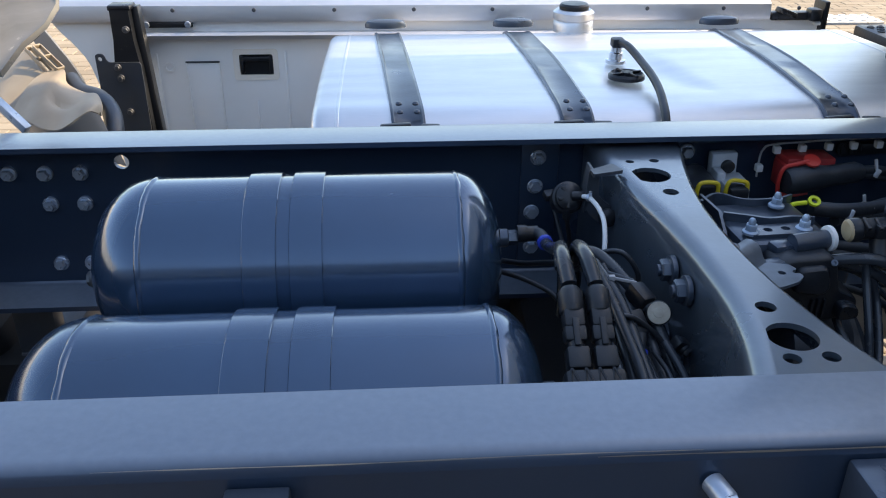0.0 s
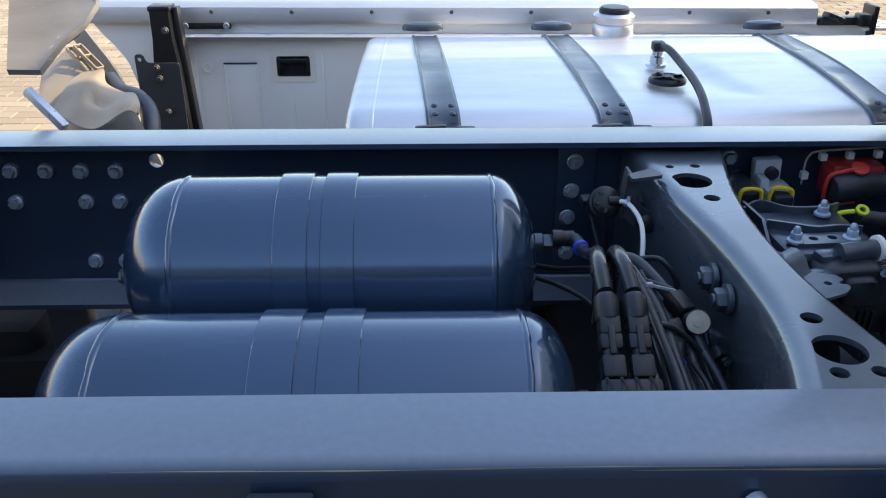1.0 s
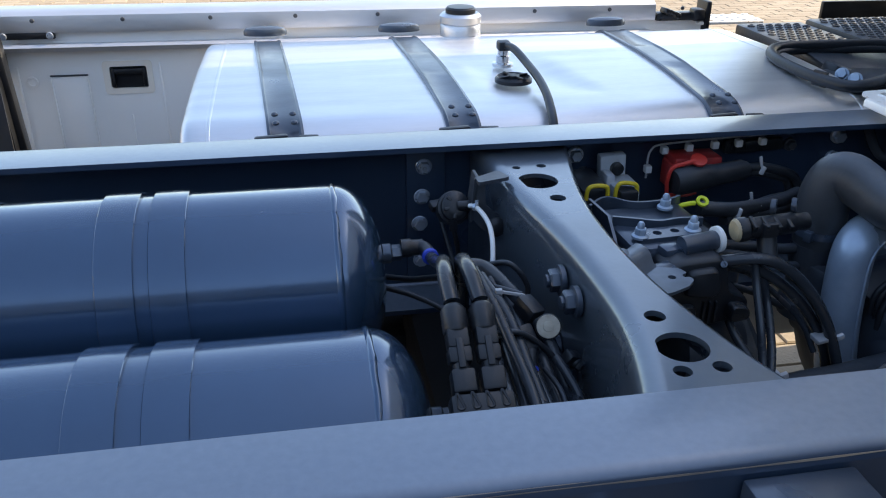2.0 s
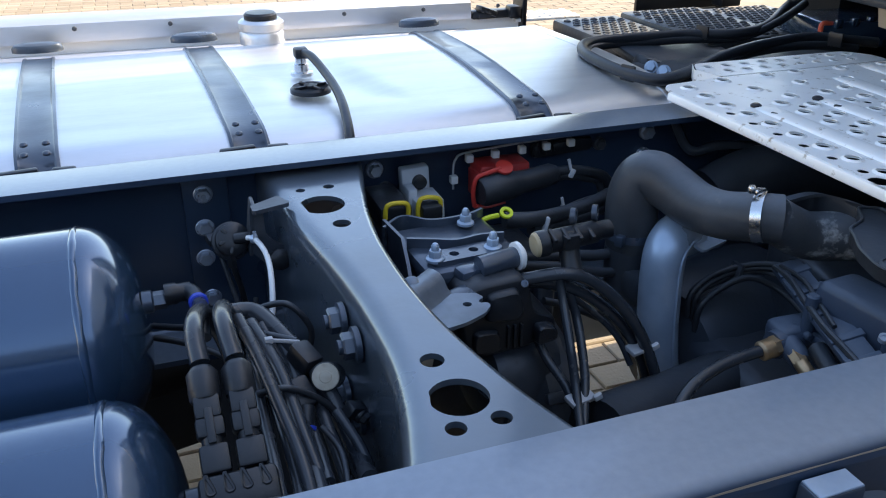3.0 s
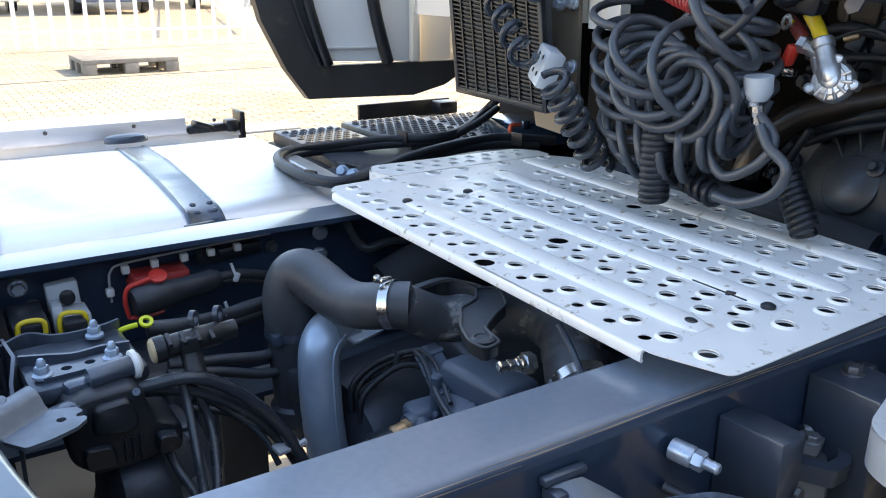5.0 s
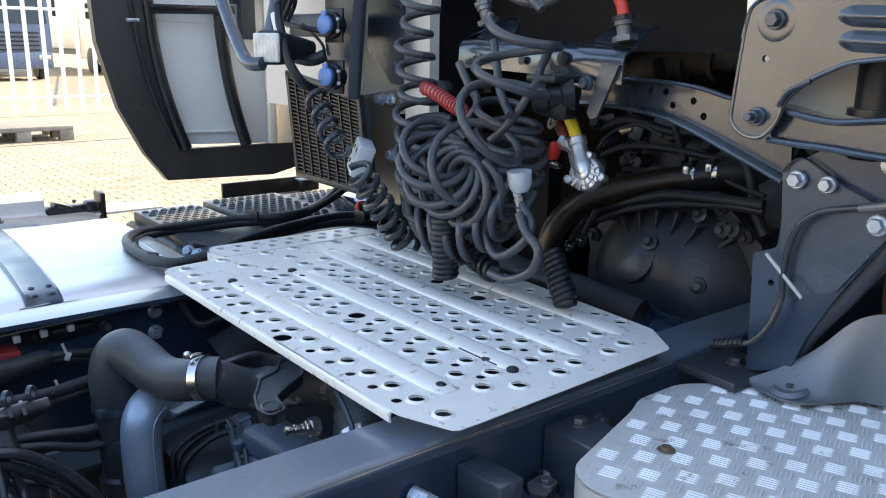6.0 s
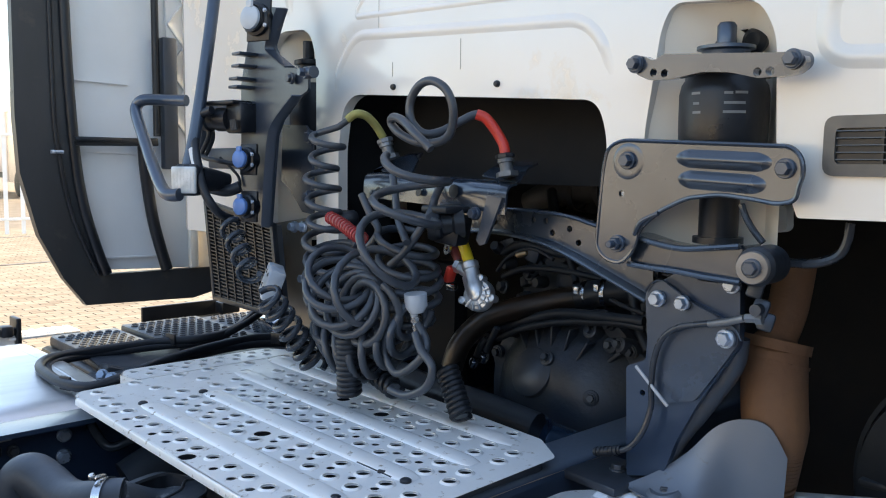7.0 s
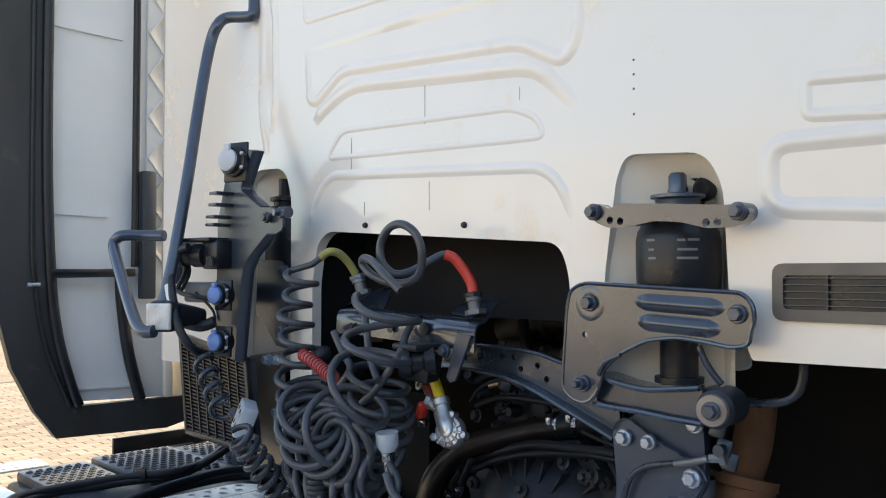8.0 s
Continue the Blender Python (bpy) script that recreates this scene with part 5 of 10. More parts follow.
for q in [(1.928, 0.200, 0.860), (1.975, 0.230, 0.851), (2.093, 0.290, 0.793)]:
    bm = bmesh.new()
    box(bm, q, (0.006, 0.014, 0.022), turn(0, 15, 0), 0.002)
    solo("cable_tie", bm, M_TIE, "grey clip round the wiring loom", "cable tie", "cable ties")

# ---- rubber elbow and steel pipe ----
elbow = thing("coolant_elbow", (2.1, 0.15, 0.8), "thick black rubber elbow hose with steel clamps", "hose")
bm = bmesh.new()
cl = [(2.067, 0.200, 0.808), (2.063, 0.200, 0.840), (2.062, 0.200, 0.878), (2.069, 0.195, 0.906), (2.079, 0.180, 0.915), (2.090, 0.150, 0.907), (2.099, 0.110, 0.898), (2.110, 0.070, 0.900), (2.130, 0.034, 0.909), (2.152, 0.016, 0.910)]
pts = spline(cl, 8)
sweep(bm, pts, 0.036, 36, False, [0.0365 - 0.006 * min(1.0, max(0.0, (i / (len(pts) - 1) - 0.35) / 0.4)) for i in range(len(pts))])
part("hose", bm, M_ELBOW, elbow)
bm = bmesh.new()
ax = Vector(cl[-1]) - Vector(cl[-3])
c = Vector([(2.133, 0.030, 0.911)][0])
band_on(bm, c, ax, 0.0306, 0.013, 0.0016, 36)
box(bm, c + Vector((-0.010, 0, 0.035)), (0.02, 0.009, 0.007), turn(0, 5, 20), 0.002)
lathe(bm, [(0.005, 0), (0.005, 0.006), (0.0035, 0.008)], c + Vector((-0.02, 0, 0.035)), (-0.2, 0, 1), 12)
part("clamp", bm, M_CHROME, elbow, "shiny steel worm clamp")
bm = bmesh.new()
c2 = Vector([(2.063, 0.200, 0.829)][0])
band_on(bm, c2, (0, 0, 1), 0.0368, 0.011, 0.0012, 36)
box(bm, c2 + Vector((-0.03, -0.024, 0.0)), (0.014, 0.012, 0.016), turn(0, 0, 30), 0.002)
part("clamp", bm, M_STRAP, elbow, "dull steel worm clamp")
bm = bmesh.new()
lathe(bm, [(0.034, 0), (0.034, 0.09), (0.04, 0.095), (0.04, 0.12)], c2 + Vector((0, 0, -0.02)), (0.05, 0, -1), 28)
box(bm, c2 + Vector((0.01, -0.03, -0.07)), (0.06, 0.04, 0.05), turn(0, 0, 20), 0.01)
box(bm, c2 + Vector((0.03, -0.02, -0.13)), (0.09, 0.07, 0.08), None, 0.015)
part("thermostat_flange", bm, M_DARK, elbow)
pipe = thing("steel_pipe", (2.07, 0.12, 0.6), "bent galvanised steel pipe standing beside the elbow", "pipe")
bm = bmesh.new()
pp = [(2.128, 0.155, 0.832), (2.100, 0.145, 0.842), (2.076, 0.132, 0.822), (2.071, 0.125, 0.758), (2.074, 0.120, 0.687), (2.084, 0.110, 0.602), (2.100, 0.100, 0.531)]
sweep(bm, spline(pp, 8), 0.029, 28)
part("pipe", bm, M_GALV, pipe)
bm = bmesh.new()
plate(bm, round_poly([(-0.03, -0.02), (0.03, -0.02), (0.045, 0.0), (0.03, 0.02), (-0.03, 0.02)], 0.008), [ring_of((0.032, 0), 0.004, n=10)], turn(15, 0, 20), 0.004, Vector(pp[0]) + Vector((0.012, -0.02, 0.004)))
part("tab", bm, M_GALV, pipe)
bm = bmesh.new()
sweep(bm, [Vector(q) + Vector((0.008, -0.0285, 0)) for q in spline(pp[1:6], 6)], 0.0018, 6)
part("seam", bm, M_GALV, pipe)

# ---- retarder ----
ret = thing("retarder", (2.25, 0.02, 0.5), "black retarder housing with sensor block and hoses", "retarder")
bm = bmesh.new()
box(bm, (2.26, 0.06, 0.58), (0.3, 0.34, 0.26), None, 0.03, 3)
lathe(bm, [(0.06, 0), (0.11, 0.02), (0.12, 0.06), (0.12, 0.2)], (2.10, 0.16, 0.64), (0.9, 0.1, 0.05), 36)
box(bm, (2.33, 0.02, 0.76), (0.2, 0.22, 0.14), turn(0, 0, -12), 0.02, 3)
part("housing", bm, M_DARK, ret)
bm = bmesh.new()
d_ = Vector((1.0, -0.35, 0.0)).normalized()
box(bm, (2.178, -0.118, 0.838), (0.066, 0.112, 0.066), turn(0, 3, 8), 0.011, 3)
box(bm, (2.178, -0.118, 0.801), (0.078, 0.124, 0.012), turn(0, 3, 8), 0.004)
blk = part("sensor_block", bm, M_NAVY, ret, "dark blue-grey moulded block")
for dx_, dy_ in ((-0.036, 0.05), (-0.036, -0.05), (0.036, -0.05)):
    bm = bmesh.new()
    lathe(bm, [(0.008, -0.045), (0.008, 0.002), (0.006, 0.004)], Vector((2.178, -0.118, 0.850)) + turn(0, 3, 8) @ Vector((dx_, dy_, 0)), (0, 0, 1), 14)
    part("screw_post", bm, M_NAVY, blk)
for q in [(2.138, -0.172, 0.855), (2.154, -0.073, 0.855)]:
    bm = bmesh.new()
    lathe(bm, [(0.0055, -0.003), (0.0055, 0.003), (0.003, 0.003), (0.0025, 0.001), (0, 0.001)], q, (-0.3, -0.3, 1), 16)
    part("screw", bm, M_BOLT, blk)
# duct behind the clamp and bracket over it
bm = bmesh.new()
dp = [Vector(c) + ax.normalized() * 0.012, Vector((2.20, 0.02, 0.88)), Vector((2.255, -0.01, 0.885)), Vector((2.30, -0.055, 0.89)), Vector((2.30, -0.11, 0.885)), Vector((2.27, -0.16, 0.875)), Vector((2.245, -0.205, 0.865)), Vector((2.23, -0.26, 0.84))]
dpp = spline(dp, 8)
sweep(bm, dpp, 0.034, 28, False, [0.0275 + 0.0075 * min(1.0, i / 22) + (0.0012 * math.sin(i * 1.7) if i > 24 else 0.0) for i in range(len(dpp))])
part("duct", bm, mat("dirty cast pipe", (0.075, 0.08, 0.088), 0.5, 0.2, (0.05, 0.054, 0.06), 14, 0.9, 0.5, 90, 0.1, 0.0, (0.34, 0.34, 0.33), 26, 0.56, dust_toplight=0.2), ret, "dirty cast pipe bend")
bm = bmesh.new()
arm_ = round_poly([(2.252, -0.035), (2.226, -0.022), (2.205, -0.053), (2.172, -0.067), (2.162, -0.085), (2.143, -0.112), (2.129, -0.150), (2.132, -0.176), (2.156, -0.170), (2.163, -0.130), (2.195, -0.105), (2.228, -0.085)], 0.008, 4)
plate(bm, arm_, (), None, 0.014, (0, 0, 0.930))
sweep(bm, [Vector((x, y, 0.931)) for x, y in arm_], 0.0022, 8, True)
lathe(bm, [(0.0135, -0.002), (0.0135, 0.003), (0.010, 0.005), (0.009, 0.0035), (0, 0.0035)], (2.1435, -0.155, 0.930), (0, 0, 1), 24)
# raised lip that runs behind the pipe
lip_ = spline([(2.158, 0.050, 0.918), (2.185, 0.048, 0.924), (2.214, 0.042, 0.928), (2.228, 0.015, 0.930), (2.236, -0.015, 0.930)], 5)
loft(bm, [[q + Vector((0, 0.002, -0.04)), q + Vector((0, 0.0, -0.002)), q, q + Vector((0.004, -0.012, 0.001)), q + Vector((0.004, -0.013, -0.003)), q + Vector((0.0, -0.004, -0.006)), q + Vector((0, -0.003, -0.04))] for q in lip_], closed=True)
part("cover_bracket", bm, M_RUBBER, ret, "black angular cover over the pipe")
bm = bmesh.new()
lathe(bm, [(a_ * 0.78, b_ * 0.85) for a_, b_ in [(0.012, 0), (0.012, 0.008), (0.0095, 0.009), (0.0095, 0.014), (0.0075, 0.0145), (0.0075, 0.02), (0.0088, 0.0205), (0.0088, 0.026), (0.0068, 0.027), (0.0068, 0.034), (0.0085, 0.035), (0.0085, 0.04), (0.005, 0.041), (0.005, 0.036), (0, 0.036)]], (2.188, -0.172, 0.898), (-1, 0.05, 0.12), 20)
lathe(bm, [(0.0125, 0), (0.0125, 0.012)], (2.199, -0.172, 0.897), (-1, 0.05, 0.12), 6)
part("quick_coupling", bm, M_CHROME, ret, "bright steel quick coupling")
bm = bmesh.new()
q = Vector(dp[6])
axd = Vector(dp[7]) - Vector(dp[5])
band_on(bm, q, axd, 0.038, 0.014, 0.0015, 36)
box(bm, q + Vector((-0.036, -0.012, -0.03)), (0.012, 0.012, 0.02), None, 0.003)
part("clamp", bm, M_CHROME, ret, "wide bright hose clamp")
bm = bmesh.new()
sweep(bm, spline([Vector(dp[5]) + axd * 0.12, Vector(dp[6]), Vector(dp[7]), Vector((2.225, -0.31, 0.79)), Vector((2.22, -0.34, 0.7))], 6), 0.0375, 24)
part("hose_end", bm, M_ELBOW, ret)
bm = bmesh.new()
lathe(bm, [(0.018, 0), (0.02, 0.004), (0.02, 0.03), (0.015, 0.034), (0, 0.034)], (2.232, -0.14, 0.815), (-0.6, -0.6, 0.5), 24)
for k_ in range(12):
    box(bm, Vector((2.222, -0.15, 0.823)) + frame_to((-0.6, -0.6, 0.5)) @ Vector((0.021 * math.cos(k_ * 0.5236), 0.021 * math.sin(k_ * 0.5236), 0.002)), (0.004, 0.004, 0.024), frame_to((-0.6, -0.6, 0.5)), 0.001)
part("round_plug", bm, M_BLACK, ret)
# brass unions with pipes
for at, way, nm in (((2.103, -0.068, 0.792), (-1, -0.05, -0.12), "brass"), ((2.108, -0.094, 0.790), (-0.1, -0.85, -0.25), "brass")):
    bm = bmesh.new()
    k = 1.0 if at[1] > -0.08 else 0.72
    lathe(bm, [(0.013 * k, -0.006), (0.013 * k, 0.010)], at, way, 6)
    lathe(bm, [(0.0115 * k, 0.008), (0.012 * k, 0.012), (0.012 * k, 0.024), (0.009 * k, 0.027)], at, way, 20)
    part("union", bm, M_BRASS, ret, "brass union nut")
bm = bmesh.new()
tube(bm, [(2.085, -0.069, 0.790), (2.060, -0.070, 0.789), (2.020, -0.074, 0.786), (1.975, -0.087, 0.778), (1.940, -0.108, 0.764), (1.915, -0.135, 0.745), (1.90, -0.16, 0.72)], 0.0072, 8, 12)
part("hose", bm, M_HOSE, ret)
bm = bmesh.new()
tube(bm, [(2.106, -0.115, 0.785), (2.104, -0.135, 0.778), (2.102, -0.16, 0.765), (2.10, -0.19, 0.74)], 0.005, 6, 10)
part("hose", bm, M_HOSE, ret)
bm = bmesh.new()
box(bm, (2.143, -0.058, 0.795), (0.075, 0.042, 0.036), turn(0, -4, -8), 0.010, 3)
lathe(bm, [(0.017, 0), (0.020, 0.008), (0.017, 0.04)], (2.14, -0.062, 0.794), (-1, -0.05, -0.12), 22)
lathe(bm, [(0.013, 0), (0.014, 0.02), (0.011, 0.03)], (2.115, -0.07, 0.794), (-0.1, -0.85, -0.25), 18)
lathe(bm, [(0.012, 0), (0.012, 0.03), (0.010, 0.034)], (2.15, -0.07, 0.80), (0.1, -0.9, -0.1), 18)
for dz_ in (-0.012, 0.012):
    lathe(bm, [(0.005, 0), (0.005, 0.006), (0.003, 0.008)], (2.13, -0.08, 0.795 + dz_), (-0.2, -1, 0.1), 10)
part("valve_block", bm, M_NAVY, ret)
bm = bmesh.new()
a, b = Vector((2.176, 0.02, 0.843)), Vector((2.112, -0.195, 0.826))
box(bm, (a + b) / 2 + Vector((0, 0, 0.0)), (0.035, 0.012, (b - a).length), frame_to(b - a) @ turn(0, 0, 20), 0.003)
for f in (0.12, 0.3, 0.5, 0.72, 0.9):
    box(bm, a.lerp(b, f) + Vector((0.0, 0, 0.003)), (0.038, 0.012, 0.012), frame_to(b - a) @ turn(0, 0, 20), 0.002)
part("cable_channel", bm, M_NAVY, ret)
bm = bmesh.new()
tube(bm, [(2.160, 0.020, 0.842), (2.150, -0.020, 0.846), (2.134, -0.065, 0.842), (2.120, -0.11, 0.838), (2.112, -0.15, 0.835), (2.108, -0.18, 0.83)], 0.004, 6, 8)
tube(bm, [(2.165, 0.015, 0.845), (2.158, -0.03, 0.850), (2.140, -0.08, 0.846), (2.125, -0.12, 0.842)], 0.003, 6, 8)
rod(bm, (2.13, -0.10, 0.80), (2.10, -0.19, 0.785), 0.011, 14)
part("lead", bm, M_RUBBER, ret)
bundle("cable_coil", [
    [(2.110, 0.110, 0.730), (2.112, 0.110, 0.766), (2.144, 0.110, 0.789), (2.190, 0.100, 0.801), (2.214, 0.070, 0.811), (2.220, 0.050, 0.805)],
    [(2.120, 0.110, 0.718), (2.120, 0.110, 0.759), (2.150, 0.110, 0.781), (2.190, 0.100, 0.795), (2.213, 0.070, 0.804), (2.219, 0.050, 0.797)],
    [(2.123, 0.120, 0.708), (2.123, 0.120, 0.749), (2.152, 0.115, 0.771), (2.197, 0.105, 0.785), (2.211, 0.070, 0.797), (2.232, 0.040, 0.781)],
    [(2.119, 0.100, 0.710), (2.121, 0.100, 0.746), (2.148, 0.100, 0.770), (2.188, 0.090, 0.787), (2.220, 0.060, 0.774), (2.220, 0.000, 0.759), (2.205, -0.060, 0.752), (2.168, -0.120, 0.764)],
], [0.0042, 0.004, 0.0036, 0.0046], M_RUBBER, "black cables looped over the retarder with ties", "cable")
bm = bmesh.new()
q = [(2.177, 0.105, 0.790)][0]
box(bm, q, (0.006, 0.02, 0.026), turn(0, 10, 0), 0.001)
solo("cable_tie", bm, M_DARK, "dark cable tie round the looped cables", "cable tie", "cable ties")
# propeller shaft and axle parts under the frame
shaft = thing("propeller_shaft", (1.4, -0.02, 0.5), "dark propeller shaft running back under the tanks", "shaft")
bm = bmesh.new()
lathe(bm, [(0.055, 0), (0.055, 0.9)], (1.75, -0.05, 0.52), (-1, 0.0, -0.04), 28)
lathe(bm, [(0.09, 0), (0.09, 0.03), (0.06, 0.06)], (1.78, -0.05, 0.525), (-1, 0, 0), 28)
part("tube", bm, M_DARK, shaft)
bm = bmesh.new()
tube(bm, [(1.884, -0.050, 0.703), (1.935, -0.030, 0.694), (2.022, 0.000, 0.677), (2.119, 0.030, 0.666), (2.236, 0.060, 0.654)], 0.045, 6, 24)
part("sleeve", bm, M_RUBBER, shaft)
# strip behind the catwalk edge and big duct at the far rail
bm = bmesh.new()
tube(bm, [(2.211, -0.200, 0.951), (2.211, -0.220, 0.933), (2.208, -0.240, 0.916), (2.195, -0.260, 0.910)], 0.0038, 6, 8)
solo("cable_strap", bm, M_STRAP, "grey strap hanging under the catwalk", "strap")
bm = bmesh.new()
tube(bm, [(2.230, 0.360, 0.924), (2.247, 0.350, 0.887), (2.263, 0.340, 0.877), (2.300, 0.330, 0.886), (2.369, 0.320, 0.878), (2.415, 0.300, 0.858)], 0.0085, 7, 12)
solo("air_line", bm, M_HOSE, "black air line under the catwalk edge", "hose")
bm = bmesh.new()
sweep(bm, spline([(2.28, 0.30, 0.80), (2.36, 0.29, 0.83), (2.5, 0.26, 0.83), (2.8, 0.2, 0.82)], 6), 0.06, 24)
solo("air_duct", bm, M_RUBBER, "thick black air duct under the catwalk", "duct")

# ---- cab ----
CX = 2.672
M_STAIN = mat("dirt", (0.5, 0.46, 0.4), 0.7, 0.0, None, 30, 0.6)
M_LINER = mat("recess liner", (0.9, 0.84, 0.73), 0.35, 0.0, (0.85, 0.78, 0.67), 5, 0.8, 0.03, 60, 0.06, 0.1, (0.4, 0.34, 0.26), 16, 0.68)
cab = thing("cab", (3.6, -0.2, 1.25), "white truck cab seen from behind, with pressed ribs", "cab")
outline = [(-1.33, 1.345), (-0.70, 1.335), (-0.69, 1.36), (-0.673, 1.372), (-0.664, 1.552), (-0.640, 1.597), (-0.522, 1.606), (-0.506, 1.575), (-0.486, 1.44), (-0.480, 1.29),
           (-0.428, 1.29), (-0.424, 1.44), (-0.405, 1.487), (0.165, 1.524), (0.200, 1.50), (0.216, 1.42), (0.216, 1.22), (0.292, 1.22), (0.292, 1.60), (0.31, 1.648), (0.335, 1.664), (0.42, 1.668), (0.465, 1.64), (0.475, 1.22),
           (0.87, 1.22), (0.87, 2.80), (-1.33, 2.80)]
rad = [0.01, 0.004, 0.004, 0.004, 0.02, 0.034, 0.022, 0.02, 0.02, 0.0, 0.0, 0.03, 0.03, 0.03, 0.02, 0.02, 0.0, 0.0, 0.02, 0.03, 0.02, 0.02, 0.03, 0.0, 0.0, 0.05, 0.05]
bm = bmesh.new()
plate(bm, [(-y, z) for y, z in round_poly(outline, rad, 5)], (), turn(90, 0, -90), 0.022, (CX, 0, 0))
part("rear_wall", bm, M_WHITE, cab, "glossy white rear wall with faint dirt streaks and painted warm reflections")
# rounded corner and the cab's sides, roof and floor
bm = bmesh.new()
corner = [(CX, 0.87), (CX + 0.008, 0.895), (CX + 0.03, 0.915), (CX + 0.07, 0.925), (4.6, 0.93)]
loft(bm, [[(x, y, z) for x, y in corner] for z in (1.22, 2.80)])
thicken(bm, 0.01)
part("side_wall", bm, M_WHITE, cab)
bm = bmesh.new()
corner = [(CX, -1.33), (CX + 0.02, -1.36), (CX + 0.07, -1.38), (4.6, -1.38)]
loft(bm, [[(x, y, z) for x, y in corner] for z in (1.345, 2.80)])
thicken(bm, 0.01)
part("side_wall", bm, M_WHITE, cab)
bm = bmesh.new()
box(bm, (3.64, -0.22, 2.83), (1.94, 2.3, 0.07), None, 0.03)
part("roof", bm, M_WHITE, cab)
# floor and front wall, out of view, in the near-black shade colour
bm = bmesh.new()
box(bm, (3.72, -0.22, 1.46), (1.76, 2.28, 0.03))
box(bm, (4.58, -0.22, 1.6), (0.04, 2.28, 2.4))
part("floor", bm, M_SHADE, cab)
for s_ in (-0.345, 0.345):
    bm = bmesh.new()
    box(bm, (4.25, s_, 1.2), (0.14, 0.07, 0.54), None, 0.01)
    part("front_mount", bm, M_SHADE, cab)


def bead(pts, r=0.0045, closed=False, rr=0.03):
    """A low, soft rib pressed into the rear wall, given by (across, up) points."""
    q = [(-y, z) for y, z in pts]
    path = round_poly(q, rr, 8) if closed else [q[0]] + round_poly(q, rr, 8)[9 * 1:-9] + [q[-1]]
    k = len(path)
    wide = r * 1.9
    rows = []
    for i, p in enumerate(path):
        a = Vector(path[(i - 1) % k] if closed or i else path[0])
        b = Vector(path[(i + 1) % k] if closed or i < k - 1 else path[-1])
        t = (b - a).normalized()
        w = Vector((-t.y, t.x))
        fade = 1.0 if closed else min(1.0, 0.15 + 0.4 * min(i, k - 1 - i))
        rows.append([(CX + 0.0006 - r * 0.62 * fade * (0.5 + 0.5 * math.cos(math.pi * u)), -(p[0] + w.x * wide * u), p[1] + w.y * wide * u) for u in (-1, -0.8, -0.55, -0.3, 0, 0.3, 0.55, 0.8, 1)])
    if closed:
        rows.append(rows[0])
    bm = bmesh.new()
    loft(bm, rows)
    part("pressed_rib", bm, M_WHITE, cab)


bead([(0.222, 1.53), (0.217, 1.571), (0.165, 1.634), (-0.372, 1.602), (-0.408, 1.575), (-0.43, 1.52)], 0.007, False, 0.035)
bead([(0.157, 1.680), (0.121, 1.717), (-0.313, 1.70), (-0.364, 1.679), (-0.379, 1.648), (-0.30, 1.65), (0.157, 1.668)], 0.0045, True, 0.02)
bead([(0.21, 1.745), (0.185, 1.765), (0.095, 1.802), (-0.331, 1.762), (-0.37, 1.752), (-0.435, 1.688)], 0.0105, False, 0.05)
bead([(0.237, 1.896), (0.228, 1.795), (0.203, 1.785), (0.12, 1.835), (-0.33, 1.80), (-0.375, 1.776), (-0.418, 1.755), (-0.441, 1.791), (-0.443, 1.95)], 0.0085, False, 0.03)
bead([(0.235, 1.90), (-0.05, 1.895), (-0.42, 1.88)], 0.009, False, 0.05)
bead([(0.25, 2.01), (0.245, 1.957), (-0.1, 1.945), (-0.43, 1.93)], 0.005, False, 0.015)
bead([(-0.768, 1.669), (-0.768, 1.626), (-1.1, 1.598), (-1.1, 1.643)], 0.006, True, 0.012)
bead([(-0.723, 1.598), (-0.724, 1.52), (-1.15, 1.49), (-1.15, 1.592)], 0.009, True, 0.03)
bead([(0.405, 2.4), (0.405, 1.80), (0.385, 1.70)], 0.011, False, 0.05)
bead([(0.375, 2.05), (0.355, 2.0), (0.352, 1.80), (0.37, 1.74)], 0.009, False, 0.04)
bead([(-0.56, 2.3), (-0.565, 1.62)], 0.007, False, 0.02)
for y, z0, z1 in ((0.05, 1.55, 1.575), (-0.126, 1.55, 1.60), (-0.115, 1.70, 1.77), (-0.33, 1.71, 1.73), (0.09, 1.64, 1.70)):
    bm = bmesh.new()
    box(bm, (CX - 0.0004, y, (z0 + z1) / 2), (0.001, 0.0009, z1 - z0))
    part("dirt_streak", bm, M_STAIN, cab)
for p in ((0.046, 1.531), (-0.211, 1.521)):
    bm = bmesh.new()
    lathe(bm, [(0.0055, 0), (0.0055, 0.003), (0.004, 0.006), (0, 0.007)], (CX, *p), (-1, 0, 0), 18)
    part("stud", bm, M_BLACK, cab, "black rubber stud")
for z in (1.735, 1.715, 1.695, 1.66):
    bm = bmesh.new()
    lathe(bm, [(0.0019, 0), (0, 0.0009)], (CX, -0.535, z), (-1, 0, 0), 10)
    part("rivet", bm, M_DBOLT, cab)
# vent
bm = bmesh.new()
plate(bm, [(-y, z) for y, z in round_poly([(-0.728, 1.453), (-0.728, 1.385), (-0.98, 1.385), (-0.98, 1.453)], 0.014)], [[(-y, z) for y, z in round_poly([(-0.741, 1.439), (-0.741, 1.399), (-0.965, 1.399), (-0.965, 1.439)], 0.007)]], turn(90, 0, -90), 0.012, (CX - 0.006, 0, 0))
M_SLAT = mat("slat plastic", (0.11, 0.109, 0.108), 0.35, 0.0, None, 30, 0.4)
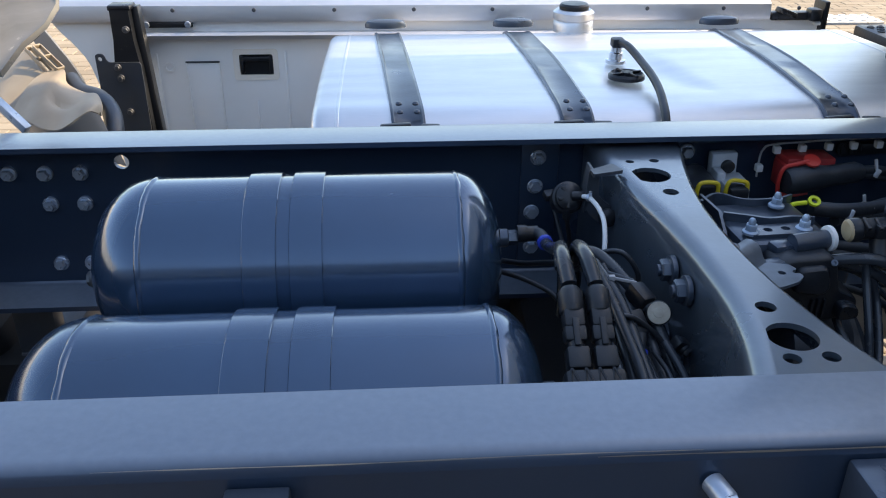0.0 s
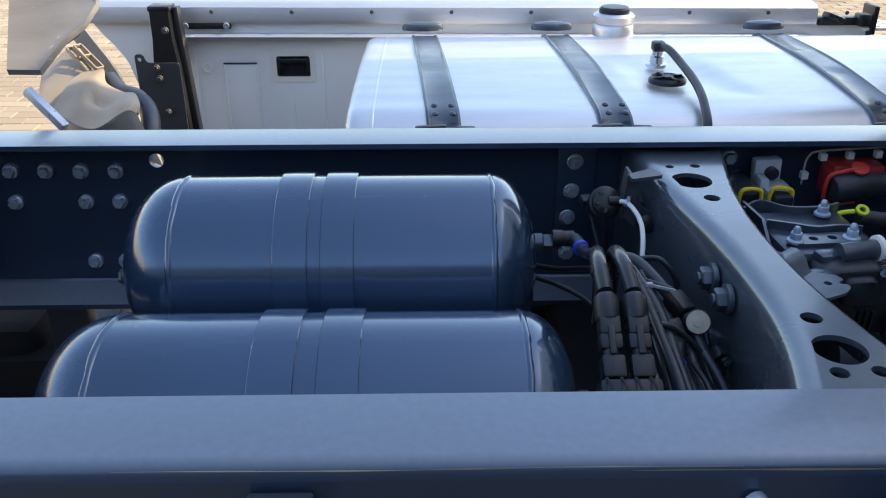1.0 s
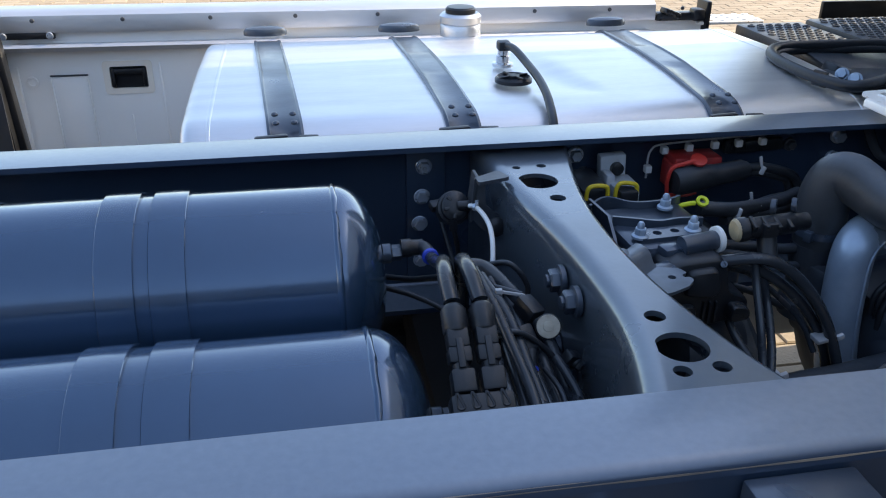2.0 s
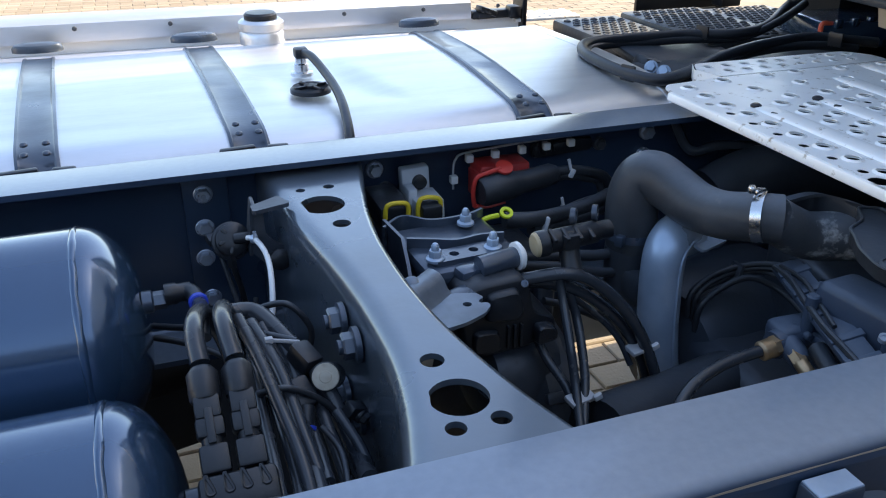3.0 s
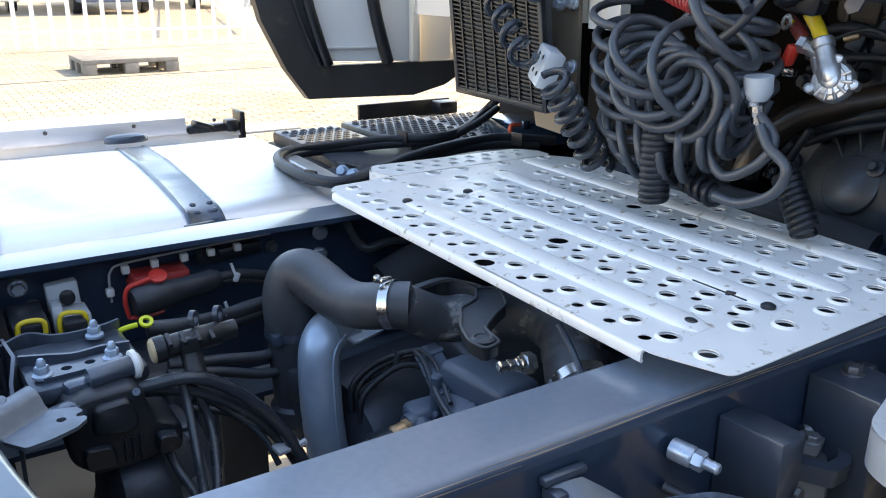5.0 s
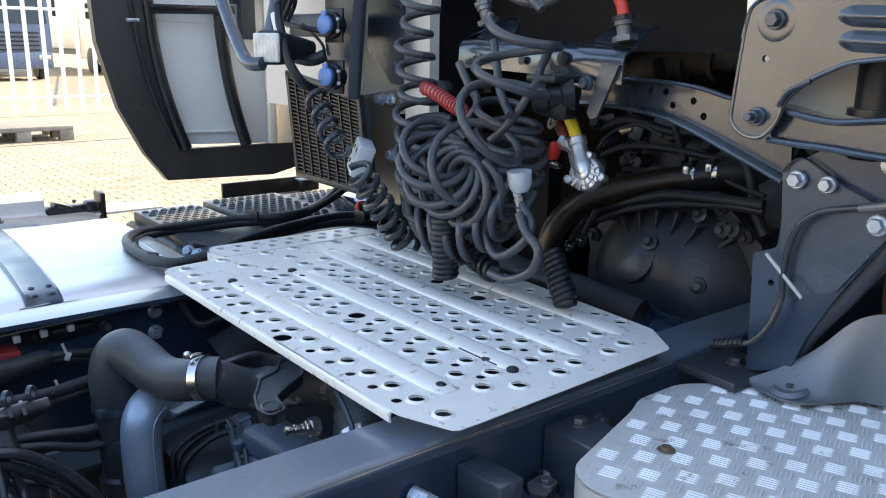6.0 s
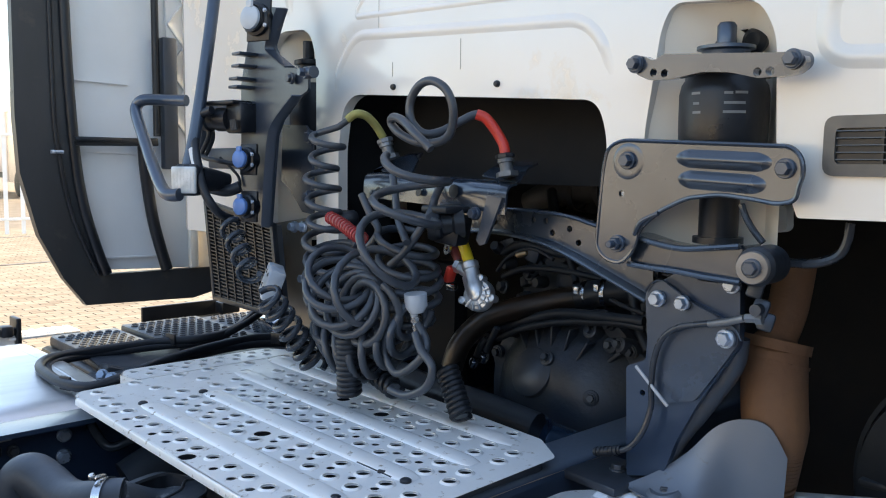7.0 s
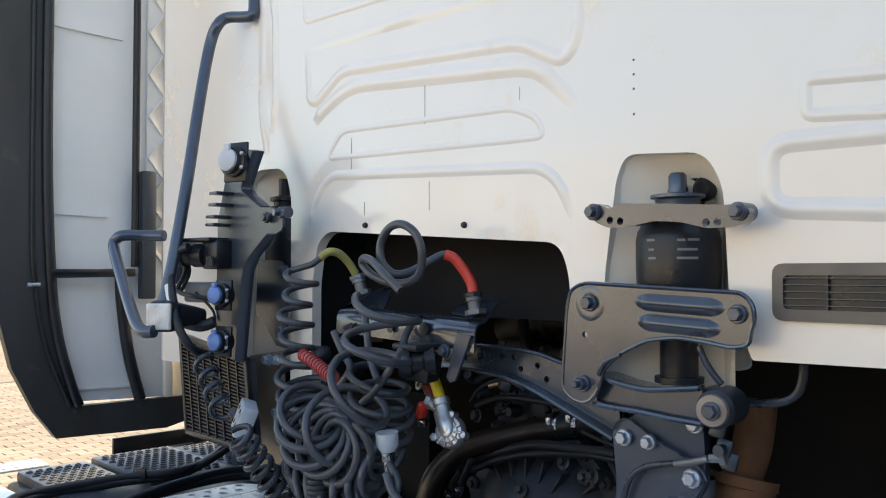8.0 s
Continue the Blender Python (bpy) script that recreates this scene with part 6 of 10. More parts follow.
vent = part("vent", bm, mat("bronze grey plastic", (0.12, 0.112, 0.1), 0.42, 0.2, None, 30, 0.5, 0.1, 150), cab, "grey-brown framed vent with slats")
for i in range(5):
    bm = bmesh.new()
    box(bm, (CX - 0.0045, -0.853, 1.4035 + 0.008 * i), (0.004, 0.222, 0.0010), turn(0, 14, 0))
    part("slat", bm, M_SLAT, vent)
bm = bmesh.new()
box(bm, (CX - 0.004, -0.792, 1.419), (0.004, 0.0025, 0.04))
box(bm, (CX + 0.0088, -0.853, 1.419), (0.02, 0.225, 0.042))
part("backing", bm, M_BLACK, vent)
# recess behind the near air spring, and the dark middle opening
for y0, y1, z1, zb, deep, nm in ((-0.676, -0.474, 1.612, 1.285, 0.078, "near"), (0.285, 0.50, 1.69, 1.22, 0.11, "far")):
    bm = bmesh.new()
    rows = []
    for x, d in ((CX + 0.004, 0.0), (CX + 0.03, 0.016), (CX + deep * 0.8, 0.040), (CX + deep, 0.052)):
        rows.append([(x, y0 + d, zb), (x, y0 + d, z1 - 0.045 - d), (x, y0 + 0.012 + d, z1 - 0.016 - d), (x, y0 + 0.04 + d, z1 - d), (x, y1 - 0.05 - d * 1.5, z1 - d), (x, y1 - 0.03 - d * 1.5, z1 - 0.02 - d), (x, y1 - 0.012 - d * 1.5, z1 - 0.07 - d), (x, y1 - d * 1.5, zb)])
    g = loft(bm, rows)
    bm.faces.new(g[-1])
    part("recess", bm, M_LINER, cab, "cream-painted recess in the rear wall")
# lining of the middle opening, coloured near black to carry its shade
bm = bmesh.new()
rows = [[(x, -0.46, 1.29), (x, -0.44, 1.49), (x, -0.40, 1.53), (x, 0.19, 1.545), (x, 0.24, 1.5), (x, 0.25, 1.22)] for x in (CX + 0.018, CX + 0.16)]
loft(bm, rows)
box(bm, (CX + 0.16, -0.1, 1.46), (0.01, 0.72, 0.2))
part("opening_liner", bm, M_SHADE, cab, "black lining of the rear opening, its shade put into the colour")
# dark sheet added across the bay to hide the lit ground beyond
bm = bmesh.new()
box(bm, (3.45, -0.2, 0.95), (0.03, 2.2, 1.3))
part("bulkhead", bm, M_SHADE, cab)
# unseen side panels added to keep sunlight out from under the cab
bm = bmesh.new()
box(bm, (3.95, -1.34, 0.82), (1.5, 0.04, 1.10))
part("bay_blocker", bm, M_SHADE, cab)
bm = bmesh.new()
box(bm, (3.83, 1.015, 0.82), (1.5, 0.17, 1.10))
part("bay_blocker", bm, M_SHADE, cab)
# unseen front panel added to shut light out of the bay
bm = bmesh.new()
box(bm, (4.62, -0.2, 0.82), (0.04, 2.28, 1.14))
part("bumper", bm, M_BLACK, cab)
# dark backdrop added in place of the shade under the cab
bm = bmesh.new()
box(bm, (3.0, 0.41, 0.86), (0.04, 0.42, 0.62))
part("bay_backdrop", bm, M_SHADE, cab)

# ---- side fairing on the far side ----
FY = 1.12
fair = thing("side_fairing", (2.6, FY, 1.0), "pale side fairing with a black rubber edge, behind the cab", "fairing")
outer = [(2.345, 2.5), (2.338, 1.50), (2.345, 1.36), (2.385, 1.20), (2.442, 1.085), (2.497, 1.010), (2.80, 1.000), (2.90, 1.022), (2.95, 1.05)]
inner = [(2.95, 1.085), (2.545, 1.088), (2.52, 1.16), (2.488, 1.30), (2.472, 1.45), (2.460, 1.8), (2.458, 2.5)]
bm = bmesh.new()
plate(bm, outer + inner, (), turn(90), 0.03, (0, FY - 0.015, 0))
M_EDGE = mat("weathered black rubber", (0.044, 0.043, 0.043), 0.5, 0.0, (0.022, 0.022, 0.022), 6, 0.9, 0.2, 90, 0.1, 0.0, (0.075, 0.068, 0.058), 12, 0.6, stretch=(1, 1, 0.3))
part("edge_trim", bm, M_EDGE, fair, "wide black rubber edge trim")
bm = bmesh.new()
plate(bm, [(2.44, 2.5), (2.44, 1.5), (2.50, 1.10), (2.95, 1.08), (2.95, 2.5)], (), turn(90), 0.01, (0, FY + 0.012, 0))
part("panel", bm, M_PANEL, fair)
for pts, r in (([(2.462, 2.5), (2.462, 1.80), (2.475, 1.45), (2.495, 1.28), (2.53, 1.15), (2.552, 1.09)], 0.014), ([(2.425, 2.5), (2.428, 1.6), (2.44, 1.4), (2.47, 1.24), (2.53, 1.09)], 0.006),
               ([(2.66, 1.45), (2.665, 1.36), (2.685, 1.22), (2.72, 1.09)], 0.016), ([(2.70, 2.5), (2.70, 1.46)], 0.010), ([(2.80, 2.5), (2.80, 1.46)], 0.012)):
    bm = bmesh.new()
    sweep(bm, spline([Vector((x, FY - 0.018, z)) for x, z in pts], 5), r, 10)
    part("stay", bm, M_BLACK, fair, "black tubular stay")
for z, x1 in ((1.60, 2.62), (1.415, 2.66), (1.13, 2.70), (2.1, 2.66)):
    bm = bmesh.new()
    box(bm, ((2.47 + x1) / 2 - 0.0, FY + 0.006, z), (x1 - 2.47 + 0.02, 0.008, 0.005), turn(0, 1.5, 0))
    part("panel_joint", bm, M_PANEL, fair)
bm = bmesh.new()
box(bm, (2.585, FY - 0.03, 1.442), (0.22, 0.02, 0.022), turn(0, -1, 0), 0.004)
box(bm, (2.53, FY - 0.04, 1.447), (0.12, 0.015, 0.012), None, 0.003)
part("cross_stay", bm, M_BLACK, fair)
bm = bmesh.new()
rod(bm, (2.415, FY - 0.032, 1.413), (2.445, FY - 0.032, 1.413), 0.005, 10)
part("clip", bm, M_BOLT, fair)
bm = bmesh.new()
box(bm, (2.735, FY - 0.02, 1.55), (0.042, 0.03, 0.36), None, 0.005)
part("channel", bm, M_DARK, fair)
bm = bmesh.new()
for i in range(14):
    z = 1.5 + 0.06 * i
    box(bm, (2.765, FY - 0.004, z), (0.003, 0.012, 0.075), turn(0, 38 if i % 2 else -38, 0))
box(bm, (2.765, FY + 0.004, 1.95), (0.05, 0.008, 1.1))
part("gasket", bm, M_PANEL, fair, "pale zigzag gasket")
bm = bmesh.new()
box(bm, (2.80, FY - 0.02, 1.22), (0.025, 0.02, 0.26), None, 0.003)
box(bm, (2.86, FY, 1.28), (0.12, 0.01, 0.4))
part("inner_plate", bm, M_LINER, fair)

# ---- grab rails, work lamp and socket bracket ----
def rail_thing(name, pts, r, label, mat_=None):
    bm = bmesh.new()
    tube(bm, pts, r, 8, 14)
    return solo(name, bm, mat_ or M_STRAP, label, "grab rail")


rail_thing("grab_rail", [(2.668, 0.435, 2.060), (2.660, 0.426, 2.012), (2.650, 0.447, 2.008), (2.630, 0.485, 2.010), (2.610, 0.491, 1.990), (2.600, 0.505, 1.947), (2.570, 0.490, 1.827), (2.520, 0.453, 1.624), (2.480, 0.432, 1.458), (2.460, 0.427, 1.384), (2.450, 0.422, 1.339)], 0.0125, "long grey-painted steel grab rail on the cab rear")
rail_thing("grab_rail", [(2.550, 0.614, 1.526), (2.520, 0.657, 1.527), (2.480, 0.674, 1.526), (2.470, 0.690, 1.513), (2.460, 0.668, 1.491), (2.440, 0.579, 1.428), (2.420, 0.490, 1.370), (2.410, 0.436, 1.338), (2.410, 0.407, 1.328), (2.420, 0.384, 1.329)], 0.0125, "bent grey grab handle beside the work lamp")
bm = bmesh.new()
box(bm, (2.60, 0.50, 1.50), (0.03, 0.22, 0.03), turn(0, 0, 3), 0.006)
box(bm, (2.58, 0.60, 1.47), (0.03, 0.05, 0.10), turn(20, 0, 0), 0.008)
box(bm, (2.60, 0.47, 1.40), (0.04, 0.22, 0.045), None, 0.006)
solo("rail_carrier", bm, M_DARK, "dark steel carrier for the grab rails and lamp", "bracket")
lamp = thing("work_lamp", (2.44, 0.35, 1.32), "square work lamp with a clear ribbed lens", "lamp")
bm = bmesh.new()
m = turn(0, 0, 40)
box(bm, (2.45, 0.402, 1.357), (0.05, 0.060, 0.062), m, 0.016, 4)
lathe(bm, [(0.028, 0), (0.018, 0.04), (0.012, 0.06)], (2.47, 0.397, 1.357), (1, -0.1, 0), 20)
part("housing", bm, M_BLACK, lamp)
bm = bmesh.new()
box(bm, Vector((2.45, 0.402, 1.357)) + m @ Vector((-0.026, 0, 0)), (0.008, 0.050, 0.052), m, 0.0035, 3)
g_lens = mat("lamp glass", (0.74, 0.74, 0.71), 0.12, 0.0, (0.5, 0.5, 0.47), 45, 0.9, 0.5, 160, 0.05, 0.6)
lens = part("lens", bm, g_lens, lamp, "clear ribbed glass lens")
for k in range(7):
    bm = bmesh.new()
    box(bm, Vector((2.45, 0.402, 1.357)) + m @ Vector((-0.0302, -0.0195 + 0.0065 * k, 0)), (0.0006, 0.0028, 0.044), m)
    part("flute", bm, g_lens, lens)
sb = thing("socket_bracket", (2.57, 0.35, 1.26), "tall grey steel bracket with trailer sockets", "bracket")
BX = 2.565
hit = [(2.565, 0.370, 1.641), (2.565, 0.402, 1.549), (2.565, 0.408, 1.273), (2.565, 0.296, 1.266), (2.565, 0.269, 1.445), (2.565, 0.248, 1.474), (2.565, 0.184, 1.517), (2.565, 0.162, 1.524), (2.565, 0.162, 1.557), (2.565, 0.208, 1.568), (2.565, 0.262, 1.596), (2.565, 0.276, 1.614), (2.565, 0.246, 1.663), (2.565, 0.234, 1.680), (2.565, 0.305, 1.691), (2.565, 0.348, 1.661)]
ol = [(-p[1], p[2]) for p in hit]
bm = bmesh.new()
plate(bm, round_poly(ol, 0.006, 3), (), turn(90, 0, -90), 0.006, (BX, 0, 0))
body = part("plate", bm, M_PLATE, sb)
bm = bmesh.new()
for lip in ([(2.565, 0.296, 1.266), (2.565, 0.282, 1.379), (2.565, 0.269, 1.445), (2.565, 0.248, 1.474), (2.565, 0.184, 1.517)], [(2.565, 0.208, 1.568), (2.565, 0.262, 1.596), (2.565, 0.276, 1.614), (2.565, 0.246, 1.663), (2.565, 0.234, 1.680)]):
    loft(bm, [[q, q + Vector((-0.004, 0.001, 0)), q + Vector((-0.014, 0.010, 0))] for q in spline(lip, 5)])
thicken(bm, 0.003)
part("flange", bm, M_PLATE, sb)
for k, (px_, py_, w) in enumerate(((0.380, 1.603, 0.05), (0.383, 1.580, 0.05), (0.392, 1.556, 0.055), (0.394, 1.540, 0.055))):
    bm = bmesh.new()
    box(bm, (BX - 0.02, px_ - 0.028, py_), (0.04, w * 0.62, 0.006), None, 0.0015)
    part("fin", bm, M_PLATE, sb)


def socket(at, r, mcap, tilt=(-1, -0.25, 0.05)):
    bm = bmesh.new()
    a, d = Vector(at), Vector(tilt).normalized()
    f = frame_to(d)
    lathe(bm, [(r * 1.05, -0.012), (r * 1.15, 0.0), (r * 1.15, 0.008), (r * 0.95, 0.010), (r * 0.95, 0.018)], a, d, 24)
    box(bm, a + f @ Vector((0, 0, -0.004)), (r * 2.9, r * 2.1, 0.006), f @ turn(0, 0, 90), 0.002)
    sk = part("socket", bm, M_BLACK, sb, "black trailer socket with a lid")
    bm = bmesh.new()
    lathe(bm, [(r * 0.82, 0.018), (r * 0.82, 0.024), (r * 0.6, 0.027), (0, 0.028)], a, d, 24)
    box(bm, a + f @ Vector((0, 0, 0.022)) + Vector((0, 0, r * 0.9)), (0.006, r * 0.7, r * 0.5), None, 0.002)
    part("lid", bm, mcap, sk)
    bm = bmesh.new()
    for sgn in (-1, 1):
        lathe(bm, [(0.004, 0), (0.0035, 0.004), (0, 0.005)], a + Vector((-0.004, -r * 1.25, sgn * r * 0.5)), (-1, 0, 0), 10)
    part("screw", bm, M_BOLT, sk)


M_LBLUE = mat("blue lid plastic", (0.10, 0.22, 0.5), 0.42, 0.0, (0.08, 0.17, 0.4), 20, 0.6)
socket((2.535, 0.328, 1.398), 0.021, M_LBLUE)
socket((2.535, 0.328, 1.306), 0.021, M_LBLUE)
socket((2.535, 0.284, 1.660), 0.027, M_LGREY, (-1, -0.3, 0.08))
bm = bmesh.new()
lathe(bm, [(0.024, 0), (0.024, 0.03), (0.02, 0.034), (0.02, 0.05), (0.024, 0.054), (0.024, 0.064)], (2.54, 0.40, 1.478), (-0.35, 1, 0.0), 22)
box(bm, (2.535, 0.405, 1.51), (0.05, 0.1, 0.008), turn(0, 0, 8), 0.003)
box(bm, (2.55, 0.375, 1.48), (0.04, 0.06, 0.06), None, 0.006)
for k in range(4):
    rod(bm, (2.52, 0.365 - 0.006 * k, 1.475), (2.52, 0.36 - 0.006 * k, 1.455), 0.0025, 6)
part("large_socket", bm, M_BLACK, sb, "large black multi-pole socket")
bm = bmesh.new()
tube(bm, [(2.500, 0.403, 1.495), (2.490, 0.431, 1.484), (2.480, 0.434, 1.456), (2.470, 0.415, 1.420), (2.460, 0.383, 1.378), (2.460, 0.361, 1.334), (2.480, 0.348, 1.296), (2.520, 0.366, 1.280)], 0.0085, 7, 12)
cb = part("cable", bm, M_RUBBER, sb)
bm = bmesh.new()
tube(bm, [(2.468, 0.419, 1.416), (2.464, 0.402, 1.394), (2.460, 0.385, 1.378)], 0.0102, 6, 12)
part("tape", bm, M_WTUBE, cb, "white tape sleeve")
for pts, r in (([(2.520, 0.466, 1.475), (2.520, 0.455, 1.446), (2.520, 0.486, 1.406), (2.520, 0.421, 1.395), (2.540, 0.388, 1.389)], 0.005), ([(2.530, 0.468, 1.476), (2.530, 0.457, 1.441), (2.530, 0.496, 1.400)], 0.004), ([(2.550, 0.465, 1.401), (2.560, 0.413, 1.366), (2.560, 0.402, 1.343)], 0.003), ([(2.500, 0.432, 1.343), (2.520, 0.387, 1.335), (2.540, 0.367, 1.344)], 0.012)):
    bm = bmesh.new()
    tube(bm, pts, r, 6, 10)
    part("lead", bm, M_RUBBER, sb)
bm = bmesh.new()
hexbolt(bm, (2.555, 0.155, 1.555), (-1, 0.1, 0), 0.008, 0.014)
lathe(bm, [(0.011, -0.025), (0.011, 0.0)], (2.56, 0.135, 1.555), (0, -1, 0), 20)
part("pivot", bm, M_STRAP, sb)
bm = bmesh.new()
hexbolt(bm, (2.556, 0.205, 1.548), (-1, 0.1, 0), 0.008, 0.008)
part("bolt", bm, M_DBOLT, sb)
# far spring and its carrier plate behind the bracket
bm = bmesh.new()
lathe(bm, [(0.03, 0), (0.03, 0.01), (0.022, 0.012), (0.022, 0.02), (0.03, 0.022), (0.03, 0.03), (0.012, 0.035), (0.012, 0.07)], (2.70, 0.36, 1.575), (0, 0, 1), 22)
lathe(bm, [(0.05, 0), (0.055, 0.02), (0.055, 0.12), (0.05, 0.14)], (2.73, 0.38, 1.42), (0, 0, 1), 28)
solo("air_spring", bm, M_BLACK, "black cab air spring in the far recess", "air spring", "cab air springs")
ap = thing("carrier_plate", (2.62, 0.25, 1.25), "grey pressed carrier plate with bolts", "plate")
bm = bmesh.new()
h2 = [(2.640, 0.368, 1.470), (2.640, 0.284, 1.467), (2.640, 0.261, 1.447), (2.640, 0.260, 1.290), (2.640, 0.296, 1.294), (2.640, 0.337, 1.333), (2.640, 0.374, 1.355)]
plate(bm, [(-p[1], p[2]) for p in h2], (), turn(90, 0, -90), 0.006, (2.64, 0, 0))
part("plate", bm, M_PLATE, ap)
for q in [(2.635, 0.261, 1.443), (2.635, 0.266, 1.324)]:
    bm = bmesh.new()
    hexbolt(bm, q, (-1, 0, 0), 0.011, 0.010)
    part("bolt", bm, M_STRAP, ap)

# ---- cooler grille and bare metal plate beside it ----
gr = thing("cooler_grille", (2.57, 0.44, 1.08), "black slotted cooler grille under the socket bracket", "grille")
c00, c10, c11, c01 = [Vector(p) for p in [(2.585, 0.596, 1.302), (2.580, 0.310, 1.267), (2.580, 0.283, 1.088), (2.585, 0.561, 1.091)]]
bm = bmesh.new()
for a, b in ((c00, c10), (c10, c11), (c11, c01), (c01, c00)):
    box(bm, (a + b) / 2, (0.012, 0.012, (b - a).length + 0.01), frame_to(b - a), 0.002)
part("frame", bm, M_BLACK, gr)
bm = bmesh.new()
g4 = [[bm.verts.new(v + Vector((0.008, 0, 0))) for v in (c00, c10, c11, c01)]]
bm.faces.new(g4[0])
ext_ = bmesh.ops.extrude_face_region(bm, geom=list(bm.faces))
bmesh.ops.translate(bm, verts=[v for v in ext_["geom"] if isinstance(v, bmesh.types.BMVert)], vec=(0.012, 0, 0))
part("core", bm, M_DARK, gr)
for i in range(1, 26):
    t_ = i / 26
    a, b = c00.lerp(c01, t_), c10.lerp(c11, t_)
    bm = bmesh.new()
    box(bm, (a + b) / 2, (0.008, 0.0028, (b - a).length), frame_to(b - a))
    part("slat", bm, M_BLACK, gr)
for i in range(1, 8):
    t_ = i / 8
    a, b = c00.lerp(c10, t_), c01.lerp(c11, t_)
    bm = bmesh.new()
    box(bm, (a + b) / 2 + Vector((-0.003, 0, 0)), (0.006, 0.004, (b - a).length), frame_to(b - a))
    part("bar", bm, M_BLACK, gr)
bm = bmesh.new()
h3 = [(2.660, 0.432, 1.262), (2.660, 0.306, 1.281), (2.660, 0.301, 1.124), (2.660, 0.290, 1.06), (2.660, 0.34, 1.03), (2.660, 0.41, 1.035), (2.660, 0.423, 1.08)]
plate(bm, [(-p[1], p[2]) for p in h3], (), turn(90, 0, -90), 0.008, (2.66, 0, 0))
shield = solo("heat_shield", bm, mat("stained steel", (0.36, 0.30, 0.23), 0.36, 0.5, (0.22, 0.18, 0.14), 5, 0.9, 0.08, 60, 0.1, 0.0, (0.2, 0.14, 0.09), 14, 0.66), "stained bare steel heat shield", "heat shield")
for q in [(2.650, 0.414, 1.224), (2.650, 0.343, 1.260), (2.650, 0.311, 1.262), (2.650, 0.306, 1.155)]:
    bm = bmesh.new()
    hexbolt(bm, q, (-1, 0, 0.1), 0.009, 0.012)
    part("bolt", bm, M_BOLT, shield, "zinc hexagon bolt")
# white parked connector
pc = thing("parked_connector", (2.50, 0.36, 1.08), "pale grey parked trailer connector on a coiled lead", "connector")
m = turn(8, 20, -25)
bm = bmesh.new()
at = Vector([(2.520, 0.216, 1.169)][0])
box(bm, at, (0.03, 0.07, 0.06), m, 0.004)
part("body", bm, M_LGREY, pc)
bm = bmesh.new()
for dy, dz in ((-0.015, 0.015), (0.012, 0.015), (-0.015, -0.012), (0.012, -0.012)):
    lathe(bm, [(0.004, 0), (0.004, 0.001)], at + m @ Vector((-0.0152, dy, dz)), m @ Vector((-1, 0, 0)), 10)
part("pin", bm, M_BLACK, pc)

# ---- coiled trailer hoses ----
M_SUZI = mat("coiled hose rubber", (0.042, 0.05, 0.062), 0.36, 0.0, (0.056, 0.06, 0.066), 16, 0.8, 0.06, 140, 0.08, 0.0, (0.11, 0.105, 0.095), 40, 0.69, spec=0.6)
def helix(p0, p1, r, turns, n=14, squash=1.0, start=0.0, taper=1.0):
    p0, p1 = Vector(p0), Vector(p1)
    f = frame_to(p1 - p0)
    k = int(turns * n)
    return [p0.lerp(p1, i / k) + f @ Vector((r * (1 + (taper - 1) * i / k) * math.cos(start + 2 * math.pi * i / n), squash * r * (1 + (taper - 1) * i / k) * math.sin(start + 2 * math.pi * i / n), 0)) for i in range(k + 1)]


def coil(p0, p1, r, wire, turns, name="coil", label="", start=0.0, taper=1.0, lead=None, tail=None):
    bm = bmesh.new()
    path = helix(p0, p1, r, turns, 14, 1.0, start, taper)
    path = [Vector(q) for q in (lead or [])] + path + [Vector(q) for q in (tail or [])]
    sweep(bm, path, wire, 9)
    return bm


rnd = random.Random(5)
sz = thing("coiled_hoses", (2.56, 0.02, 0.98), "tangle of black coiled trailer air hoses with coloured sleeves", "hose")
def slack_coil(way, axes, radii, turns, seed, wob=0.006, start=0.0, lead=(), tail=()):
    """A slack coiled hose: turns along a line of centres, with the axis and the radius changing on the way."""
    mid, ax_, n_ = spline(way, 16), spline(axes, 16), turns * 18
    rad = spline([(q, 0, 0) for q in radii], 16)
    at_ = lambda lst, u: lst[int(u * (len(lst) - 1))].lerp(lst[min(int(u * (len(lst) - 1)) + 1, len(lst) - 1)], u * (len(lst) - 1) % 1)
    out = [Vector(q) for q in lead]
    for i in range(int(n_) + 1):
        a, u = start + 2 * math.pi * i / 18, i / n_
        f = frame_to(at_(ax_, u))
        k = u * turns
        r = at_(rad, u).x + wob * noise.noise(Vector((k * 0.8, seed, 0.3)))
        o = Vector((noise.noise(Vector((k * 0.7, seed, 4.0))), noise.noise(Vector((k * 0.7, seed, 9.0))), noise.noise(Vector((k * 0.7, seed, 14.0))))) * wob * 1.4
        out.append(at_(mid, u) + o + f @ Vector((r * math.cos(a), r * math.sin(a), 0)))
    return out + [Vector(q) for q in tail]


# axes of the tangle: along the wall, up, and out towards the yard behind
SIDE, UP_, OUT = Vector((0.78, -0.62, 0)), Vector((0, 0, 1)), Vector((-0.62, -0.78, 0.1))
# top hose: red end, free loop, then slack turns down into the tangle
bm = bmesh.new()
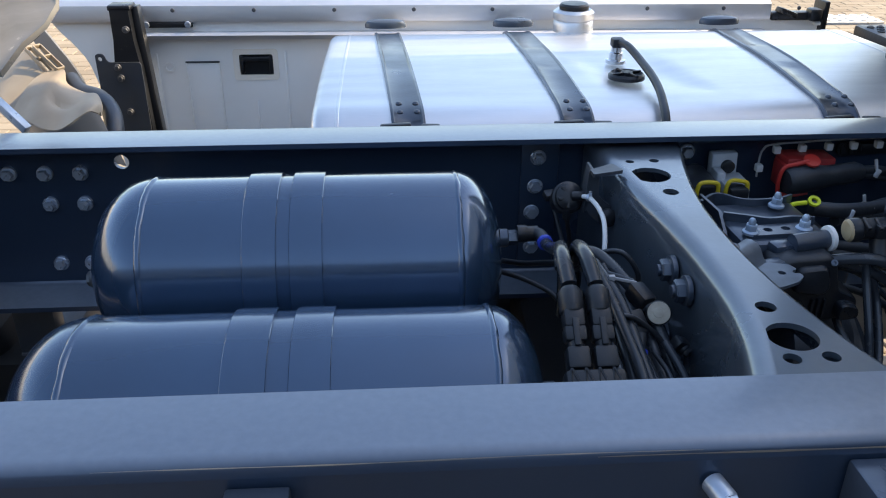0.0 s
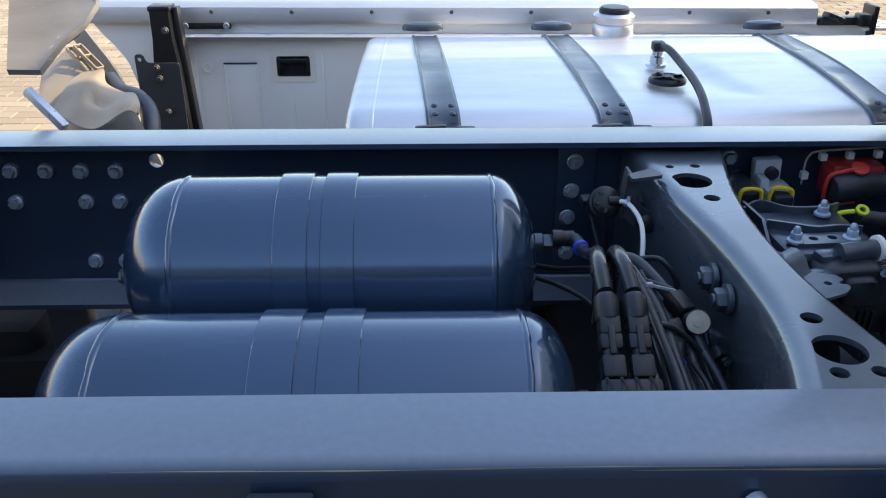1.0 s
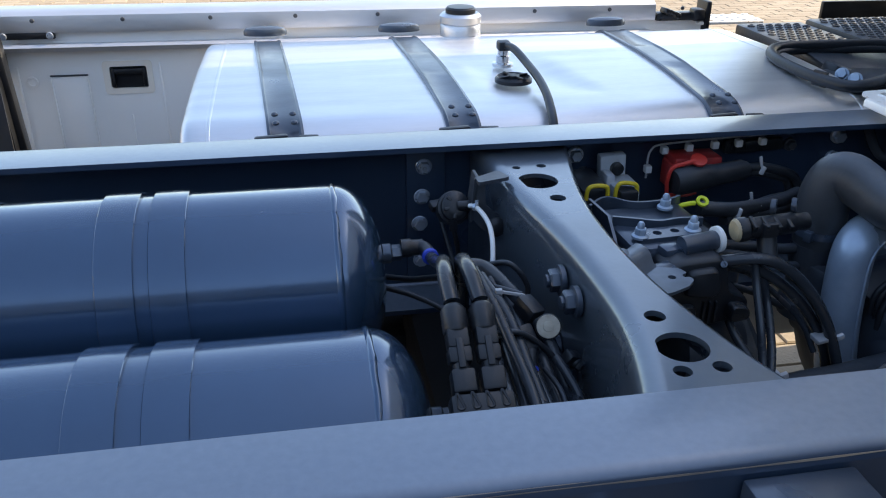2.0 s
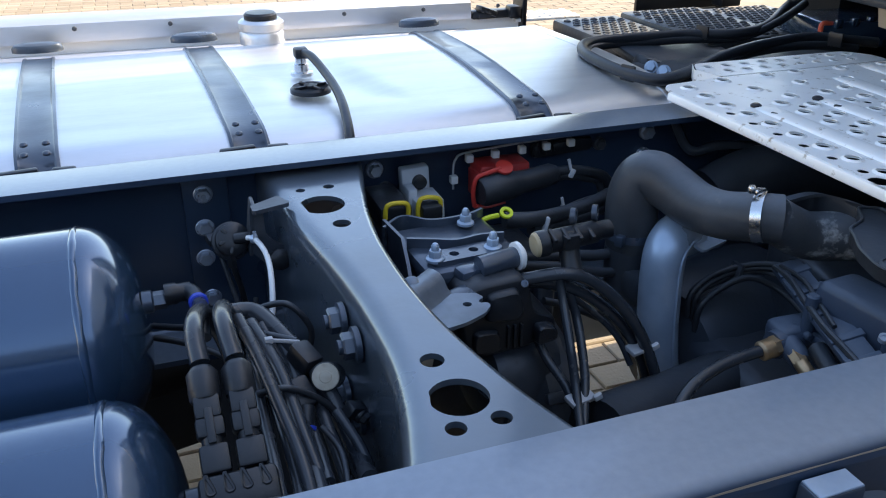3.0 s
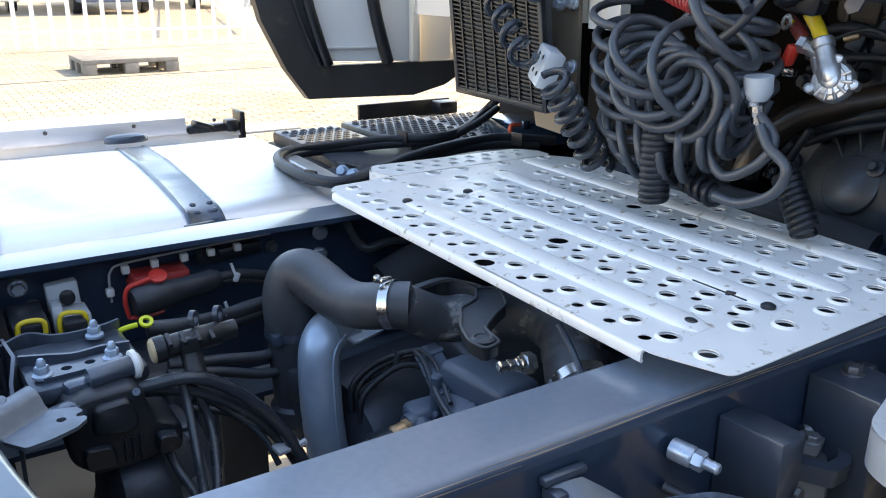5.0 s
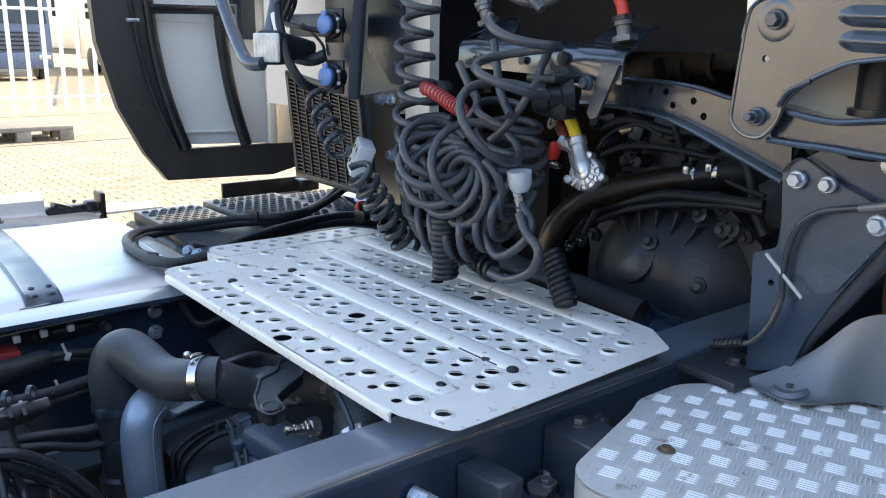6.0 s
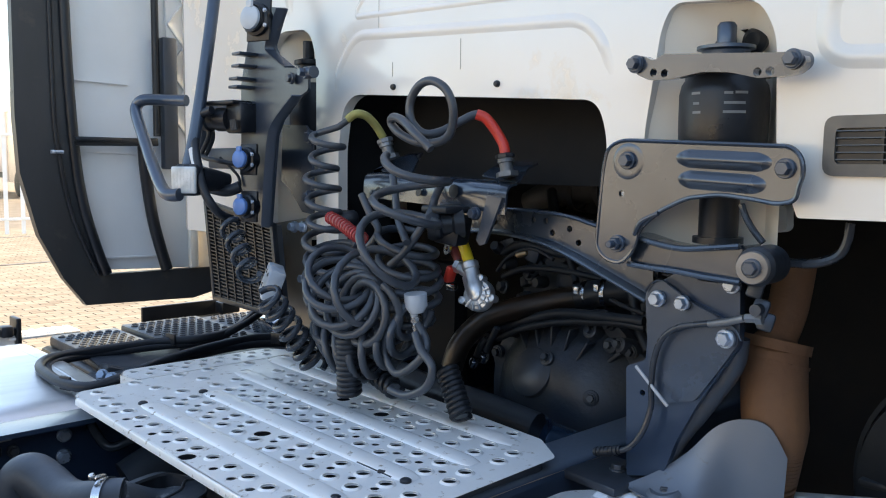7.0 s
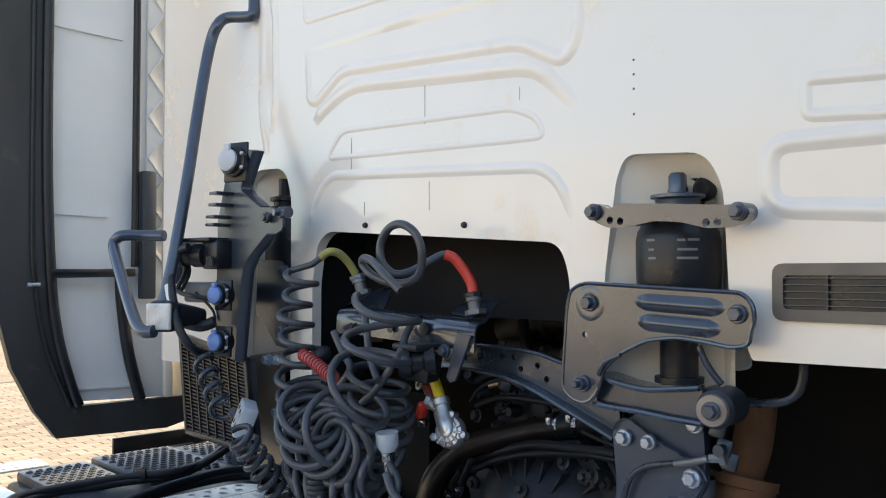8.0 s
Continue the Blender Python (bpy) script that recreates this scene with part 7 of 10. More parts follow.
top_path = spline([(2.665, -0.238, 1.400), (2.665, -0.232, 1.420), (2.660, -0.221, 1.446), (2.650, -0.208, 1.466), (2.640, -0.195, 1.472), (2.620, -0.182, 1.461), (2.590, -0.168, 1.444), (2.570, -0.151, 1.441), (2.560, -0.133, 1.460), (2.560, -0.130, 1.490), (2.560, -0.151, 1.514), (2.560, -0.181, 1.519), (2.565, -0.207, 1.504), (2.570, -0.217, 1.474), (2.575, -0.206, 1.441), (2.570, -0.184, 1.427), (2.560, -0.149, 1.427), (2.550, -0.120, 1.439), (2.550, -0.096, 1.456), (2.545, -0.106, 1.466), (2.535, -0.140, 1.460), (2.525, -0.180, 1.440), (2.53, -0.212, 1.415)], 6)
sweep(bm, top_path, 0.0068, 12)
part("hose", bm, M_SUZI, sz)
bm = bmesh.new()
sweep(bm, slack_coil([(2.545, -0.165, 1.405), (2.54, -0.166, 1.372), (2.535, -0.155, 1.335), (2.53, -0.142, 1.292), (2.525, -0.118, 1.245), (2.515, -0.092, 1.208), (2.505, -0.070, 1.180)],
                     [UP_ + OUT * 0.1, UP_ + OUT * 0.12 - SIDE * 0.12, UP_ + OUT * 0.3 + SIDE * 0.15, UP_ * 0.9 + OUT * 0.55 + SIDE * 0.35, UP_ * 0.6 + OUT * 0.8 + SIDE * 0.3, UP_ * 0.45 + OUT * 0.9 + SIDE * 0.4],
                     [0.05, 0.056, 0.056, 0.057, 0.056, 0.054], 3.4, 2.0, 0.005, 2.8), 0.0066, 12)
part("hose", bm, M_SUZI, sz)
bm = bmesh.new()
red_p = [(2.665, -0.237, 1.411), (2.665, -0.232, 1.426), (2.660, -0.221, 1.446), (2.650, -0.208, 1.466), (2.640, -0.197, 1.472)]
tube(bm, red_p, 0.0085, 8, 14)
part("red_sleeve", bm, mat("red sleeve", (0.72, 0.05, 0.03), 0.42, 0.0, (0.6, 0.05, 0.03), 25, 0.7), sz, "bright red hose sleeve")
bm = bmesh.new()
yel_p = [(2.600, 0.089, 1.471), (2.610, 0.077, 1.481), (2.630, 0.073, 1.478), (2.650, 0.071, 1.462), (2.665, 0.068, 1.441)]
tube(bm, yel_p, 0.0076, 8, 14)
part("yellow_sleeve", bm, mat("faded yellow sleeve", (0.38, 0.34, 0.10), 0.55, 0.0, (0.25, 0.22, 0.08), 40, 0.8, 0.2, 120), sz, "worn faded yellow hose sleeve")
bm = bmesh.new()
sweep(bm, slack_coil([(2.575, 0.123, 1.442), (2.572, 0.122, 1.395), (2.57, 0.122, 1.345), (2.57, 0.119, 1.295), (2.565, 0.098, 1.25), (2.56, 0.074, 1.212), (2.56, 0.062, 1.175), (2.562, 0.055, 1.14), (2.565, 0.045, 1.105), (2.57, 0.02, 1.075)],
                     [UP_ + OUT * 0.25, UP_ + OUT * 0.15, UP_ + OUT * 0.15, UP_ + OUT * 0.3 - SIDE * 0.1, UP_ + OUT * 0.5 - SIDE * 0.2, UP_ + OUT * 0.45 - SIDE * 0.3, UP_ * 0.8 + OUT * 0.4 - SIDE * 0.5],
                     [0.024, 0.026, 0.027, 0.032, 0.05, 0.056, 0.058, 0.056, 0.05], 12.0, 1.0, 0.005, 2.2, [(2.612, 0.086, 1.479), (2.602, 0.096, 1.468), (2.592, 0.105, 1.458)]), 0.0061, 11)
part("hose", bm, M_SUZI, sz)
bm = bmesh.new()
tube(bm, [(2.530, 0.044, 1.300), (2.510, -0.018, 1.293), (2.500, -0.062, 1.282), (2.500, -0.088, 1.274)], 0.0088, 8, 12)
way_ = spline([(2.530, 0.044, 1.300), (2.510, -0.018, 1.293), (2.500, -0.062, 1.282), (2.500, -0.088, 1.274)], 40)
slv = part("red_sleeve", bm, mat("faded red sleeve", (0.40, 0.12, 0.10), 0.55, 0.0, (0.3, 0.09, 0.08), 40, 0.7), sz, "faded red spiral sleeve")
bm = bmesh.new()
f_ = frame_to(way_[-1] - way_[0])
sweep(bm, [q + f_ @ Vector((0.0095 * math.cos(i * 0.72), 0.0095 * math.sin(i * 0.72), 0)) for i, q in enumerate(way_)], 0.0022, 6)
part("spiral", bm, M_RED, slv)
# slack turns that fan out and hang over one another
FAN, FAN_A = Vector((2.54, -0.045, 1.200)), [radians(150 + 25 * k) for k in range(7)]
for way, axes, radii, turns, seed in (
        ([FAN + OUT * 0.01 * k + 0.046 * (math.cos(q) * SIDE + math.sin(q) * UP_) for k, q in enumerate(FAN_A)],
         [(-math.sin(q) * SIDE + math.cos(q) * UP_) * -0.8 + OUT * 0.62 for q in FAN_A], [0.05, 0.052, 0.053, 0.052, 0.048], 6.2, 3.0),
        ([(2.555, 0.085, 1.082), (2.545, 0.04, 1.074), (2.535, -0.008, 1.076), (2.535, -0.055, 1.085), (2.54, -0.10, 1.10), (2.55, -0.135, 1.122), (2.56, -0.145, 1.16)],
         [SIDE * 0.8 + OUT * 0.45 + UP_ * 0.4, SIDE * 0.85 + OUT * 0.42 + UP_ * 0.2, SIDE * 0.9 + OUT * 0.4, SIDE * 0.8 + OUT * 0.5 - UP_ * 0.15, SIDE * 0.6 + OUT * 0.7 - UP_ * 0.3], [0.044, 0.046, 0.046, 0.042, 0.036], 8.0, 4.0),
        ([(2.60, -0.066, 1.275), (2.60, -0.078, 1.235), (2.60, -0.088, 1.20), (2.595, -0.088, 1.165), (2.585, -0.07, 1.13)],
         [UP_ + OUT * 0.2 + SIDE * 0.2, UP_ + OUT * 0.3, UP_ + OUT * 0.35 - SIDE * 0.2, UP_ + OUT * 0.3 + SIDE * 0.2], [0.045, 0.05, 0.052, 0.05], 5.5, 5.0),
        ([(2.60, 0.06, 1.20), (2.60, 0.05, 1.16), (2.60, 0.03, 1.12), (2.60, 0.0, 1.09)],
         [UP_ + OUT * 0.3, UP_ + OUT * 0.4 - SIDE * 0.2, UP_ + OUT * 0.2 + SIDE * 0.3], [0.052, 0.055, 0.05], 4.5, 6.0)):
    bm = bmesh.new()
    sweep(bm, slack_coil(way, axes, radii, turns, seed), 0.0066, 10)
    part("hose", bm, M_SUZI, sz)
# loose ends that hang into and out of the tangle
for pts in ([(2.520, -0.131, 1.145), (2.520, -0.118, 1.098), (2.520, -0.146, 1.066), (2.520, -0.193, 1.089), (2.530, -0.207, 1.120), (2.540, -0.176, 1.145)],
            [(2.570, 0.008, 1.340), (2.570, -0.016, 1.307), (2.570, -0.039, 1.280), (2.560, -0.021, 1.250)],
            [(2.600, -0.039, 1.374), (2.590, -0.059, 1.337), (2.580, -0.079, 1.300), (2.560, -0.124, 1.268)],
            [(2.620, -0.144, 1.367), (2.610, -0.135, 1.339), (2.590, -0.144, 1.313), (2.570, -0.113, 1.257), (2.560, -0.082, 1.227)],
            [(2.520, -0.192, 1.137), (2.515, -0.211, 1.115), (2.510, -0.242, 1.095), (2.510, -0.230, 1.063), (2.510, -0.185, 1.040), (2.510, -0.144, 1.041)]):
    bm = bmesh.new()
    tube(bm, pts, 0.0066, 7, 10)
    part("hose", bm, M_SUZI, sz)
for p0, p1, r, turns in (([(2.500, -0.048, 1.112)][0], [(2.505, -0.046, 1.014)][0], 0.0165, 11), ([(2.560, -0.007, 1.048)][0], [(2.540, -0.122, 1.031)][0], 0.013, 7), ([(2.600, -0.180, 1.064)][0], [(2.585, -0.230, 1.002)][0], 0.0145, 9)):
    part("bend_guard", coil(p0, p1, r, 0.0052, turns), M_BLACK, sz, "tightly wound black bend guard")
    bm = bmesh.new()
    rod(bm, p0, p1, r * 0.75, 14)
    part("hose", bm, M_SUZI, sz)
# loose electrical coils
part("coil", coil([(2.490, 0.323, 1.275)][0], [(2.470, 0.205, 1.180)][0], 0.018, 0.0055, 4.2), M_HOSE, sz)
part("coil", coil([(2.440, 0.107, 1.169)][0], [(2.540, 0.101, 1.026)][0], 0.021, 0.0058, 7.5), M_HOSE, sz)
bm = bmesh.new()
rod(bm, [(2.545, -0.159, 1.160)][0], [(2.540, -0.183, 1.124)][0], 0.006, 12)
lathe(bm, [(0.018, 0), (0.018, 0.02), (0.012, 0.03)], [(2.545, -0.163, 1.192)][0], (0.1, 0, -1), 16)
part("hose_end", bm, M_LGREY, sz)
bm = bmesh.new()
for q, r in (([(2.540, -0.169, 1.153)][0], 0.0085), ([(2.540, -0.173, 1.140)][0], 0.0085), ([(2.540, -0.180, 1.126)][0], 0.0085)):
    lathe(bm, [(r, -0.004), (r, 0.004)], q, (0.1, -0.1, -1), 8)
part("ferrule", bm, M_CHROME, sz)
# thick battery cables that loop round the tank's end
bundle("battery_cable", [
    [(2.886, 0.837, 1.020), (2.861, 0.862, 0.985), (2.753, 0.795, 0.960), (2.656, 0.768, 0.955), (2.547, 0.808, 0.952), (2.408, 0.813, 0.952), (2.318, 0.792, 0.955), (2.270, 0.744, 0.957), (2.247, 0.669, 0.957), (2.246, 0.550, 0.957), (2.276, 0.480, 0.957), (2.359, 0.502, 0.962), (2.456, 0.558, 0.965), (2.593, 0.618, 0.965), (2.732, 0.645, 0.965), (2.806, 0.620, 0.960), (2.866, 0.595, 0.955)],
    [(2.857, 0.804, 1.000), (2.777, 0.784, 0.970), (2.674, 0.773, 0.945), (2.544, 0.803, 0.942), (2.409, 0.814, 0.942), (2.329, 0.789, 0.945), (2.288, 0.756, 0.945), (2.263, 0.666, 0.945), (2.273, 0.557, 0.945), (2.310, 0.498, 0.945), (2.402, 0.512, 0.950), (2.561, 0.611, 0.952), (2.724, 0.633, 0.952), (2.826, 0.604, 0.945)],
], [0.0105, 0.009], M_RUBBER, "thick black cables looped on the tank end", "cable", "", 7)
for q in [(2.249, 0.538, 0.957), (2.583, 0.790, 0.958), (2.767, 0.606, 0.966)]:
    bm = bmesh.new()
    box(bm, q, (0.006, 0.03, 0.028), turn(0, 0, 20), 0.002)
    solo("cable_tie", bm, M_BLACK, "black cable tie on the thick cables", "cable tie", "cable ties")

# ---- hose bracket, gladhand and cross beam ----
hb = thing("hose_bracket", (2.67, -0.08, 1.30), "grey pressed steel bracket that holds the trailer hoses", "bracket")
bm = bmesh.new()
front = [(0.101, 1.366), (0.06, 1.368), (0.005, 1.366), (-0.05, 1.364), (-0.097, 1.362), (-0.118, 1.363), (-0.15, 1.361), (-0.19, 1.359), (-0.225, 1.357), (-0.257, 1.354)]
rows = []
for y, z in front:
    bulge = 0.010 * max(0.0, 1 - ((y + 0.138) / 0.035) ** 2)
    rows.append([(2.672, y, z + 0.011), (2.664, y, z + 0.0105), (2.656, y, z + 0.008), (2.650 - bulge, y, z + 0.003), (2.647 - bulge, y, z - 0.006), (2.646 - bulge, y, z - 0.02), (2.645, y, z - 0.038)])
loft(bm, rows)
for y0, y1, ya, yb, zt in ((0.101, -0.004, 0.070, 0.032, 1.414), (-0.180, -0.257, -0.176, -0.252, 1.400)):
    z0, z1 = 1.377, (1.376 if y0 > 0 else 1.366)
    loft(bm, [[(2.672, y0 + (y1 - y0) * u, z0 + (z1 - z0) * u), (2.70, (y0 * 0.55 + ya * 0.45) * (1 - u) + (y1 * 0.55 + yb * 0.45) * u, (z0 + zt) / 2 + 0.002), (2.726, ya + (yb - ya) * u, zt - 0.002), (2.734, ya + (yb - ya) * (0.1 + 0.8 * u), zt)] for u in (0, 0.2, 0.4, 0.6, 0.8, 1)])
bmesh.ops.remove_doubles(bm, verts=bm.verts, dist=1e-5)
thicken(bm, 0.004)
part("plate", bm, M_MOUNT, hb)
# flat black discs stand in for the dark of open holes
for q, r_ in (((2.640, -0.152, 1.350), 0.011), ((2.645, -0.06, 1.345), 0.007), ((2.645, 0.05, 1.345), 0.006)):
    bm = bmesh.new()
    lathe(bm, [(r_, 0), (r_, 0.0015)], Vector(q) + Vector((-0.004, 0, 0)), (-1, 0, 0.1), 18)
    part("hole_disc", bm, M_BLACK, hb)
bm = bmesh.new()
plate(bm, [(-p[1], p[2]) for p in [(2.640, -0.223, 1.346), (2.640, -0.255, 1.343), (2.640, -0.234, 1.298), (2.640, -0.220, 1.269), (2.640, -0.208, 1.265), (2.640, -0.200, 1.274), (2.640, -0.209, 1.297)]], (), turn(90, 0, -90), 0.005, (2.64, 0, 0))
hexbolt(bm, [(2.635, -0.201, 1.316)][0], (-1, 0, 0), 0.008, 0.01)
part("tab", bm, M_STRAP, hb)
for base, top in ([(2.670, 0.054, 1.405), (2.665, 0.064, 1.439)], [(2.665, -0.242, 1.379), (2.665, -0.236, 1.411)]):
    bm = bmesh.new()
    d = Vector(top) - Vector(base)
    L_ = d.length
    lathe(bm, [(0.018, -0.004), (0.018, 0.004)], base, d, 6)
    lathe(bm, [(0.0105, 0.0), (0.0105, L_ * 0.55), (0.013, L_ * 0.57), (0.013, L_ * 0.8), (0.009, L_)], base, d, 16)
    nip = part("bulkhead_union", bm, M_CAST, hb, "steel bulkhead union")
    bm = bmesh.new()
    lathe(bm, [(0.016, L_ * 0.78), (0.016, L_ * 0.95), (0.012, L_)], base, d, 8)
    part("nut", bm, M_BLACK if base[1] < -0.1 else M_CAST, nip)
# dummy couplings behind
bm = bmesh.new()
lathe(bm, [(0.02, 0), (0.024, 0.006), (0.024, 0.02), (0.02, 0.024), (0.02, 0.04), (0.024, 0.044), (0.024, 0.06)], [(2.590, -0.138, 1.294)][0], (0.7, -0.6, 0.1), 22)
part("parking_coupling", bm, M_BLACK, hb, "black parking coupling")
bm = bmesh.new()
box(bm, [(2.620, -0.152, 1.321)][0], (0.06, 0.06, 0.012), None, 0.004)
box(bm, [(2.630, -0.155, 1.289)][0], (0.05, 0.05, 0.05), turn(10, 0, 20), 0.008)
part("coupling_seat", bm, M_BLACK, hb)
bm = bmesh.new()
lathe(bm, [(0.016, 0), (0.019, 0.004), (0.019, 0.024), (0.015, 0.03)], [(2.620, 0.090, 1.289)][0], (-1, 0.3, 0), 20)
part("parking_coupling", bm, M_BLACK, hb)
gh = thing("gladhand", (2.66, -0.17, 1.16), "cast aluminium gladhand coupling with yellow and red hoses", "coupling")
bm = bmesh.new()
d = Vector([(2.655, -0.198, 1.162)][0]) - Vector([(2.665, -0.163, 1.227)][0])
p0 = Vector([(2.665, -0.163, 1.227)][0])
d = d.normalized()
f = frame_to(d)
lathe(bm, [(0.0125, -0.006), (0.0145, -0.004), (0.0145, 0.006), (0.0125, 0.008), (0.013, 0.03), (0.016, 0.036), (0.016, 0.05), (0.0135, 0.056)], p0, d, 24)
way_ = f @ Vector((1, 0, 0))
face = (Vector((-1, -0.35, 0.1)) - d * Vector((-1, -0.35, 0.1)).dot(d)).normalized()
c = p0 + d * 0.052
lathe(bm, [(0.025, -0.014), (0.027, -0.012), (0.027, -0.002), (0.024, 0.002), (0.019, 0.003), (0.018, 0.006), (0.011, 0.007), (0.0105, 0.012), (0.008, 0.0135), (0, 0.0135)], c, face, 32)
side_ = d.cross(face)
for k in range(6):
    a = 0.5 + k * 0.55
    w_ = side_ * math.cos(a) + d * math.sin(a)
    box(bm, c + w_ * 0.0185 + face * 0.005, (0.004, 0.004, 0.016), frame_to(w_), 0.001)
for a_, r_ in ((0.0, 0.0065), (2.6, 0.0065), (4.2, 0.006)):
    lathe(bm, [(r_, -0.012), (r_, 0.005), (r_ * 0.7, 0.006), (r_ * 0.6, 0.004), (0, 0.004)], c + (side_ * math.cos(a_) + d * math.sin(a_)) * 0.028, face, 14)
rod(bm, p0 + d * 0.02, p0 + d * 0.012 + Vector((0.002, 0.034, 0.006)), 0.0095, 16)
lathe(bm, [(0.012, -0.004), (0.012, 0.006)], p0 + d * 0.012 + Vector((0.002, 0.032, 0.006)), (0, 1, 0.2), 6)
box(bm, p0 + d * 0.028 + side_ * 0.015, (0.006, 0.01, 0.03), f, 0.002)
part("casting", bm, M_CASTALU, gh)
bm = bmesh.new()
tube(bm, [(2.665, -0.163, 1.227), (2.670, -0.149, 1.245), (2.680, -0.128, 1.263)], 0.0095, 6, 12)
part("yellow_hose", bm, M_YELLOW, gh, "yellow hose end")
bm = bmesh.new()
tube(bm, [(2.680, -0.125, 1.227), (2.685, -0.107, 1.243), (2.690, -0.090, 1.253)], 0.009, 6, 12)
part("red_hose", bm, mat("dark red hose", (0.25, 0.04, 0.03), 0.5, 0.0, None, 30, 0.5), gh)
bm = bmesh.new()
box(bm, [(2.660, -0.121, 1.209)][0], (0.02, 0.012, 0.03), turn(20, 0, 0), 0.004)
part("red_lever", bm, mat("signal red", (0.75, 0.05, 0.03), 0.4, 0.0, None, 30, 0.4), gh, "bright red lever")
bm = bmesh.new()
q = [(2.670, -0.103, 1.250)][0]
lathe(bm, [(0.005, -0.002), (0.011, -0.002), (0.011, 0.002), (0.005, 0.002), (0.005, -0.002)], q, (-1, 0.3, 0.2), 16, False)
part("shackle", bm, M_CHROME, gh)
bm = bmesh.new()
box(bm, [(2.665, -0.120, 1.186)][0], (0.012, 0.018, 0.012), None, 0.003)
part("catch", bm, M_CHROME, gh)
beam = thing("cab_crossbeam", (2.74, -0.3, 1.22), "dark grey pressed steel cab mounting beam", "beam")
bm = bmesh.new()
upper = [(-0.06, 1.321), (-0.196, 1.323), (-0.276, 1.322), (-0.336, 1.317), (-0.377, 1.308), (-0.42, 1.300), (-0.475, 1.292)]
lower = [(-0.06, 1.276), (-0.176, 1.280), (-0.24, 1.277), (-0.29, 1.270), (-0.342, 1.255), (-0.399, 1.234), (-0.455, 1.213), (-0.481, 1.203)]
holes = [ring_of((-y, z), 0.0052, n=16) for y, z in ((-0.253, 1.306), (-0.279, 1.306), (-0.293, 1.288), (-0.327, 1.296), (-0.345, 1.276), (-0.168, 1.298))]
plate(bm, [(-y, z) for y, z in upper] + [(-y, z) for y, z in reversed(lower)], holes, turn(90, 0, -90), 0.006, (2.717, 0, 0))
part("web", bm, M_MOUNT, beam)
for nm_, edge, out_, s_ in (("lower_flange", lower, 0.022, -1), ("upper_flange", upper, 0.010, 1)):
    bm = bmesh.new()
    rows = [[(2.7195, p.x, p.y + s_ * 0.0005), (2.7165 - out_ * 0.3, p.x, p.y + s_ * 0.0012), (2.7165 - out_ * 0.8, p.x, p.y + s_ * 0.0016), (2.7165 - out_, p.x, p.y + s_ * 0.0005), (2.7165 - out_ - 0.001, p.x, p.y - s_ * 0.002), (2.7165 - out_, p.x, p.y - s_ * 0.0045), (2.7165 - out_ * 0.7, p.x, p.y - s_ * 0.003), (2.7165, p.x, p.y - s_ * 0.0055)] for p in spline([(y, z, 0) for y, z in edge], 5)]
    g = loft(bm, rows, closed=True)
    bm.faces.new(g[0])
    bm.faces.new(g[-1])
    part(nm_, bm, M_MOUNT, beam)

# ---- near cab suspension ----
sus = thing("cab_mount", (2.64, -0.58, 1.26), "grey pressed steel cab mount plate with two ribs", "cab mount")
MX = 2.632
hits = [(2.632, -0.449, 1.389), (2.632, -0.455, 1.418), (2.632, -0.477, 1.428), (2.632, -0.707, 1.418), (2.632, -0.720, 1.405), (2.632, -0.722, 1.386), (2.632, -0.717, 1.373), (2.632, -0.715, 1.357), (2.632, -0.694, 1.352), (2.632, -0.663, 1.357), (2.632, -0.623, 1.361), (2.632, -0.577, 1.355), (2.632, -0.537, 1.336), (2.632, -0.509, 1.312), (2.632, -0.503, 1.285), (2.632, -0.484, 1.264), (2.632, -0.461, 1.265), (2.632, -0.441, 1.280), (2.632, -0.443, 1.312)]
poly = [(-p[1], p[2]) for p in hits]
bm = bmesh.new()
plate(bm, round_poly(poly, 0.012, 4), [ring_of((-[(2.632, -0.480, 1.357)][0][1], [(2.632, -0.480, 1.357)][0][2]), 0.0045, n=12)], turn(90, 0, -90), 0.006, (MX, 0, 0))
mp_ = part("plate", bm, M_MOUNT, sus)
bm = bmesh.new()
sweep(bm, [Vector((MX + 0.001, -a, b)) for a, b in round_poly(poly, 0.012, 4)], 0.003, 8, True)
part("rim", bm, M_MOUNT, mp_)
for z_, y0_, y1_ in ((1.405, -0.556, -0.690), (1.379, -0.560, -0.684)):
    bm = bmesh.new()
    rows = []
    for i in range(25):
        u = i / 24
        end = min(1.0, 5.5 * min(u, 1 - u))
        end = end * end * (3 - 2 * end)
        rows.append([(MX + 0.0008 - 0.0085 * end * (0.5 + 0.5 * math.cos(math.pi * v)) ** 0.8, y0_ + (y1_ - y0_) * u, z_ - 0.006 * u + 0.0135 * v * (0.6 + 0.4 * end)) for v in (-1, -0.85, -0.65, -0.45, -0.22, 0, 0.22, 0.45, 0.65, 0.85, 1)])
    loft(bm, rows)
    part("rib", bm, M_MOUNT, mp_)
for q, st in (([(2.630, -0.489, 1.401)][0], 0.0), ([(2.630, -0.702, 1.393)][0], 0.0), ([(2.630, -0.477, 1.290)][0], 0.01)):
    bm = bmesh.new()
    hexbolt(bm, q, (-1, 0, 0), 0.0088, 0.011, st)
    part("bolt", bm, M_STRAP, mp_)
bm = bmesh.new()
lathe(bm, [(0.024, 0), (0.019, 0.0012), (0.014, 0.0005)], [(2.632, -0.489, 1.400)][0], (-1, 0, 0), 26)
part("boss", bm, M_MOUNT, mp_)
bm = bmesh.new()
tube(bm, [(2.628, -0.505, 1.304), (2.625, -0.517, 1.322), (2.625, -0.542, 1.334)], 0.003, 6, 10)
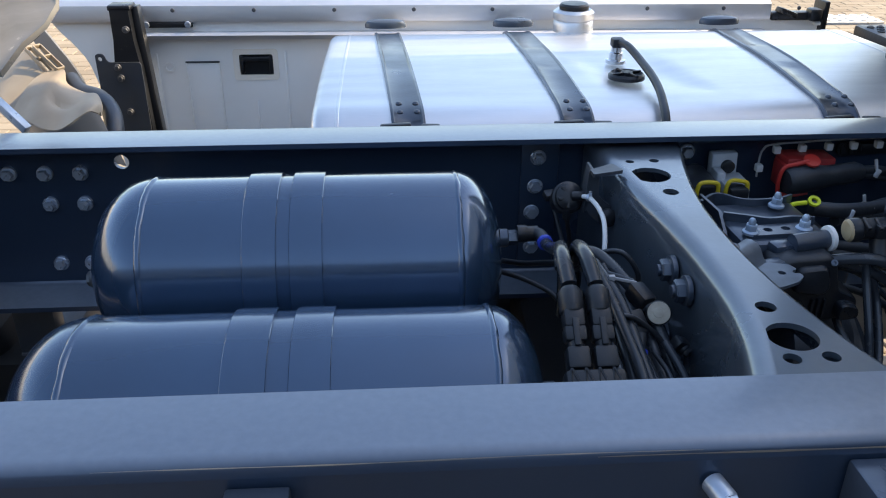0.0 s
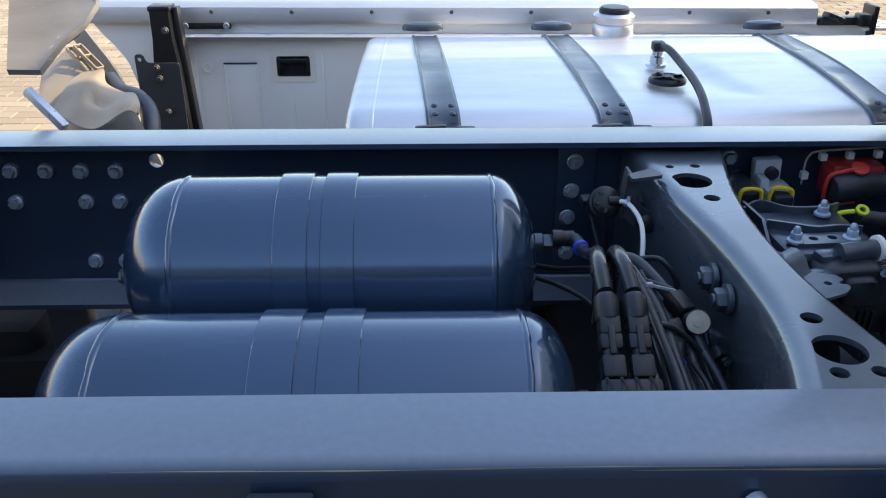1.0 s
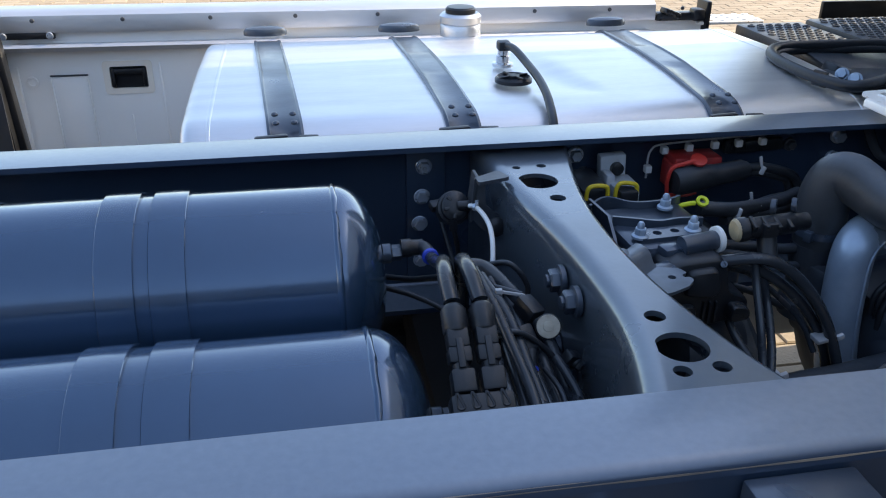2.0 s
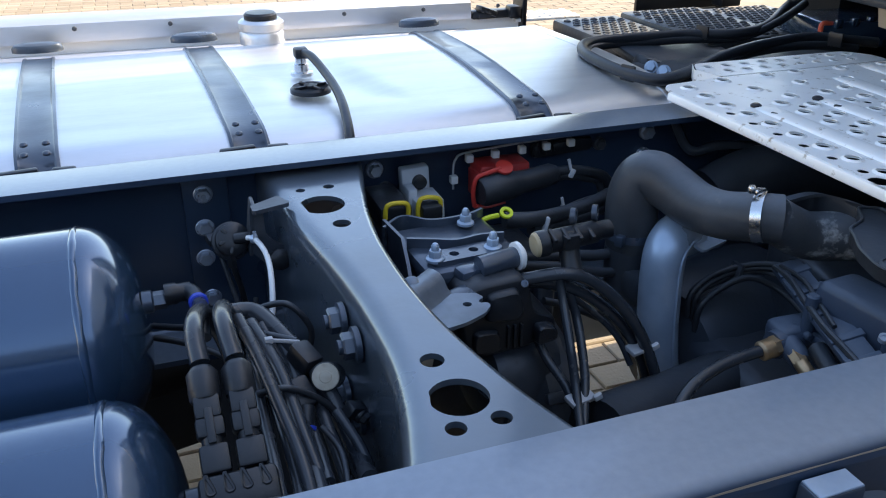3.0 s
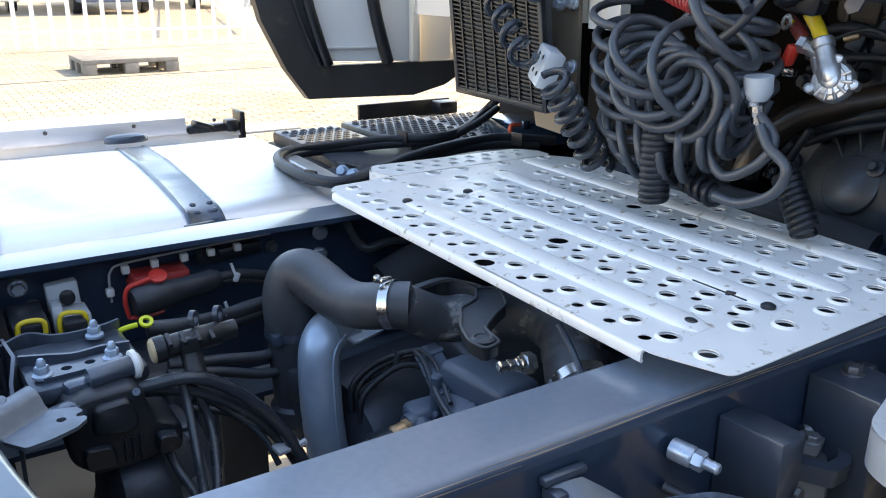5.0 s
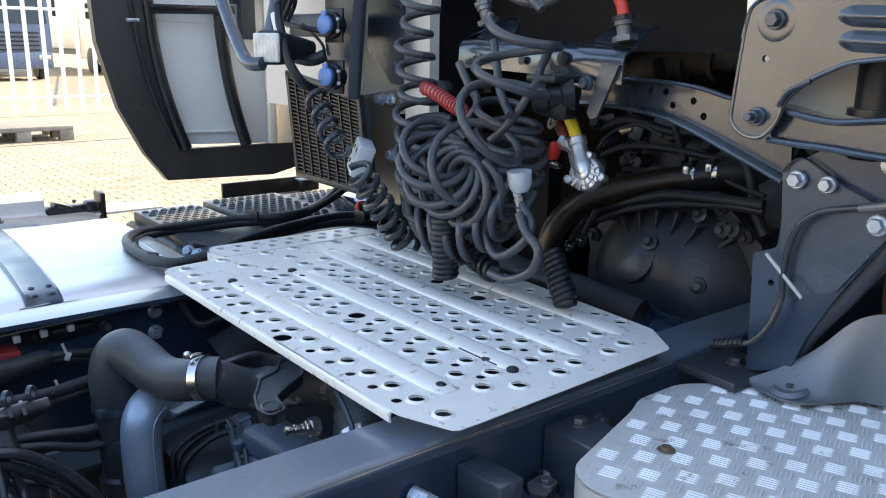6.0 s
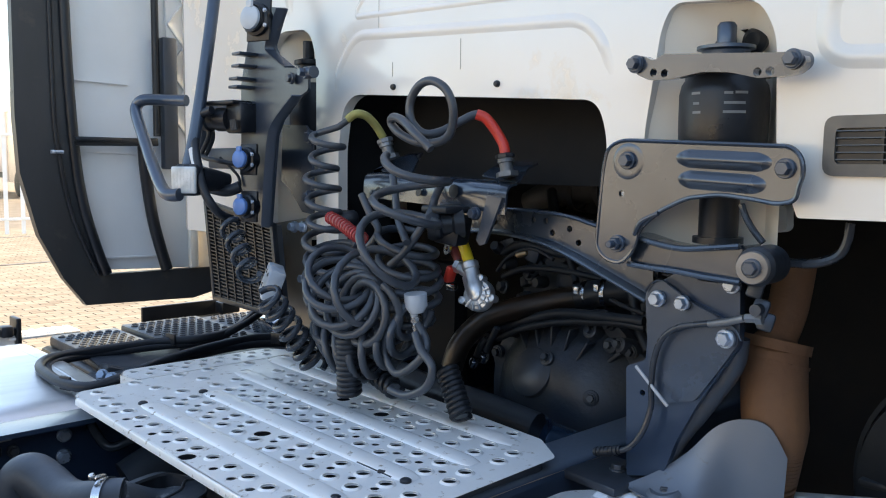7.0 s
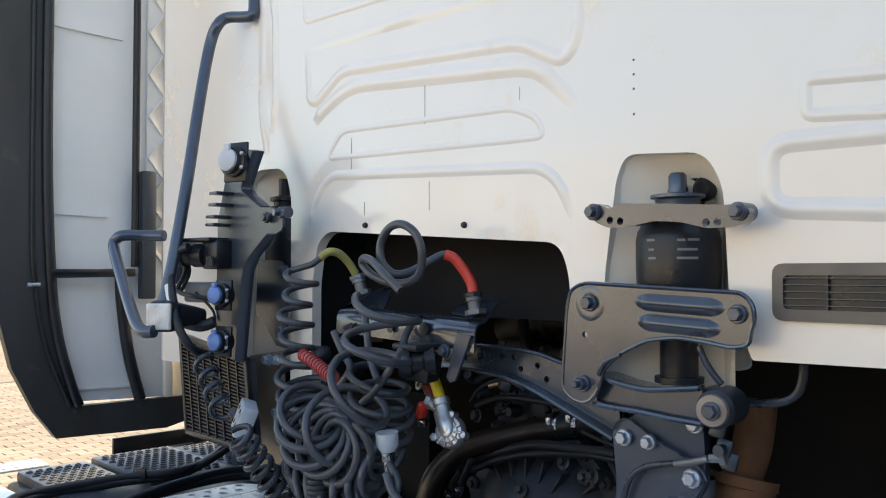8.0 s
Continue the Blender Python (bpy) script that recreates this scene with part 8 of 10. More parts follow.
part("fold", bm, M_MOUNT, mp_)
arm = thing("stabiliser_arm", (2.65, -0.58, 1.26), "grey forged stabiliser arm with a round bush", "arm")
bm = bmesh.new()
rows = [[(2.645, -0.486, 1.303), (2.645, -0.488, 1.263)], [(2.645, -0.527, 1.294), (2.645, -0.524, 1.261)], [(2.645, -0.565, 1.290), (2.645, -0.562, 1.260)], [(2.645, -0.600, 1.293), (2.645, -0.602, 1.257)], [(2.645, -0.646, 1.299), (2.645, -0.649, 1.255)]]
web_ = [[Vector(q) + Vector((0.003, 0, 0)) for q in r_] + [Vector(q) + Vector((0.05, 0, 0)) for q in reversed(r_)] for r_ in rows]
g = loft(bm, web_, closed=True)
bm.faces.new(g[0])
bm.faces.new(g[-1])
part("arm", bm, M_MOUNT, arm)
for j in (0, 1):
    bm = bmesh.new()
    sweep(bm, spline([Vector(r_[j]) + Vector((-0.004, 0, 0)) for r_ in rows], 6), 0.004, 8)
    part("edge", bm, M_MOUNT, arm)
bc = Vector([(2.615, -0.677, 1.278)][0])
bm = bmesh.new()
lathe(bm, [(0.0195, 0.004), (0.0235, 0.009), (0.0235, 0.06), (0.0195, 0.066)], bc, (1, 0.12, 0), 32)
part("bush", bm, M_RUBBER, arm, "black rubber bush", 22)
bm = bmesh.new()
lathe(bm, [(0.0195, 0.004), (0.0195, -0.002), (0.0185, -0.004), (0, -0.004)], bc, (1, 0.12, 0), 32)
part("disc", bm, mat("dull steel disc", (0.26, 0.25, 0.24), 0.5, 0.6, (0.2, 0.18, 0.16), 30, 0.8, 0.1, 120), arm, "dull steel end disc", 22)
bm = bmesh.new()
hexbolt(bm, bc + Vector((-0.006, -0.001, 0)), (-1, -0.12, 0), 0.0085, 0.010)
part("bolt", bm, M_STRAP, arm)
tower = thing("suspension_tower", (2.70, -0.56, 0.95), "dark grey steel suspension tower with bright bolts", "tower")
bm = bmesh.new()
th = [(2.668, -0.506, 1.233), (2.668, -0.523, 1.243), (2.668, -0.560, 1.266), (2.668, -0.577, 1.249), (2.668, -0.609, 1.249), (2.668, -0.627, 1.258), (2.668, -0.637, 1.252), (2.668, -0.640, 1.188), (2.668, -0.639, 1.170), (2.668, -0.633, 1.158), (2.668, -0.585, 1.082), (2.668, -0.554, 1.021), (2.668, -0.535, 0.968), (2.668, -0.476, 0.951), (2.668, -0.469, 1.113), (2.668, -0.501, 1.127)]
plate(bm, round_poly([(-p[1], p[2]) for p in th], 0.006, 3), [ring_of((-[(2.668, -0.498, 1.079)][0][1], [(2.668, -0.498, 1.079)][0][2]), 0.0045, n=10)], turn(90, 0, -90), 0.012, (2.668, 0, 0))
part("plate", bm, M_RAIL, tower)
bm = bmesh.new()
th2 = [(2.662, -0.501, 1.226), (2.662, -0.522, 1.246), (2.662, -0.540, 1.238), (2.662, -0.566, 1.222), (2.662, -0.602, 1.212), (2.662, -0.634, 1.195), (2.662, -0.644, 1.179), (2.662, -0.635, 1.163), (2.662, -0.584, 1.087), (2.662, -0.517, 1.068), (2.662, -0.510, 1.129)]
plate(bm, round_poly([(-p[1], p[2]) for p in th2], 0.008, 3), (), turn(90, 0, -90), 0.007, (2.661, 0, 0))
part("cover_plate", bm, M_STRAP, tower)
bm = bmesh.new()
sweep(bm, spline([Vector(p) for p in [(2.657, -0.504, 1.226), (2.657, -0.513, 1.239), (2.657, -0.528, 1.245), (2.657, -0.547, 1.237), (2.657, -0.577, 1.220), (2.657, -0.617, 1.206), (2.657, -0.638, 1.195), (2.657, -0.647, 1.180)]], 5), 0.0014, 6)
part("edge", bm, M_MOUNT, tower)
for q, r in (([(2.655, -0.524, 1.219)][0], 0.0088), ([(2.655, -0.563, 1.218)][0], 0.008), ([(2.658, -0.631, 1.250)][0], 0.0088), ([(2.655, -0.627, 1.180)][0], 0.0095)):
    bm = bmesh.new()
    hexbolt(bm, q, (-1, 0, 0), r, 0.011)
    part("bolt", bm, M_BOLT, tower, "bright flanged bolt")
bm = bmesh.new()
tube(bm, [(2.640, -0.470, 0.992), (2.640, -0.496, 1.004), (2.644, -0.515, 1.03), (2.650, -0.524, 1.067), (2.650, -0.523, 1.095), (2.650, -0.526, 1.134), (2.648, -0.539, 1.167), (2.648, -0.563, 1.186), (2.648, -0.595, 1.195), (2.648, -0.633, 1.204), (2.648, -0.659, 1.211)], 0.0042, 7, 10)
part("hose", bm, M_HOSE, tower)
bm = bmesh.new()
tube(bm, [(2.640, -0.440, 0.984), (2.638, -0.456, 0.988), (2.639, -0.472, 0.994), (2.640, -0.484, 0.998)], 0.0062, 6, 12)
for k in range(6):
    band_on(bm, (2.639, -0.444 - 0.007 * k, 0.985 + 0.0022 * k), (0, -1, 0.3), 0.0058, 0.003, 0.0016, 14)
part("corrugated_end", bm, M_RUBBER, tower)
bm = bmesh.new()
tube(bm, [(2.648, -0.607, 1.197), (2.648, -0.633, 1.204), (2.646, -0.656, 1.212)], 0.005, 5, 12)
lathe(bm, [(0.006, 0), (0.006, 0.012), (0.0085, 0.013), (0.0085, 0.021)], [(2.648, -0.656, 1.212)][0], (0.2, -1, 0.1), 6)
part("union", bm, M_CAST, tower)
bm = bmesh.new()
a, b = Vector([(2.650, -0.497, 1.121)][0]), Vector([(2.645, -0.553, 1.076)][0])
box(bm, (a + b) / 2, (0.003, 0.0048, (b - a).length), frame_to(b - a), 0.001)
part("cable_tie", bm, M_TIE, tower, "long pale cable tie")
bm = bmesh.new()
sweep(bm, spline([Vector(p) for p in [(2.690, -0.628, 1.176), (2.690, -0.622, 1.138), (2.690, -0.585, 1.078), (2.690, -0.541, 1.012), (2.690, -0.518, 0.941)]], 5), 0.014, 12)
part("foot", bm, M_DARK, tower)
bm = bmesh.new()
for q in [(2.670, -0.665, 1.223), (2.670, -0.657, 1.247), (2.680, -0.668, 1.205)]:
    box(bm, q, (0.03, 0.02, 0.024), turn(15, 10, 25), 0.004)
lathe(bm, [(0.0075, 0), (0.0075, 0.012)], [(2.650, -0.673, 1.225)][0], (-1, 0, 0), 16)
part("lock", bm, M_DARK, tower)
tower.location += Vector((0.030, 0.017, -0.006))
# air spring with plain printed bars
spring = thing("air_spring", (2.72, -0.59, 1.30), "black cab air spring with pale printed marks", "air spring", "cab air springs")
SX, SY = 2.694, -0.588
bm = bmesh.new()
lathe(bm, [(0.03, -0.02), (0.049, -0.012), (0.0545, 0.004), (0.0555, 0.03), (0.0555, 0.07), (0.053, 0.082), (0.049, 0.088), (0.049, 0.095)], (SX, SY, 1.415), (0, 0, 1), 40)
part("bellows", bm, M_BLACK, spring)
bm = bmesh.new()
lathe(bm, [(0.050, 0), (0.050, 0.006), (0.030, 0.010), (0.028, 0.020), (0.030, 0.028), (0.036, 0.03), (0.036, 0.034), (0.024, 0.036), (0.012, 0.038), (0.012, 0.06), (0.009, 0.064)], (SX, SY, 1.512), (0, 0, 1), 32)
part("top_cap", bm, M_STRAP, spring)
bm = bmesh.new()
lathe(bm, [(0.025, 0), (0.025, 0.10), (0.029, 0.105), (0.029, 0.12)], (SX, SY, 1.295), (0, 0, 1), 24)
lathe(bm, [(0.032, 0), (0.032, 0.008)], (SX, SY, 1.296), (0, 0, 1), 24)
part("damper", bm, M_BLACK, spring)
M_PRINT = mat("pale print", (0.2, 0.2, 0.195), 0.5, 0.0, None, 40, 0.3)
for a0, zz, w in ((214, 1.484, 0.016), (230, 1.4845, 0.024), (222, 1.472, 0.04), (222, 1.461, 0.042), (172, 1.4845, 0.02), (173, 1.472, 0.014), (174, 1.461, 0.018)):
    bm = bmesh.new()
    n_ = 6
    row = []
    for i in range(n_ + 1):
        a = radians(a0) + (i / n_ - 0.5) * w * 0.65 / 0.056
        row.append([(SX + 0.0561 * math.cos(a), SY + 0.0561 * math.sin(a), zz - 0.0016), (SX + 0.0561 * math.cos(a), SY + 0.0561 * math.sin(a), zz + 0.0016)])
    loft(bm, row)
    part("print", bm, M_PRINT, spring)
top = thing("spring_bar", (2.62, -0.6, 1.51), "grey pressed bar bolted across the air spring", "bar")
bm = bmesh.new()
hb_ = [(2.620, -0.493, 1.526), (2.620, -0.499, 1.535), (2.620, -0.516, 1.533), (2.620, -0.529, 1.526), (2.620, -0.541, 1.534), (2.620, -0.693, 1.523), (2.620, -0.703, 1.523), (2.620, -0.718, 1.521), (2.620, -0.724, 1.511), (2.620, -0.717, 1.499), (2.620, -0.701, 1.496), (2.620, -0.668, 1.496), (2.620, -0.633, 1.505), (2.620, -0.596, 1.508), (2.620, -0.562, 1.503), (2.620, -0.525, 1.502), (2.620, -0.504, 1.511)]
hl = [ring_of((-q[1], q[2]), 0.0052, n=12) for q in [(2.620, -0.529, 1.512), (2.620, -0.545, 1.510), (2.620, -0.667, 1.503), (2.620, -0.682, 1.503)]]
plate(bm, round_poly([(-p[1], p[2]) for p in hb_], 0.006, 3), hl, turn(90, 0, -90), 0.014, (2.622, 0, 0))
part("bar", bm, M_MOUNT, top)
for q in [(2.618, -0.504, 1.524), (2.618, -0.709, 1.514)]:
    bm = bmesh.new()
    lathe(bm, [(0.0115, -0.03), (0.0115, 0.0)], q, (-1, 0, 0), 24)
    hexbolt(bm, q, (-1, 0, 0), 0.0078, 0.011)
    part("bolt", bm, M_STRAP, top)
for q in [(2.738, -0.562, 1.558), (2.738, -0.606, 1.556)]:
    bm = bmesh.new()
    lathe(bm, [(0.017, 0), (0.017, 0.006), (0.01, 0.012), (0, 0.012)], q, (-1, 0, 0), 22)
    solo("rubber_plug", bm, M_BLACK, "black rubber plug in the cream recess", "plug", "recess plugs")
bm = bmesh.new()
tube(bm, [(2.660, -0.636, 1.349), (2.660, -0.643, 1.333), (2.660, -0.654, 1.317), (2.660, -0.666, 1.304)], 0.0042, 6, 9)
solo("brake_line", bm, M_HOSE, "thin black line below the air spring", "hose")
bm = bmesh.new()
tube(bm, [(2.720, -0.743, 1.330), (2.720, -0.740, 1.306), (2.720, -0.729, 1.288), (2.720, -0.702, 1.278), (2.720, -0.674, 1.276)], 0.006, 6, 9)
solo("air_line", bm, M_HOSE, "black air line hanging under the cab edge", "hose")
# cream leg of the cab floor beside the spring
bm = bmesh.new()
plate(bm, [(-p[1], p[2]) for p in [(2.790, -0.474, 1.349), (2.790, -0.515, 1.350), (2.790, -0.518, 1.289), (2.790, -0.486, 1.287)]], (), turn(90, 0, -90), 0.02, (2.79, 0, 0))
part("floor_leg", bm, M_LINER, cab, "cream painted cab floor leg")
bm = bmesh.new()
plate(bm, round_poly([(-p[1], p[2]) for p in [(2.770, -0.593, 1.357), (2.770, -0.642, 1.346), (2.770, -0.644, 1.315), (2.770, -0.638, 1.309), (2.770, -0.613, 1.309)]], 0.01), (), turn(90, 0, -90), 0.02, (2.77, 0, 0))
part("floor_leg", bm, M_LINER, cab, "cream painted cab floor leg")

# ---- engine ----
eng = thing("engine", (3.1, -0.1, 0.6), "dirty dark engine with a flywheel housing and charge pipe", "engine")
bm = bmesh.new()
bx, by, bz = 3.0, -0.10, 0.95
lathe(bm, [(0.03, -0.076), (0.07, -0.073), (0.105, -0.06), (0.14, -0.036), (0.17, -0.006), (0.195, 0.03), (0.21, 0.075), (0.22, 0.14), (0.22, 0.3)], (bx, by, bz - 0.03), (1, 0, -0.06), 48)
part("flywheel_housing", bm, M_ENGINE, eng)
bm = bmesh.new()
lathe(bm, [(0.050, -0.02), (0.050, 0.004), (0.046, 0.007), (0, 0.008)], (bx - 0.064, -0.070, 0.985), (-1, 0.08, 0.42), 36)
part("cover_disc", bm, M_DARK, eng)
for i in range(9):
    a = radians(20 + 20 * i)
    bm = bmesh.new()
    q = Vector((bx + 0.012, by + 0.2 * math.cos(a), bz - 0.03 + 0.2 * math.sin(a)))
    lathe(bm, [(0.016, -0.02), (0.014, 0.01)], q, (-1, 0, 0), 16)
    hexbolt(bm, q + Vector((-0.01, 0, 0)), (-1, 0, 0), 0.009, 0.01)
    part("bolt_boss", bm, M_ENGINE, eng)
for i in range(5):
    a = radians(50 + 22 * i)
    bm = bmesh.new()
    box(bm, (bx + 0.0, by + 0.165 * math.cos(a), bz - 0.03 + 0.165 * math.sin(a)), (0.03, 0.05, 0.008), turn(math.degrees(a)), 0.003)
    part("rib", bm, M_ENGINE, eng)
# lobed flange of the housing with its ring of bolts, and radial webs on the dome
bm = bmesh.new()
lob = [((0.205 + 0.012 * max(0.0, math.cos(11 * a)) ** 3) * math.cos(a), (0.205 + 0.012 * max(0.0, math.cos(11 * a)) ** 3) * math.sin(a)) for a in [2 * math.pi * i / 132 for i in range(132)]]
plate(bm, lob, [ring_of((0, 0), 0.175, n=48)], turn(90, 0, -90), 0.022, (bx + 0.012, by, bz - 0.03))
part("flange", bm, M_ENGINE, eng)
for i in range(5):
    a = radians(58 + 16 * i)
    bm = bmesh.new()
    box(bm, (bx - 0.030, by + 0.135 * math.cos(a), bz - 0.03 + 0.135 * math.sin(a)), (0.03, 0.06, 0.005), turn(math.degrees(a), 0, 0), 0.002)
    part("web", bm, M_ENGINE, eng)
for q, d_ in (((2.940, -0.105, 1.018), (-1, 0, 0.5)), ((2.948, -0.206, 0.959), (-1, -0.5, 0.2)), ((2.985, -0.221, 1.057), (-1, 0, 0.2)), ((2.99, -0.239, 1.06), (-1, 0.2, 0.3)), ((2.985, 0.032, 1.049), (-1, 0.2, 0.3)), ((2.985, -0.173, 1.077), (-1, 0, 0.4))):
    bm = bmesh.new()
    lathe(bm, [(0.017, -0.03), (0.015, 0.004), (0.011, 0.006)], q, d_, 16)
    hexbolt(bm, Vector(q) + Vector(d_).normalized() * 0.005, d_, 0.008, 0.01)
    part("boss", bm, M_DARK, eng)
# dusty casing, pipes and brackets behind the housing
M_DUSTY = mat("dusty grey casting", (0.10, 0.092, 0.08), 0.6, 0.15, (0.062, 0.06, 0.058), 14, 0.9, 0.4, 80, 0.1, 0.0, (0.17, 0.145, 0.11), 20, 0.62)
bm = bmesh.new()
sweep(bm, spline([(3.20, 0.17, 1.30), (3.20, 0.09, 1.335), (3.20, 0.0, 1.345), (3.21, -0.1, 1.355), (3.22, -0.22, 1.34)], 6), 0.034, 22)
for y_ in (0.09, 0.03, -0.04, -0.11):
    band_on(bm, (3.20, y_, 1.338 - 0.1 * (y_ + 0.04)), (0, 1, 0), 0.034, 0.012, 0.004, 26)
part("heater_duct", bm, M_DUSTY, eng, "dusty ribbed pipe behind the engine")
bm = bmesh.new()
box(bm, (3.18, -0.05, 1.245), (0.14, 0.34, 0.07), turn(6, 0, 4), 0.02, 3)
for k in range(6):
    box(bm, (3.105, -0.19 + 0.055 * k, 1.25 + 0.002 * k), (0.02, 0.012, 0.06), turn(6, 0, 4), 0.004)
part("rocker_cover", bm, M_DUSTY, eng, "dusty ribbed cover on the engine")
for pts, r_ in (([(3.05, 0.12, 1.20), (3.04, 0.05, 1.225), (3.05, -0.05, 1.21), (3.06, -0.15, 1.215), (3.08, -0.26, 1.19)], 0.009), ([(3.03, 0.10, 1.15), (3.02, 0.03, 1.175), (3.03, -0.06, 1.18), (3.05, -0.2, 1.165)], 0.007), ([(3.06, -0.02, 1.28), (3.05, -0.06, 1.22), (3.03, -0.10, 1.16)], 0.008), ([(3.02, -0.22, 1.20), (3.01, -0.25, 1.15), (3.0, -0.27, 1.10), (2.99, -0.30, 1.06)], 0.010), ([(3.14, 0.06, 1.335), (3.10, 0.02, 1.30), (3.09, 0.0, 1.25)], 0.012)):
    bm = bmesh.new()
    tube(bm, pts, r_, 7, 12)
    part("line", bm, M_RUBBER, eng)
bm = bmesh.new()
box(bm, (3.35, -0.08, 1.02), (0.5, 0.42, 0.36), None, 0.05, 3)
box(bm, (3.15, -0.12, 1.16), (0.12, 0.26, 0.1), turn(0, 0, 8), 0.03)
box(bm, (3.12, -0.02, 1.20), (0.1, 0.1, 0.08), turn(10, 0, 20), 0.02)
box(bm, (3.10, -0.28, 1.10), (0.1, 0.12, 0.1), turn(0, 10, 0), 0.02)
part("block", bm, M_ENGINE, eng)
for k in range(34):
    bm = bmesh.new()
    q = (3.04 + 0.06 * rnd.random(), -0.36 + 0.5 * rnd.random(), 1.10 + 0.12 * rnd.random())
    if k % 3 == 0:
        hexbolt(bm, q, (-1, rnd.uniform(-0.4, 0.4), 0.2), 0.008 + 0.004 * rnd.random(), 0.014)
    elif k % 3 == 1:
        box(bm, q, (0.03, 0.02 + 0.03 * rnd.random(), 0.02 + 0.02 * rnd.random()), turn(rnd.uniform(-30, 30), 0, rnd.uniform(-30, 30)), 0.005)
    else:
        lathe(bm, [(0.012, 0), (0.014, 0.01), (0.01, 0.03)], q, (-1, rnd.uniform(-0.5, 0.5), rnd.uniform(-0.2, 0.5)), 14)
    part("fitting", bm, M_ENGINE, eng)
bm = bmesh.new()
sweep(bm, spline([Vector(p) for p in [(2.860, 0.081, 0.978), (2.870, 0.072, 1.020), (2.890, 0.055, 1.055), (2.910, 0.019, 1.087), (2.940, -0.030, 1.108), (2.980, -0.085, 1.126), (3.000, -0.125, 1.135)]], 7), 0.023, 22)
part("charge_pipe", bm, mat("oily brown pipe", (0.03, 0.024, 0.019), 0.34, 0.3, (0.07, 0.036, 0.018), 9, 0.9, 0.2, 100), eng, "oily brown charge pipe")
bm = bmesh.new()
sweep(bm, spline([Vector(p) for p in [(3.000, -0.125, 1.135), (3.020, -0.164, 1.146), (3.050, -0.209, 1.154), (3.080, -0.240, 1.154)]], 6), 0.027, 22)
part("charge_hose", bm, M_RUBBER, eng)
for q in [(3.010, -0.141, 1.141), (3.025, -0.177, 1.148)]:
    bm = bmesh.new()
    band_on(bm, q, (0.3, -1, 0.05), 0.0275, 0.009, 0.0015, 30)
    box(bm, Vector(q) + Vector((-0.03, 0, 0.012)), (0.01, 0.012, 0.016), None, 0.002)
    part("clamp", bm, M_CHROME, eng, "shiny hose clamp")
for pts, r in (([(2.930, 0.037, 1.047), (2.940, -0.001, 1.069), (2.950, -0.081, 1.097), (2.950, -0.138, 1.111), (2.950, -0.217, 1.116), (2.960, -0.308, 1.118)], 0.010), ([(2.930, 0.021, 1.038), (2.940, -0.047, 1.070), (2.950, -0.138, 1.094), (2.950, -0.243, 1.108), (2.960, -0.309, 1.108)], 0.007), ([(2.950, -0.241, 1.151), (2.950, -0.278, 1.141), (2.950, -0.314, 1.135)], 0.004), ([(2.950, 0.043, 1.174), (2.950, 0.012, 1.207), (2.950, -0.048, 1.229), (2.950, -0.106, 1.212)], 0.004), ([(2.780, 0.166, 0.963), (2.780, 0.061, 0.949), (2.780, -0.080, 0.947), (2.800, -0.201, 0.929)], 0.03)):
    bm = bmesh.new()
    tube(bm, pts, r, 7, 12)
    part("line", bm, M_RUBBER, eng)
for pts, qq in (([(2.900, 0.021, 1.042), (2.900, 0.040, 1.021), (2.900, 0.050, 1.001)], [(2.900, 0.057, 0.988)][0]), ([(2.900, -0.007, 1.069), (2.900, 0.011, 1.038), (2.900, 0.023, 1.016)], [(2.900, 0.028, 1.004)][0])):
    bm = bmesh.new()
    tube(bm, pts, 0.007, 6, 10)
    part("hose", bm, M_RUBBER, eng)
    bm = bmesh.new()
    lathe(bm, [(0.0085, -0.012), (0.0085, -0.004), (0.010, -0.003), (0.010, 0.004), (0.0085, 0.005), (0.0085, 0.012)], qq, (0.1, 0.4, -0.9), 16)
    part("ferrule", bm, M_CHROME, eng, "bright steel hose ferrule")
bm = bmesh.new()
lathe(bm, [(0.006, 0), (0.006, 0.02), (0.004, 0.024)], [(2.950, -0.011, 1.212)][0], (0.2, -1, 0.3), 10)
part("union", bm, M_BRASS, eng)
bm = bmesh.new()
box(bm, (2.86, 0.05, 0.90), (0.06, 0.5, 0.06), turn(-3, 0, -8), 0.015)
lathe(bm, [(0.035, 0), (0.035, 0.12), (0.028, 0.13)], (2.86, -0.17, 0.89), (0, -1, -0.05), 22)
solo("steering_hydraulic_pipe", bm, M_TANK, "dark pipe and beam under the catwalk edge", "pipe")
# dark filler added between the rails, shaped like a bell housing
bell = thing("bell_housing", (2.65, 0.0, 0.35), "dark bell housing shape added between the rails to darken the gap", "gearbox")
bm = bmesh.new()
lathe(bm, [(0.15, 0), (0.19, 0.02), (0.20, 0.2), (0.25, 0.35), (0.275, 0.5), (0.28, 0.62)], (2.32, 0.0, 0.62), (1, 0, 0), 44)
part("housing", bm, M_ENGINE, bell)
for i in range(10):
    a = 2 * math.pi * i / 10
    bm = bmesh.new()
    box(bm, (2.55, 0.212 * math.cos(a), 0.62 + 0.212 * math.sin(a)), (0.30, 0.03, 0.012), turn(math.degrees(a), 0, 0), 0.003)
    part("rib", bm, M_ENGINE, bell)
# inner dark mass added under the cab, so the hollow stays dark
bm = bmesh.new()
box(bm, (3.6, 0.0, 0.62), (1.2, 0.66, 0.45), None, 0.05)
solo("under_cab_mass", bm, M_ENGINE, "dark mass added below the cab to fill the hollow", "sump")

# ---- exhaust, chequer plate and heat shield on the near side ----
ex = thing("exhaust_pipe", (2.80, -0.65, 0.9), "rusty brown exhaust pipe with a flexible section", "exhaust")
bm = bmesh.new()
